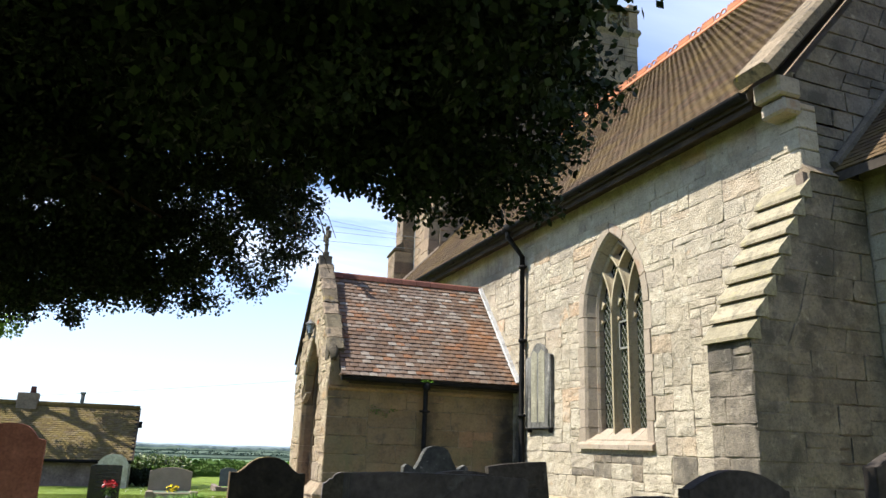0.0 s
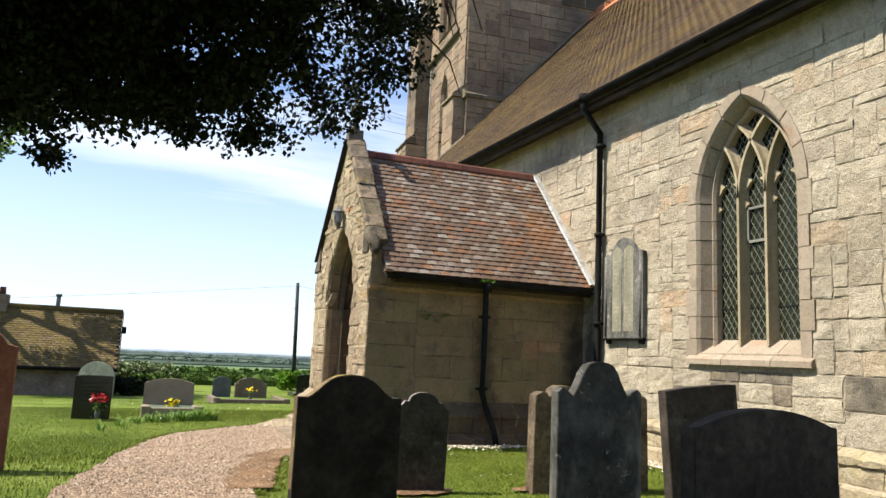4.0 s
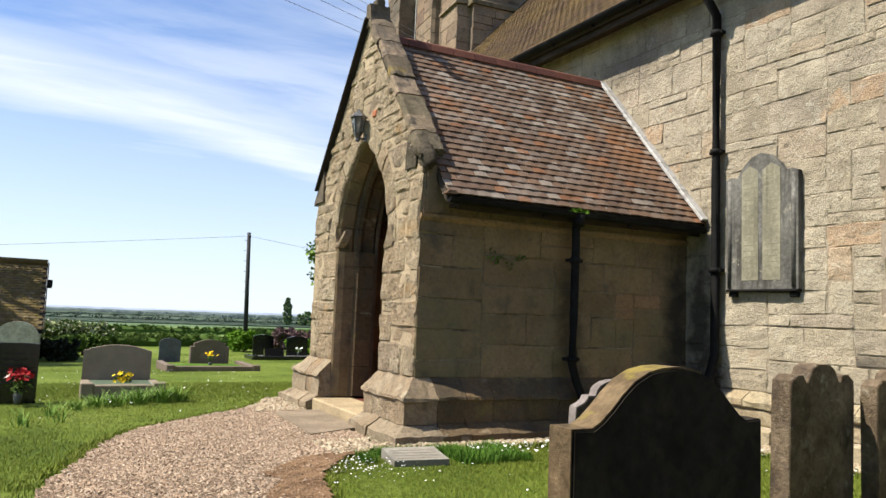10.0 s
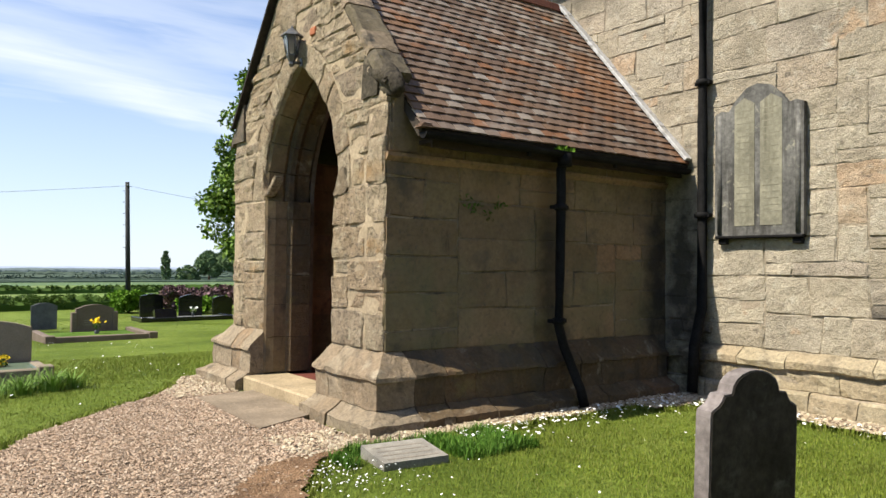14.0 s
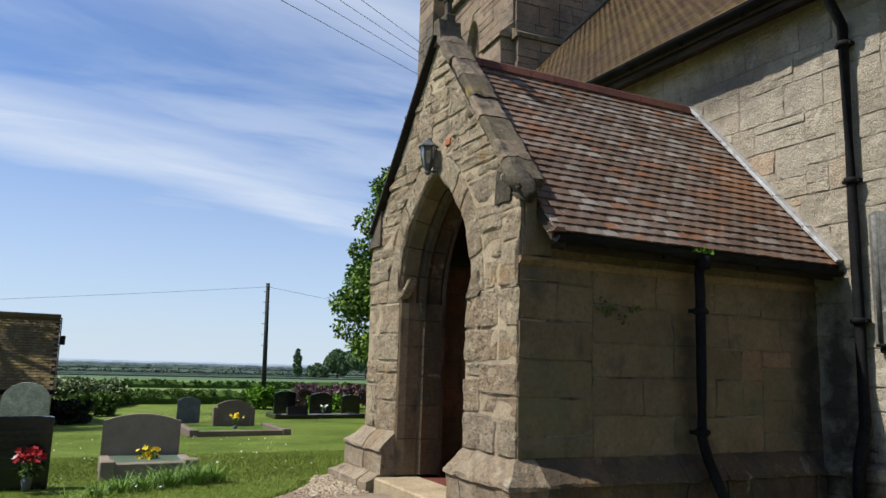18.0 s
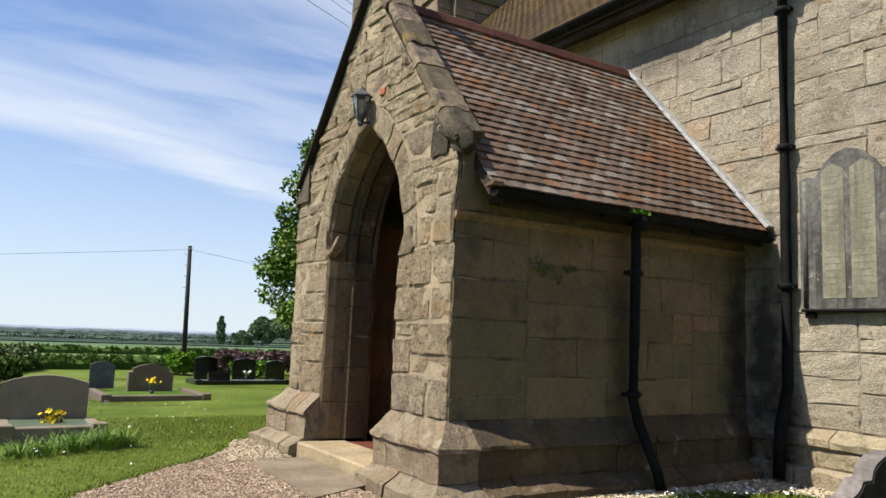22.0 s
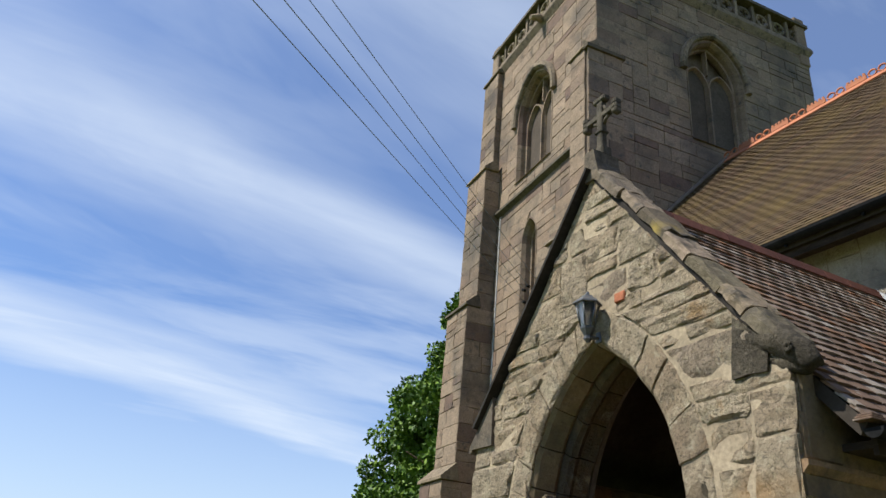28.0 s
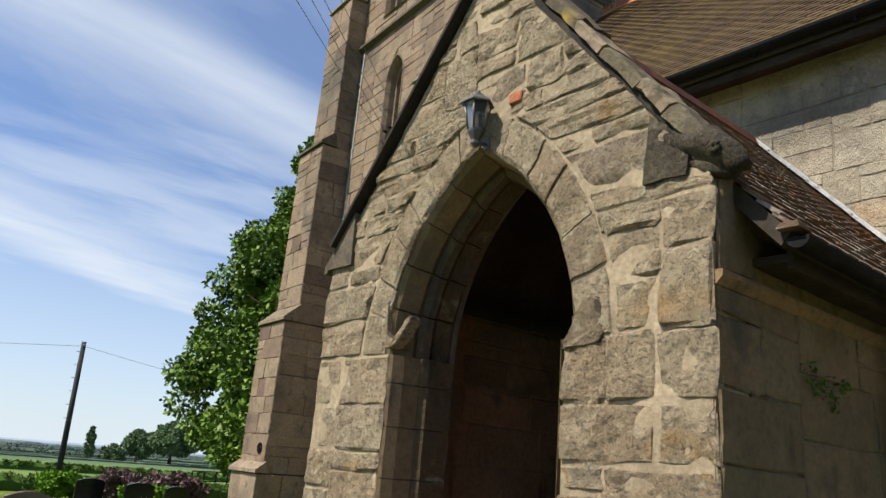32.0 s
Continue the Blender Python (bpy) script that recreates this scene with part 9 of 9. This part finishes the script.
def bush(name, label, at, w, d, h, seed, material, leaf=0.12, clumps=60, per=80):
    g = random.Random(seed)
    ob = thing(name, label, "bush", at)
    part("stems", tube([(0, 0, -0.1), (0.02, 0, h * 0.5)], 0.05, 6), bark, ob)
    cs = [(w / 2 * math.sqrt(g.random()) * math.cos(a), d / 2 * math.sqrt(g.random()) * math.sin(a), h * (0.15 + 0.72 * g.random() ** 0.8)) for a in [g.random() * 6.283 for i in range(clumps)]]
    leaf_cloud("foliage", cs, [min(w, h) * g.uniform(0.10, 0.17) for c in cs], per, leaf, material, seed, (1, 1, 0.85), 0.0, 0.6, ob, 0.25)
    return ob


def hedge(label, a, b, h, d, seed, leaf=0.10, name="hedge", material=None, density=26, z_off=0.0):
    g = random.Random(seed)
    L = math.hypot(b[0] - a[0], b[1] - a[1])
    cs, rs = [], []
    for i in range(int(L * density)):
        t = g.random()
        x, y = a[0] + (b[0] - a[0]) * t, a[1] + (b[1] - a[1]) * t
        wob = 1 + 0.10 * noise.noise((x * 0.6, y * 0.6, seed))
        cs.append((x + g.uniform(-d, d) * 0.4, y + g.uniform(-d, d) * 0.4, ground_z(x, y) + z_off + h * wob * (0.1 + 0.82 * g.random() ** 0.7)))
        rs.append(h * g.uniform(0.12, 0.2))
    ob = leaf_cloud(name, cs, rs, 46, leaf, material or hedge_leaf, seed, (1.2, 1, 0.8), 0.0, 0.65, None, 0.3)
    return tagged(ob, label, "hedge", "", "stuff")


hedge("clipped green hedge along the churchyard's edge", (2.2, 41.5), (34, 44.5), 0.56, 1.2, 3, 0.07, density=60)
hedge("clipped green hedge running towards the cottage", (0.4, 36.0), (2.4, 41.5), 0.54, 1.0, 4, 0.07, density=60)
bush("shrub", "dark rounded evergreen shrub by the cottage", (0.05, 31.0, ground_z(0.5, 31)), 1.2, 1.4, 0.62, 4, yew_leaf, 0.1, 60, 110)
bush("shrub", "clipped green shrub beside the hedge", (0.95, 34.6, ground_z(1.7, 34)), 1.2, 1.4, 0.6, 5, hedge_leaf, 0.12, 50, 90)
bush("shrub", "blossoming pale shrub behind the cottage corner", (0.75, 40.0, ground_z(1.4, 38)), 2.9, 2.2, 1.0, 6, blossom, 0.14, 90, 80)
bush("shrub", "bright lime-green shrub at the pole's foot", (7.25, 38.0, ground_z(7, 38)), 1.2, 1.4, 0.85, 7, lime_leaf, 0.13, 60, 90)
bush("shrub", "bright lime-green shrub between the black headstones", (9.6, 36.4, ground_z(9.6, 36)), 1.9, 1.2, 0.6, 8, lime_leaf, 0.12, 60, 90)
bush("shrub", "low spreading shrub with dusky pink blossom", (10.2, 38.2, ground_z(10.6, 38)), 4.0, 2.2, 1.0, 9, lilac_flower, 0.13, 120, 90)
bush("shrub", "low green shrub by the tower's foot", (8.9, 29.5, ground_z(8.9, 29.5)), 1.2, 1.2, 0.6, 10, lime_leaf, 0.10, 30, 70)


def hedge_strip(name, label, a, b, h, d, seed, step, material):
    """A far hedgerow: an uneven rounded bank of foliage along a line."""
    L = math.hypot(b[0] - a[0], b[1] - a[1])
    n = int(L / step)
    bm = bmesh.new()
    prev = None
    for i in range(n + 1):
        x, y = a[0] + (b[0] - a[0]) * i / n, a[1] + (b[1] - a[1]) * i / n
        k = h * (0.8 + 0.35 * noise.noise((i * 0.7, seed, 0)) + 0.55 * max(0.0, noise.noise((i * 0.13, seed, 4))))
        zb = ground_z(x, y) - 0.3
        ring = [bm.verts.new((x, y + o * d, zb + 0.3 * (u > 0) + k * u)) for o, u in ((-0.5, 0), (-0.48, 0.55), (-0.2, 1.0), (0.2, 0.95), (0.5, 0.5), (0.5, 0))]
        if prev:
            for p in range(5):
                bm.faces.new((prev[p], ring[p], ring[p + 1], prev[p + 1]))
        prev = ring
    ob = fixed(name, bm, material, label, "hedgerow", "stuff")
    return ob


def far_woods():
    g = random.Random(77)
    hedge_strip("hedge", "dark twiggy heart of the clipped hedge", (2.2, 41.5), (34, 44.5), 0.50, 0.9, 61, 0.35, hedge_leaf)
    hedge_strip("hedge", "dark twiggy heart of the clipped hedge", (0.4, 36.0), (2.4, 41.5), 0.47, 0.8, 62, 0.35, hedge_leaf)
    hedge_strip("hedgerow", "dark heart of the field hedgerow", (-25, 74), (70, 79), 0.62, 1.0, 63, 0.5, hedge_leaf)
    hedge("low field hedgerow beyond the churchyard", (-25, 74), (70, 79), 0.6, 1.4, 20, 0.16, "hedgerow", hedge_leaf, 14, 0.0)
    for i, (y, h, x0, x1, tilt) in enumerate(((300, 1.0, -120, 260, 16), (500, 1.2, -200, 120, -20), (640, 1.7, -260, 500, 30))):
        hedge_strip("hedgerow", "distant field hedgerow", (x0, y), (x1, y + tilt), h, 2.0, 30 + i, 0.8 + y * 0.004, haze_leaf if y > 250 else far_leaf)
    # belts of trees, coloured paler and bluer with distance for the haze
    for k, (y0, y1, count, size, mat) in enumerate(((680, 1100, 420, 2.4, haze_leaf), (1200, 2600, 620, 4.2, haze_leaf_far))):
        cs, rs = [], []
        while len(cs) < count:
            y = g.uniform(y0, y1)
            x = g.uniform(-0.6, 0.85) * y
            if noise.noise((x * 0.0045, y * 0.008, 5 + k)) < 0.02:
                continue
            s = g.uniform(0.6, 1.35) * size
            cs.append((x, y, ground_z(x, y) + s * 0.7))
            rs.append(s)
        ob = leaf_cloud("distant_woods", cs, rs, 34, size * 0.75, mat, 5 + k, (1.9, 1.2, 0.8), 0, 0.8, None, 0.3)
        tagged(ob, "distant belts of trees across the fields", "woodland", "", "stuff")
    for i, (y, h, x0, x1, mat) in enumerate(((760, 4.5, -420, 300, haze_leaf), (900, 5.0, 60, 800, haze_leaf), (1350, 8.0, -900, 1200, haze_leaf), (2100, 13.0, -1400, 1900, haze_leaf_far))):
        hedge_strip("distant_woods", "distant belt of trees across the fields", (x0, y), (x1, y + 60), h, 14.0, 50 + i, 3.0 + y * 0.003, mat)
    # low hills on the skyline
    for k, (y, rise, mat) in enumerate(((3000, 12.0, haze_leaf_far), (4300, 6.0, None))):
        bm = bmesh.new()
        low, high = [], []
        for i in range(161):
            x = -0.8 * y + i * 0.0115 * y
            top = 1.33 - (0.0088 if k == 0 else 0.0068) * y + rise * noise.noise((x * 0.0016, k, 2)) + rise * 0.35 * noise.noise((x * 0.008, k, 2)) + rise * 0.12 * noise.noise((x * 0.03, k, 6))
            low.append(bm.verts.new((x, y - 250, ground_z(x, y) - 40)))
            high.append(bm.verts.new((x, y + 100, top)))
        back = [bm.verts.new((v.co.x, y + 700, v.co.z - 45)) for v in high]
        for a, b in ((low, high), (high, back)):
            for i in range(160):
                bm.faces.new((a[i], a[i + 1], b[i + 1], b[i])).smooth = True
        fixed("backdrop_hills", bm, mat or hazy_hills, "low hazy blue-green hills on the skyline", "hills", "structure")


far_woods()


def build_cottage():
    c = thing("cottage", "low cottage with a mossy tiled roof and chimneys beyond the graves", "cottage", (-0.45, 29.9, -0.6))
    L = 13.0
    part("wall", boxed(-L, 0, 0, 0.3, -0.3, 1.15), cottage_wall, c)
    part("gable_wall", prism([(0, -0.3), (4.0, -0.3), (4.0, 1.1), (2.0, 2.9), (0, 1.1)], lambda u, v, d: (d, u, v), -0.3, 0.0), cottage_wall, c)
    part("rear_wall", boxed(-L, 0, 3.7, 4.0, -0.3, 1.15), cottage_wall, c)
    up = Vector((0, 2.25, 1.92))
    rf = part("roof", prism([(-0.25, 1.02), (2.0, 2.94), (4.25, 1.02), (4.2, 0.92), (2.0, 2.78), (-0.2, 0.92)], lambda u, v, d: (d, u, v), -L, 0.12), under_tile, c)
    vs, fs = [], []
    r = random.Random(5)
    un = up.normalized()
    out = Vector((0, -un.z, un.y))
    rows, cols = 26, 80
    for i in range(rows):
        for k in range(cols):
            p = Vector((-L + (k - (0.5 if i % 2 else 0)) * (L + 0.1) / cols, -0.25, 1.02)) + un * (i * up.length / rows)
            v, f = tile_box(p, Vector((1, 0, 0)), un, out, (L + 0.1) / cols, up.length / rows * 1.2, 0.012, 0.026, 0.013, r)
            b = len(vs)
            vs += v
            fs += [tuple(a + b for a in g) for g in f]
    tiles = piece("tiling", vs, fs, cottage_tile, rf)
    tagged(tiles, "", "", "", "stuff")
    part("ridge", tube([(-L, 2.0, 2.96), (0.12, 2.0, 2.96)], 0.11, 8), cottage_tile, c)
    part("bargeboard", prism([(-0.27, 0.92), (2.0, 2.84), (2.0, 2.98), (-0.3, 1.05)], lambda u, v, d: (d, u, v), 0.125, 0.16), timber_dark, c)
    part("bracket_box", boxed(0.155, 0.28, 1.2, 1.45, 2.2, 2.45, bevel=0.02), iron_black, c)
    ch = part("chimney_stack", boxed(-4.2, -3.5, 1.75, 2.25, 2.7, 3.35, bevel=0.02), cottage_wall, c)
    part("chimney_pot", tube([(-3.72, 2.0, 3.33), (-3.72, 2.0, 3.6)], 0.09, 8, None, [0.11, 0.09]), ridge_red, ch)
    p2 = part("flue_pipe", tube([(-2.0, 2.0, 2.9), (-2.0, 2.0, 3.42)], 0.07, 8), slate_grey, c)
    part("cowl", tube([(-2.0, 2.0, 3.40), (-2.0, 2.0, 3.48)], 0.1, 8), slate_grey, p2)
    part("gutter", tube([(-L, -0.3, 0.98), (0.1, -0.3, 0.98)], 0.06, 7), iron_black, c)
    part("downpipe", tube([(0.06, -0.3, 0.95), (0.06, -0.12, 0.75), (0.06, -0.08, -0.3)], 0.035, 7), pale_lime, c)


build_cottage()


def sag(a, b, drop, n=24):
    a, b = Vector(a), Vector(b)
    return [a.lerp(b, i / n) - Vector((0, 0, drop * 4 * (i / n) * (1 - i / n))) for i in range(n + 1)]


pole = thing("utility_pole", "leaning weathered wooden utility pole behind the hedge", "utility pole", (8.30, 42.2, ground_z(8.3, 42.2)), lean=(0, -1.5))
part("shaft", tube([(0, 0, -0.4), (0, 0, 3), (0, 0, 5.5)], 0.09, 10, None, [0.115, 0.10, 0.088]), pole_wood, pole)
for z in (2.6, 3.1, 3.6, 4.1, 4.6, 5.1):
    part("step_iron", boxed(-0.2, -0.1, -0.01, 0.01, z, z + 0.02), iron_black, pole)
part("insulator", tube([(0.0, -0.1, 5.3), (0.0, -0.1, 5.4)], 0.05, 8), slate_grey, pole)
PT = (8.15, 42.05, 4.72)
for end, drop in (((-45, 38, -0.5), 0.5), ((60, 62, 5.2), 1.2)):
    w = thing("overhead_wire", "thin overhead wire running from the pole", "wire", group="overhead wires")
    part("cable", tube(sag(PT, end, drop), 0.007, 5), wire_mat, w)
for (ay, az), (by_, bz) in (((24.34, 8.27), (5.29, 2.34)), ((24.37, 8.59), (5.10, 2.46)), ((24.2, 8.64), (5.22, 2.93)), ((23.69, 8.47), (5.85, 3.77))):
    w = thing("overhead_wire", "overhead wire running down from the tower", "wire", group="overhead wires")
    part("cable", tube([Vector((TX0 + 0.26, ay, az)).lerp(Vector((-10.5, by_ - 0.5, bz - 0.15)), i / 10) for i in range(11)], 0.005, 5), wire_mat, w)
    part("insulator", tube([(TX0 + 0.3, ay, az), (TX0 + 0.2, ay, az)], 0.035, 7), iron_black, w)

rail = thing("field_fence", "short dark metal field fence at the hedge's end", "fence", (14.6, 44.9, ground_z(14, 45)), 20)
for i in range(7):
    part("post", boxed(i * 0.75, i * 0.75 + 0.05, -0.025, 0.025, -0.1, 0.95), iron_black, rail)
for z in (0.5, 0.92):
    part("rail", boxed(0.0, 4.55, -0.03, -0.026, z, z + 0.05), iron_black, rail)
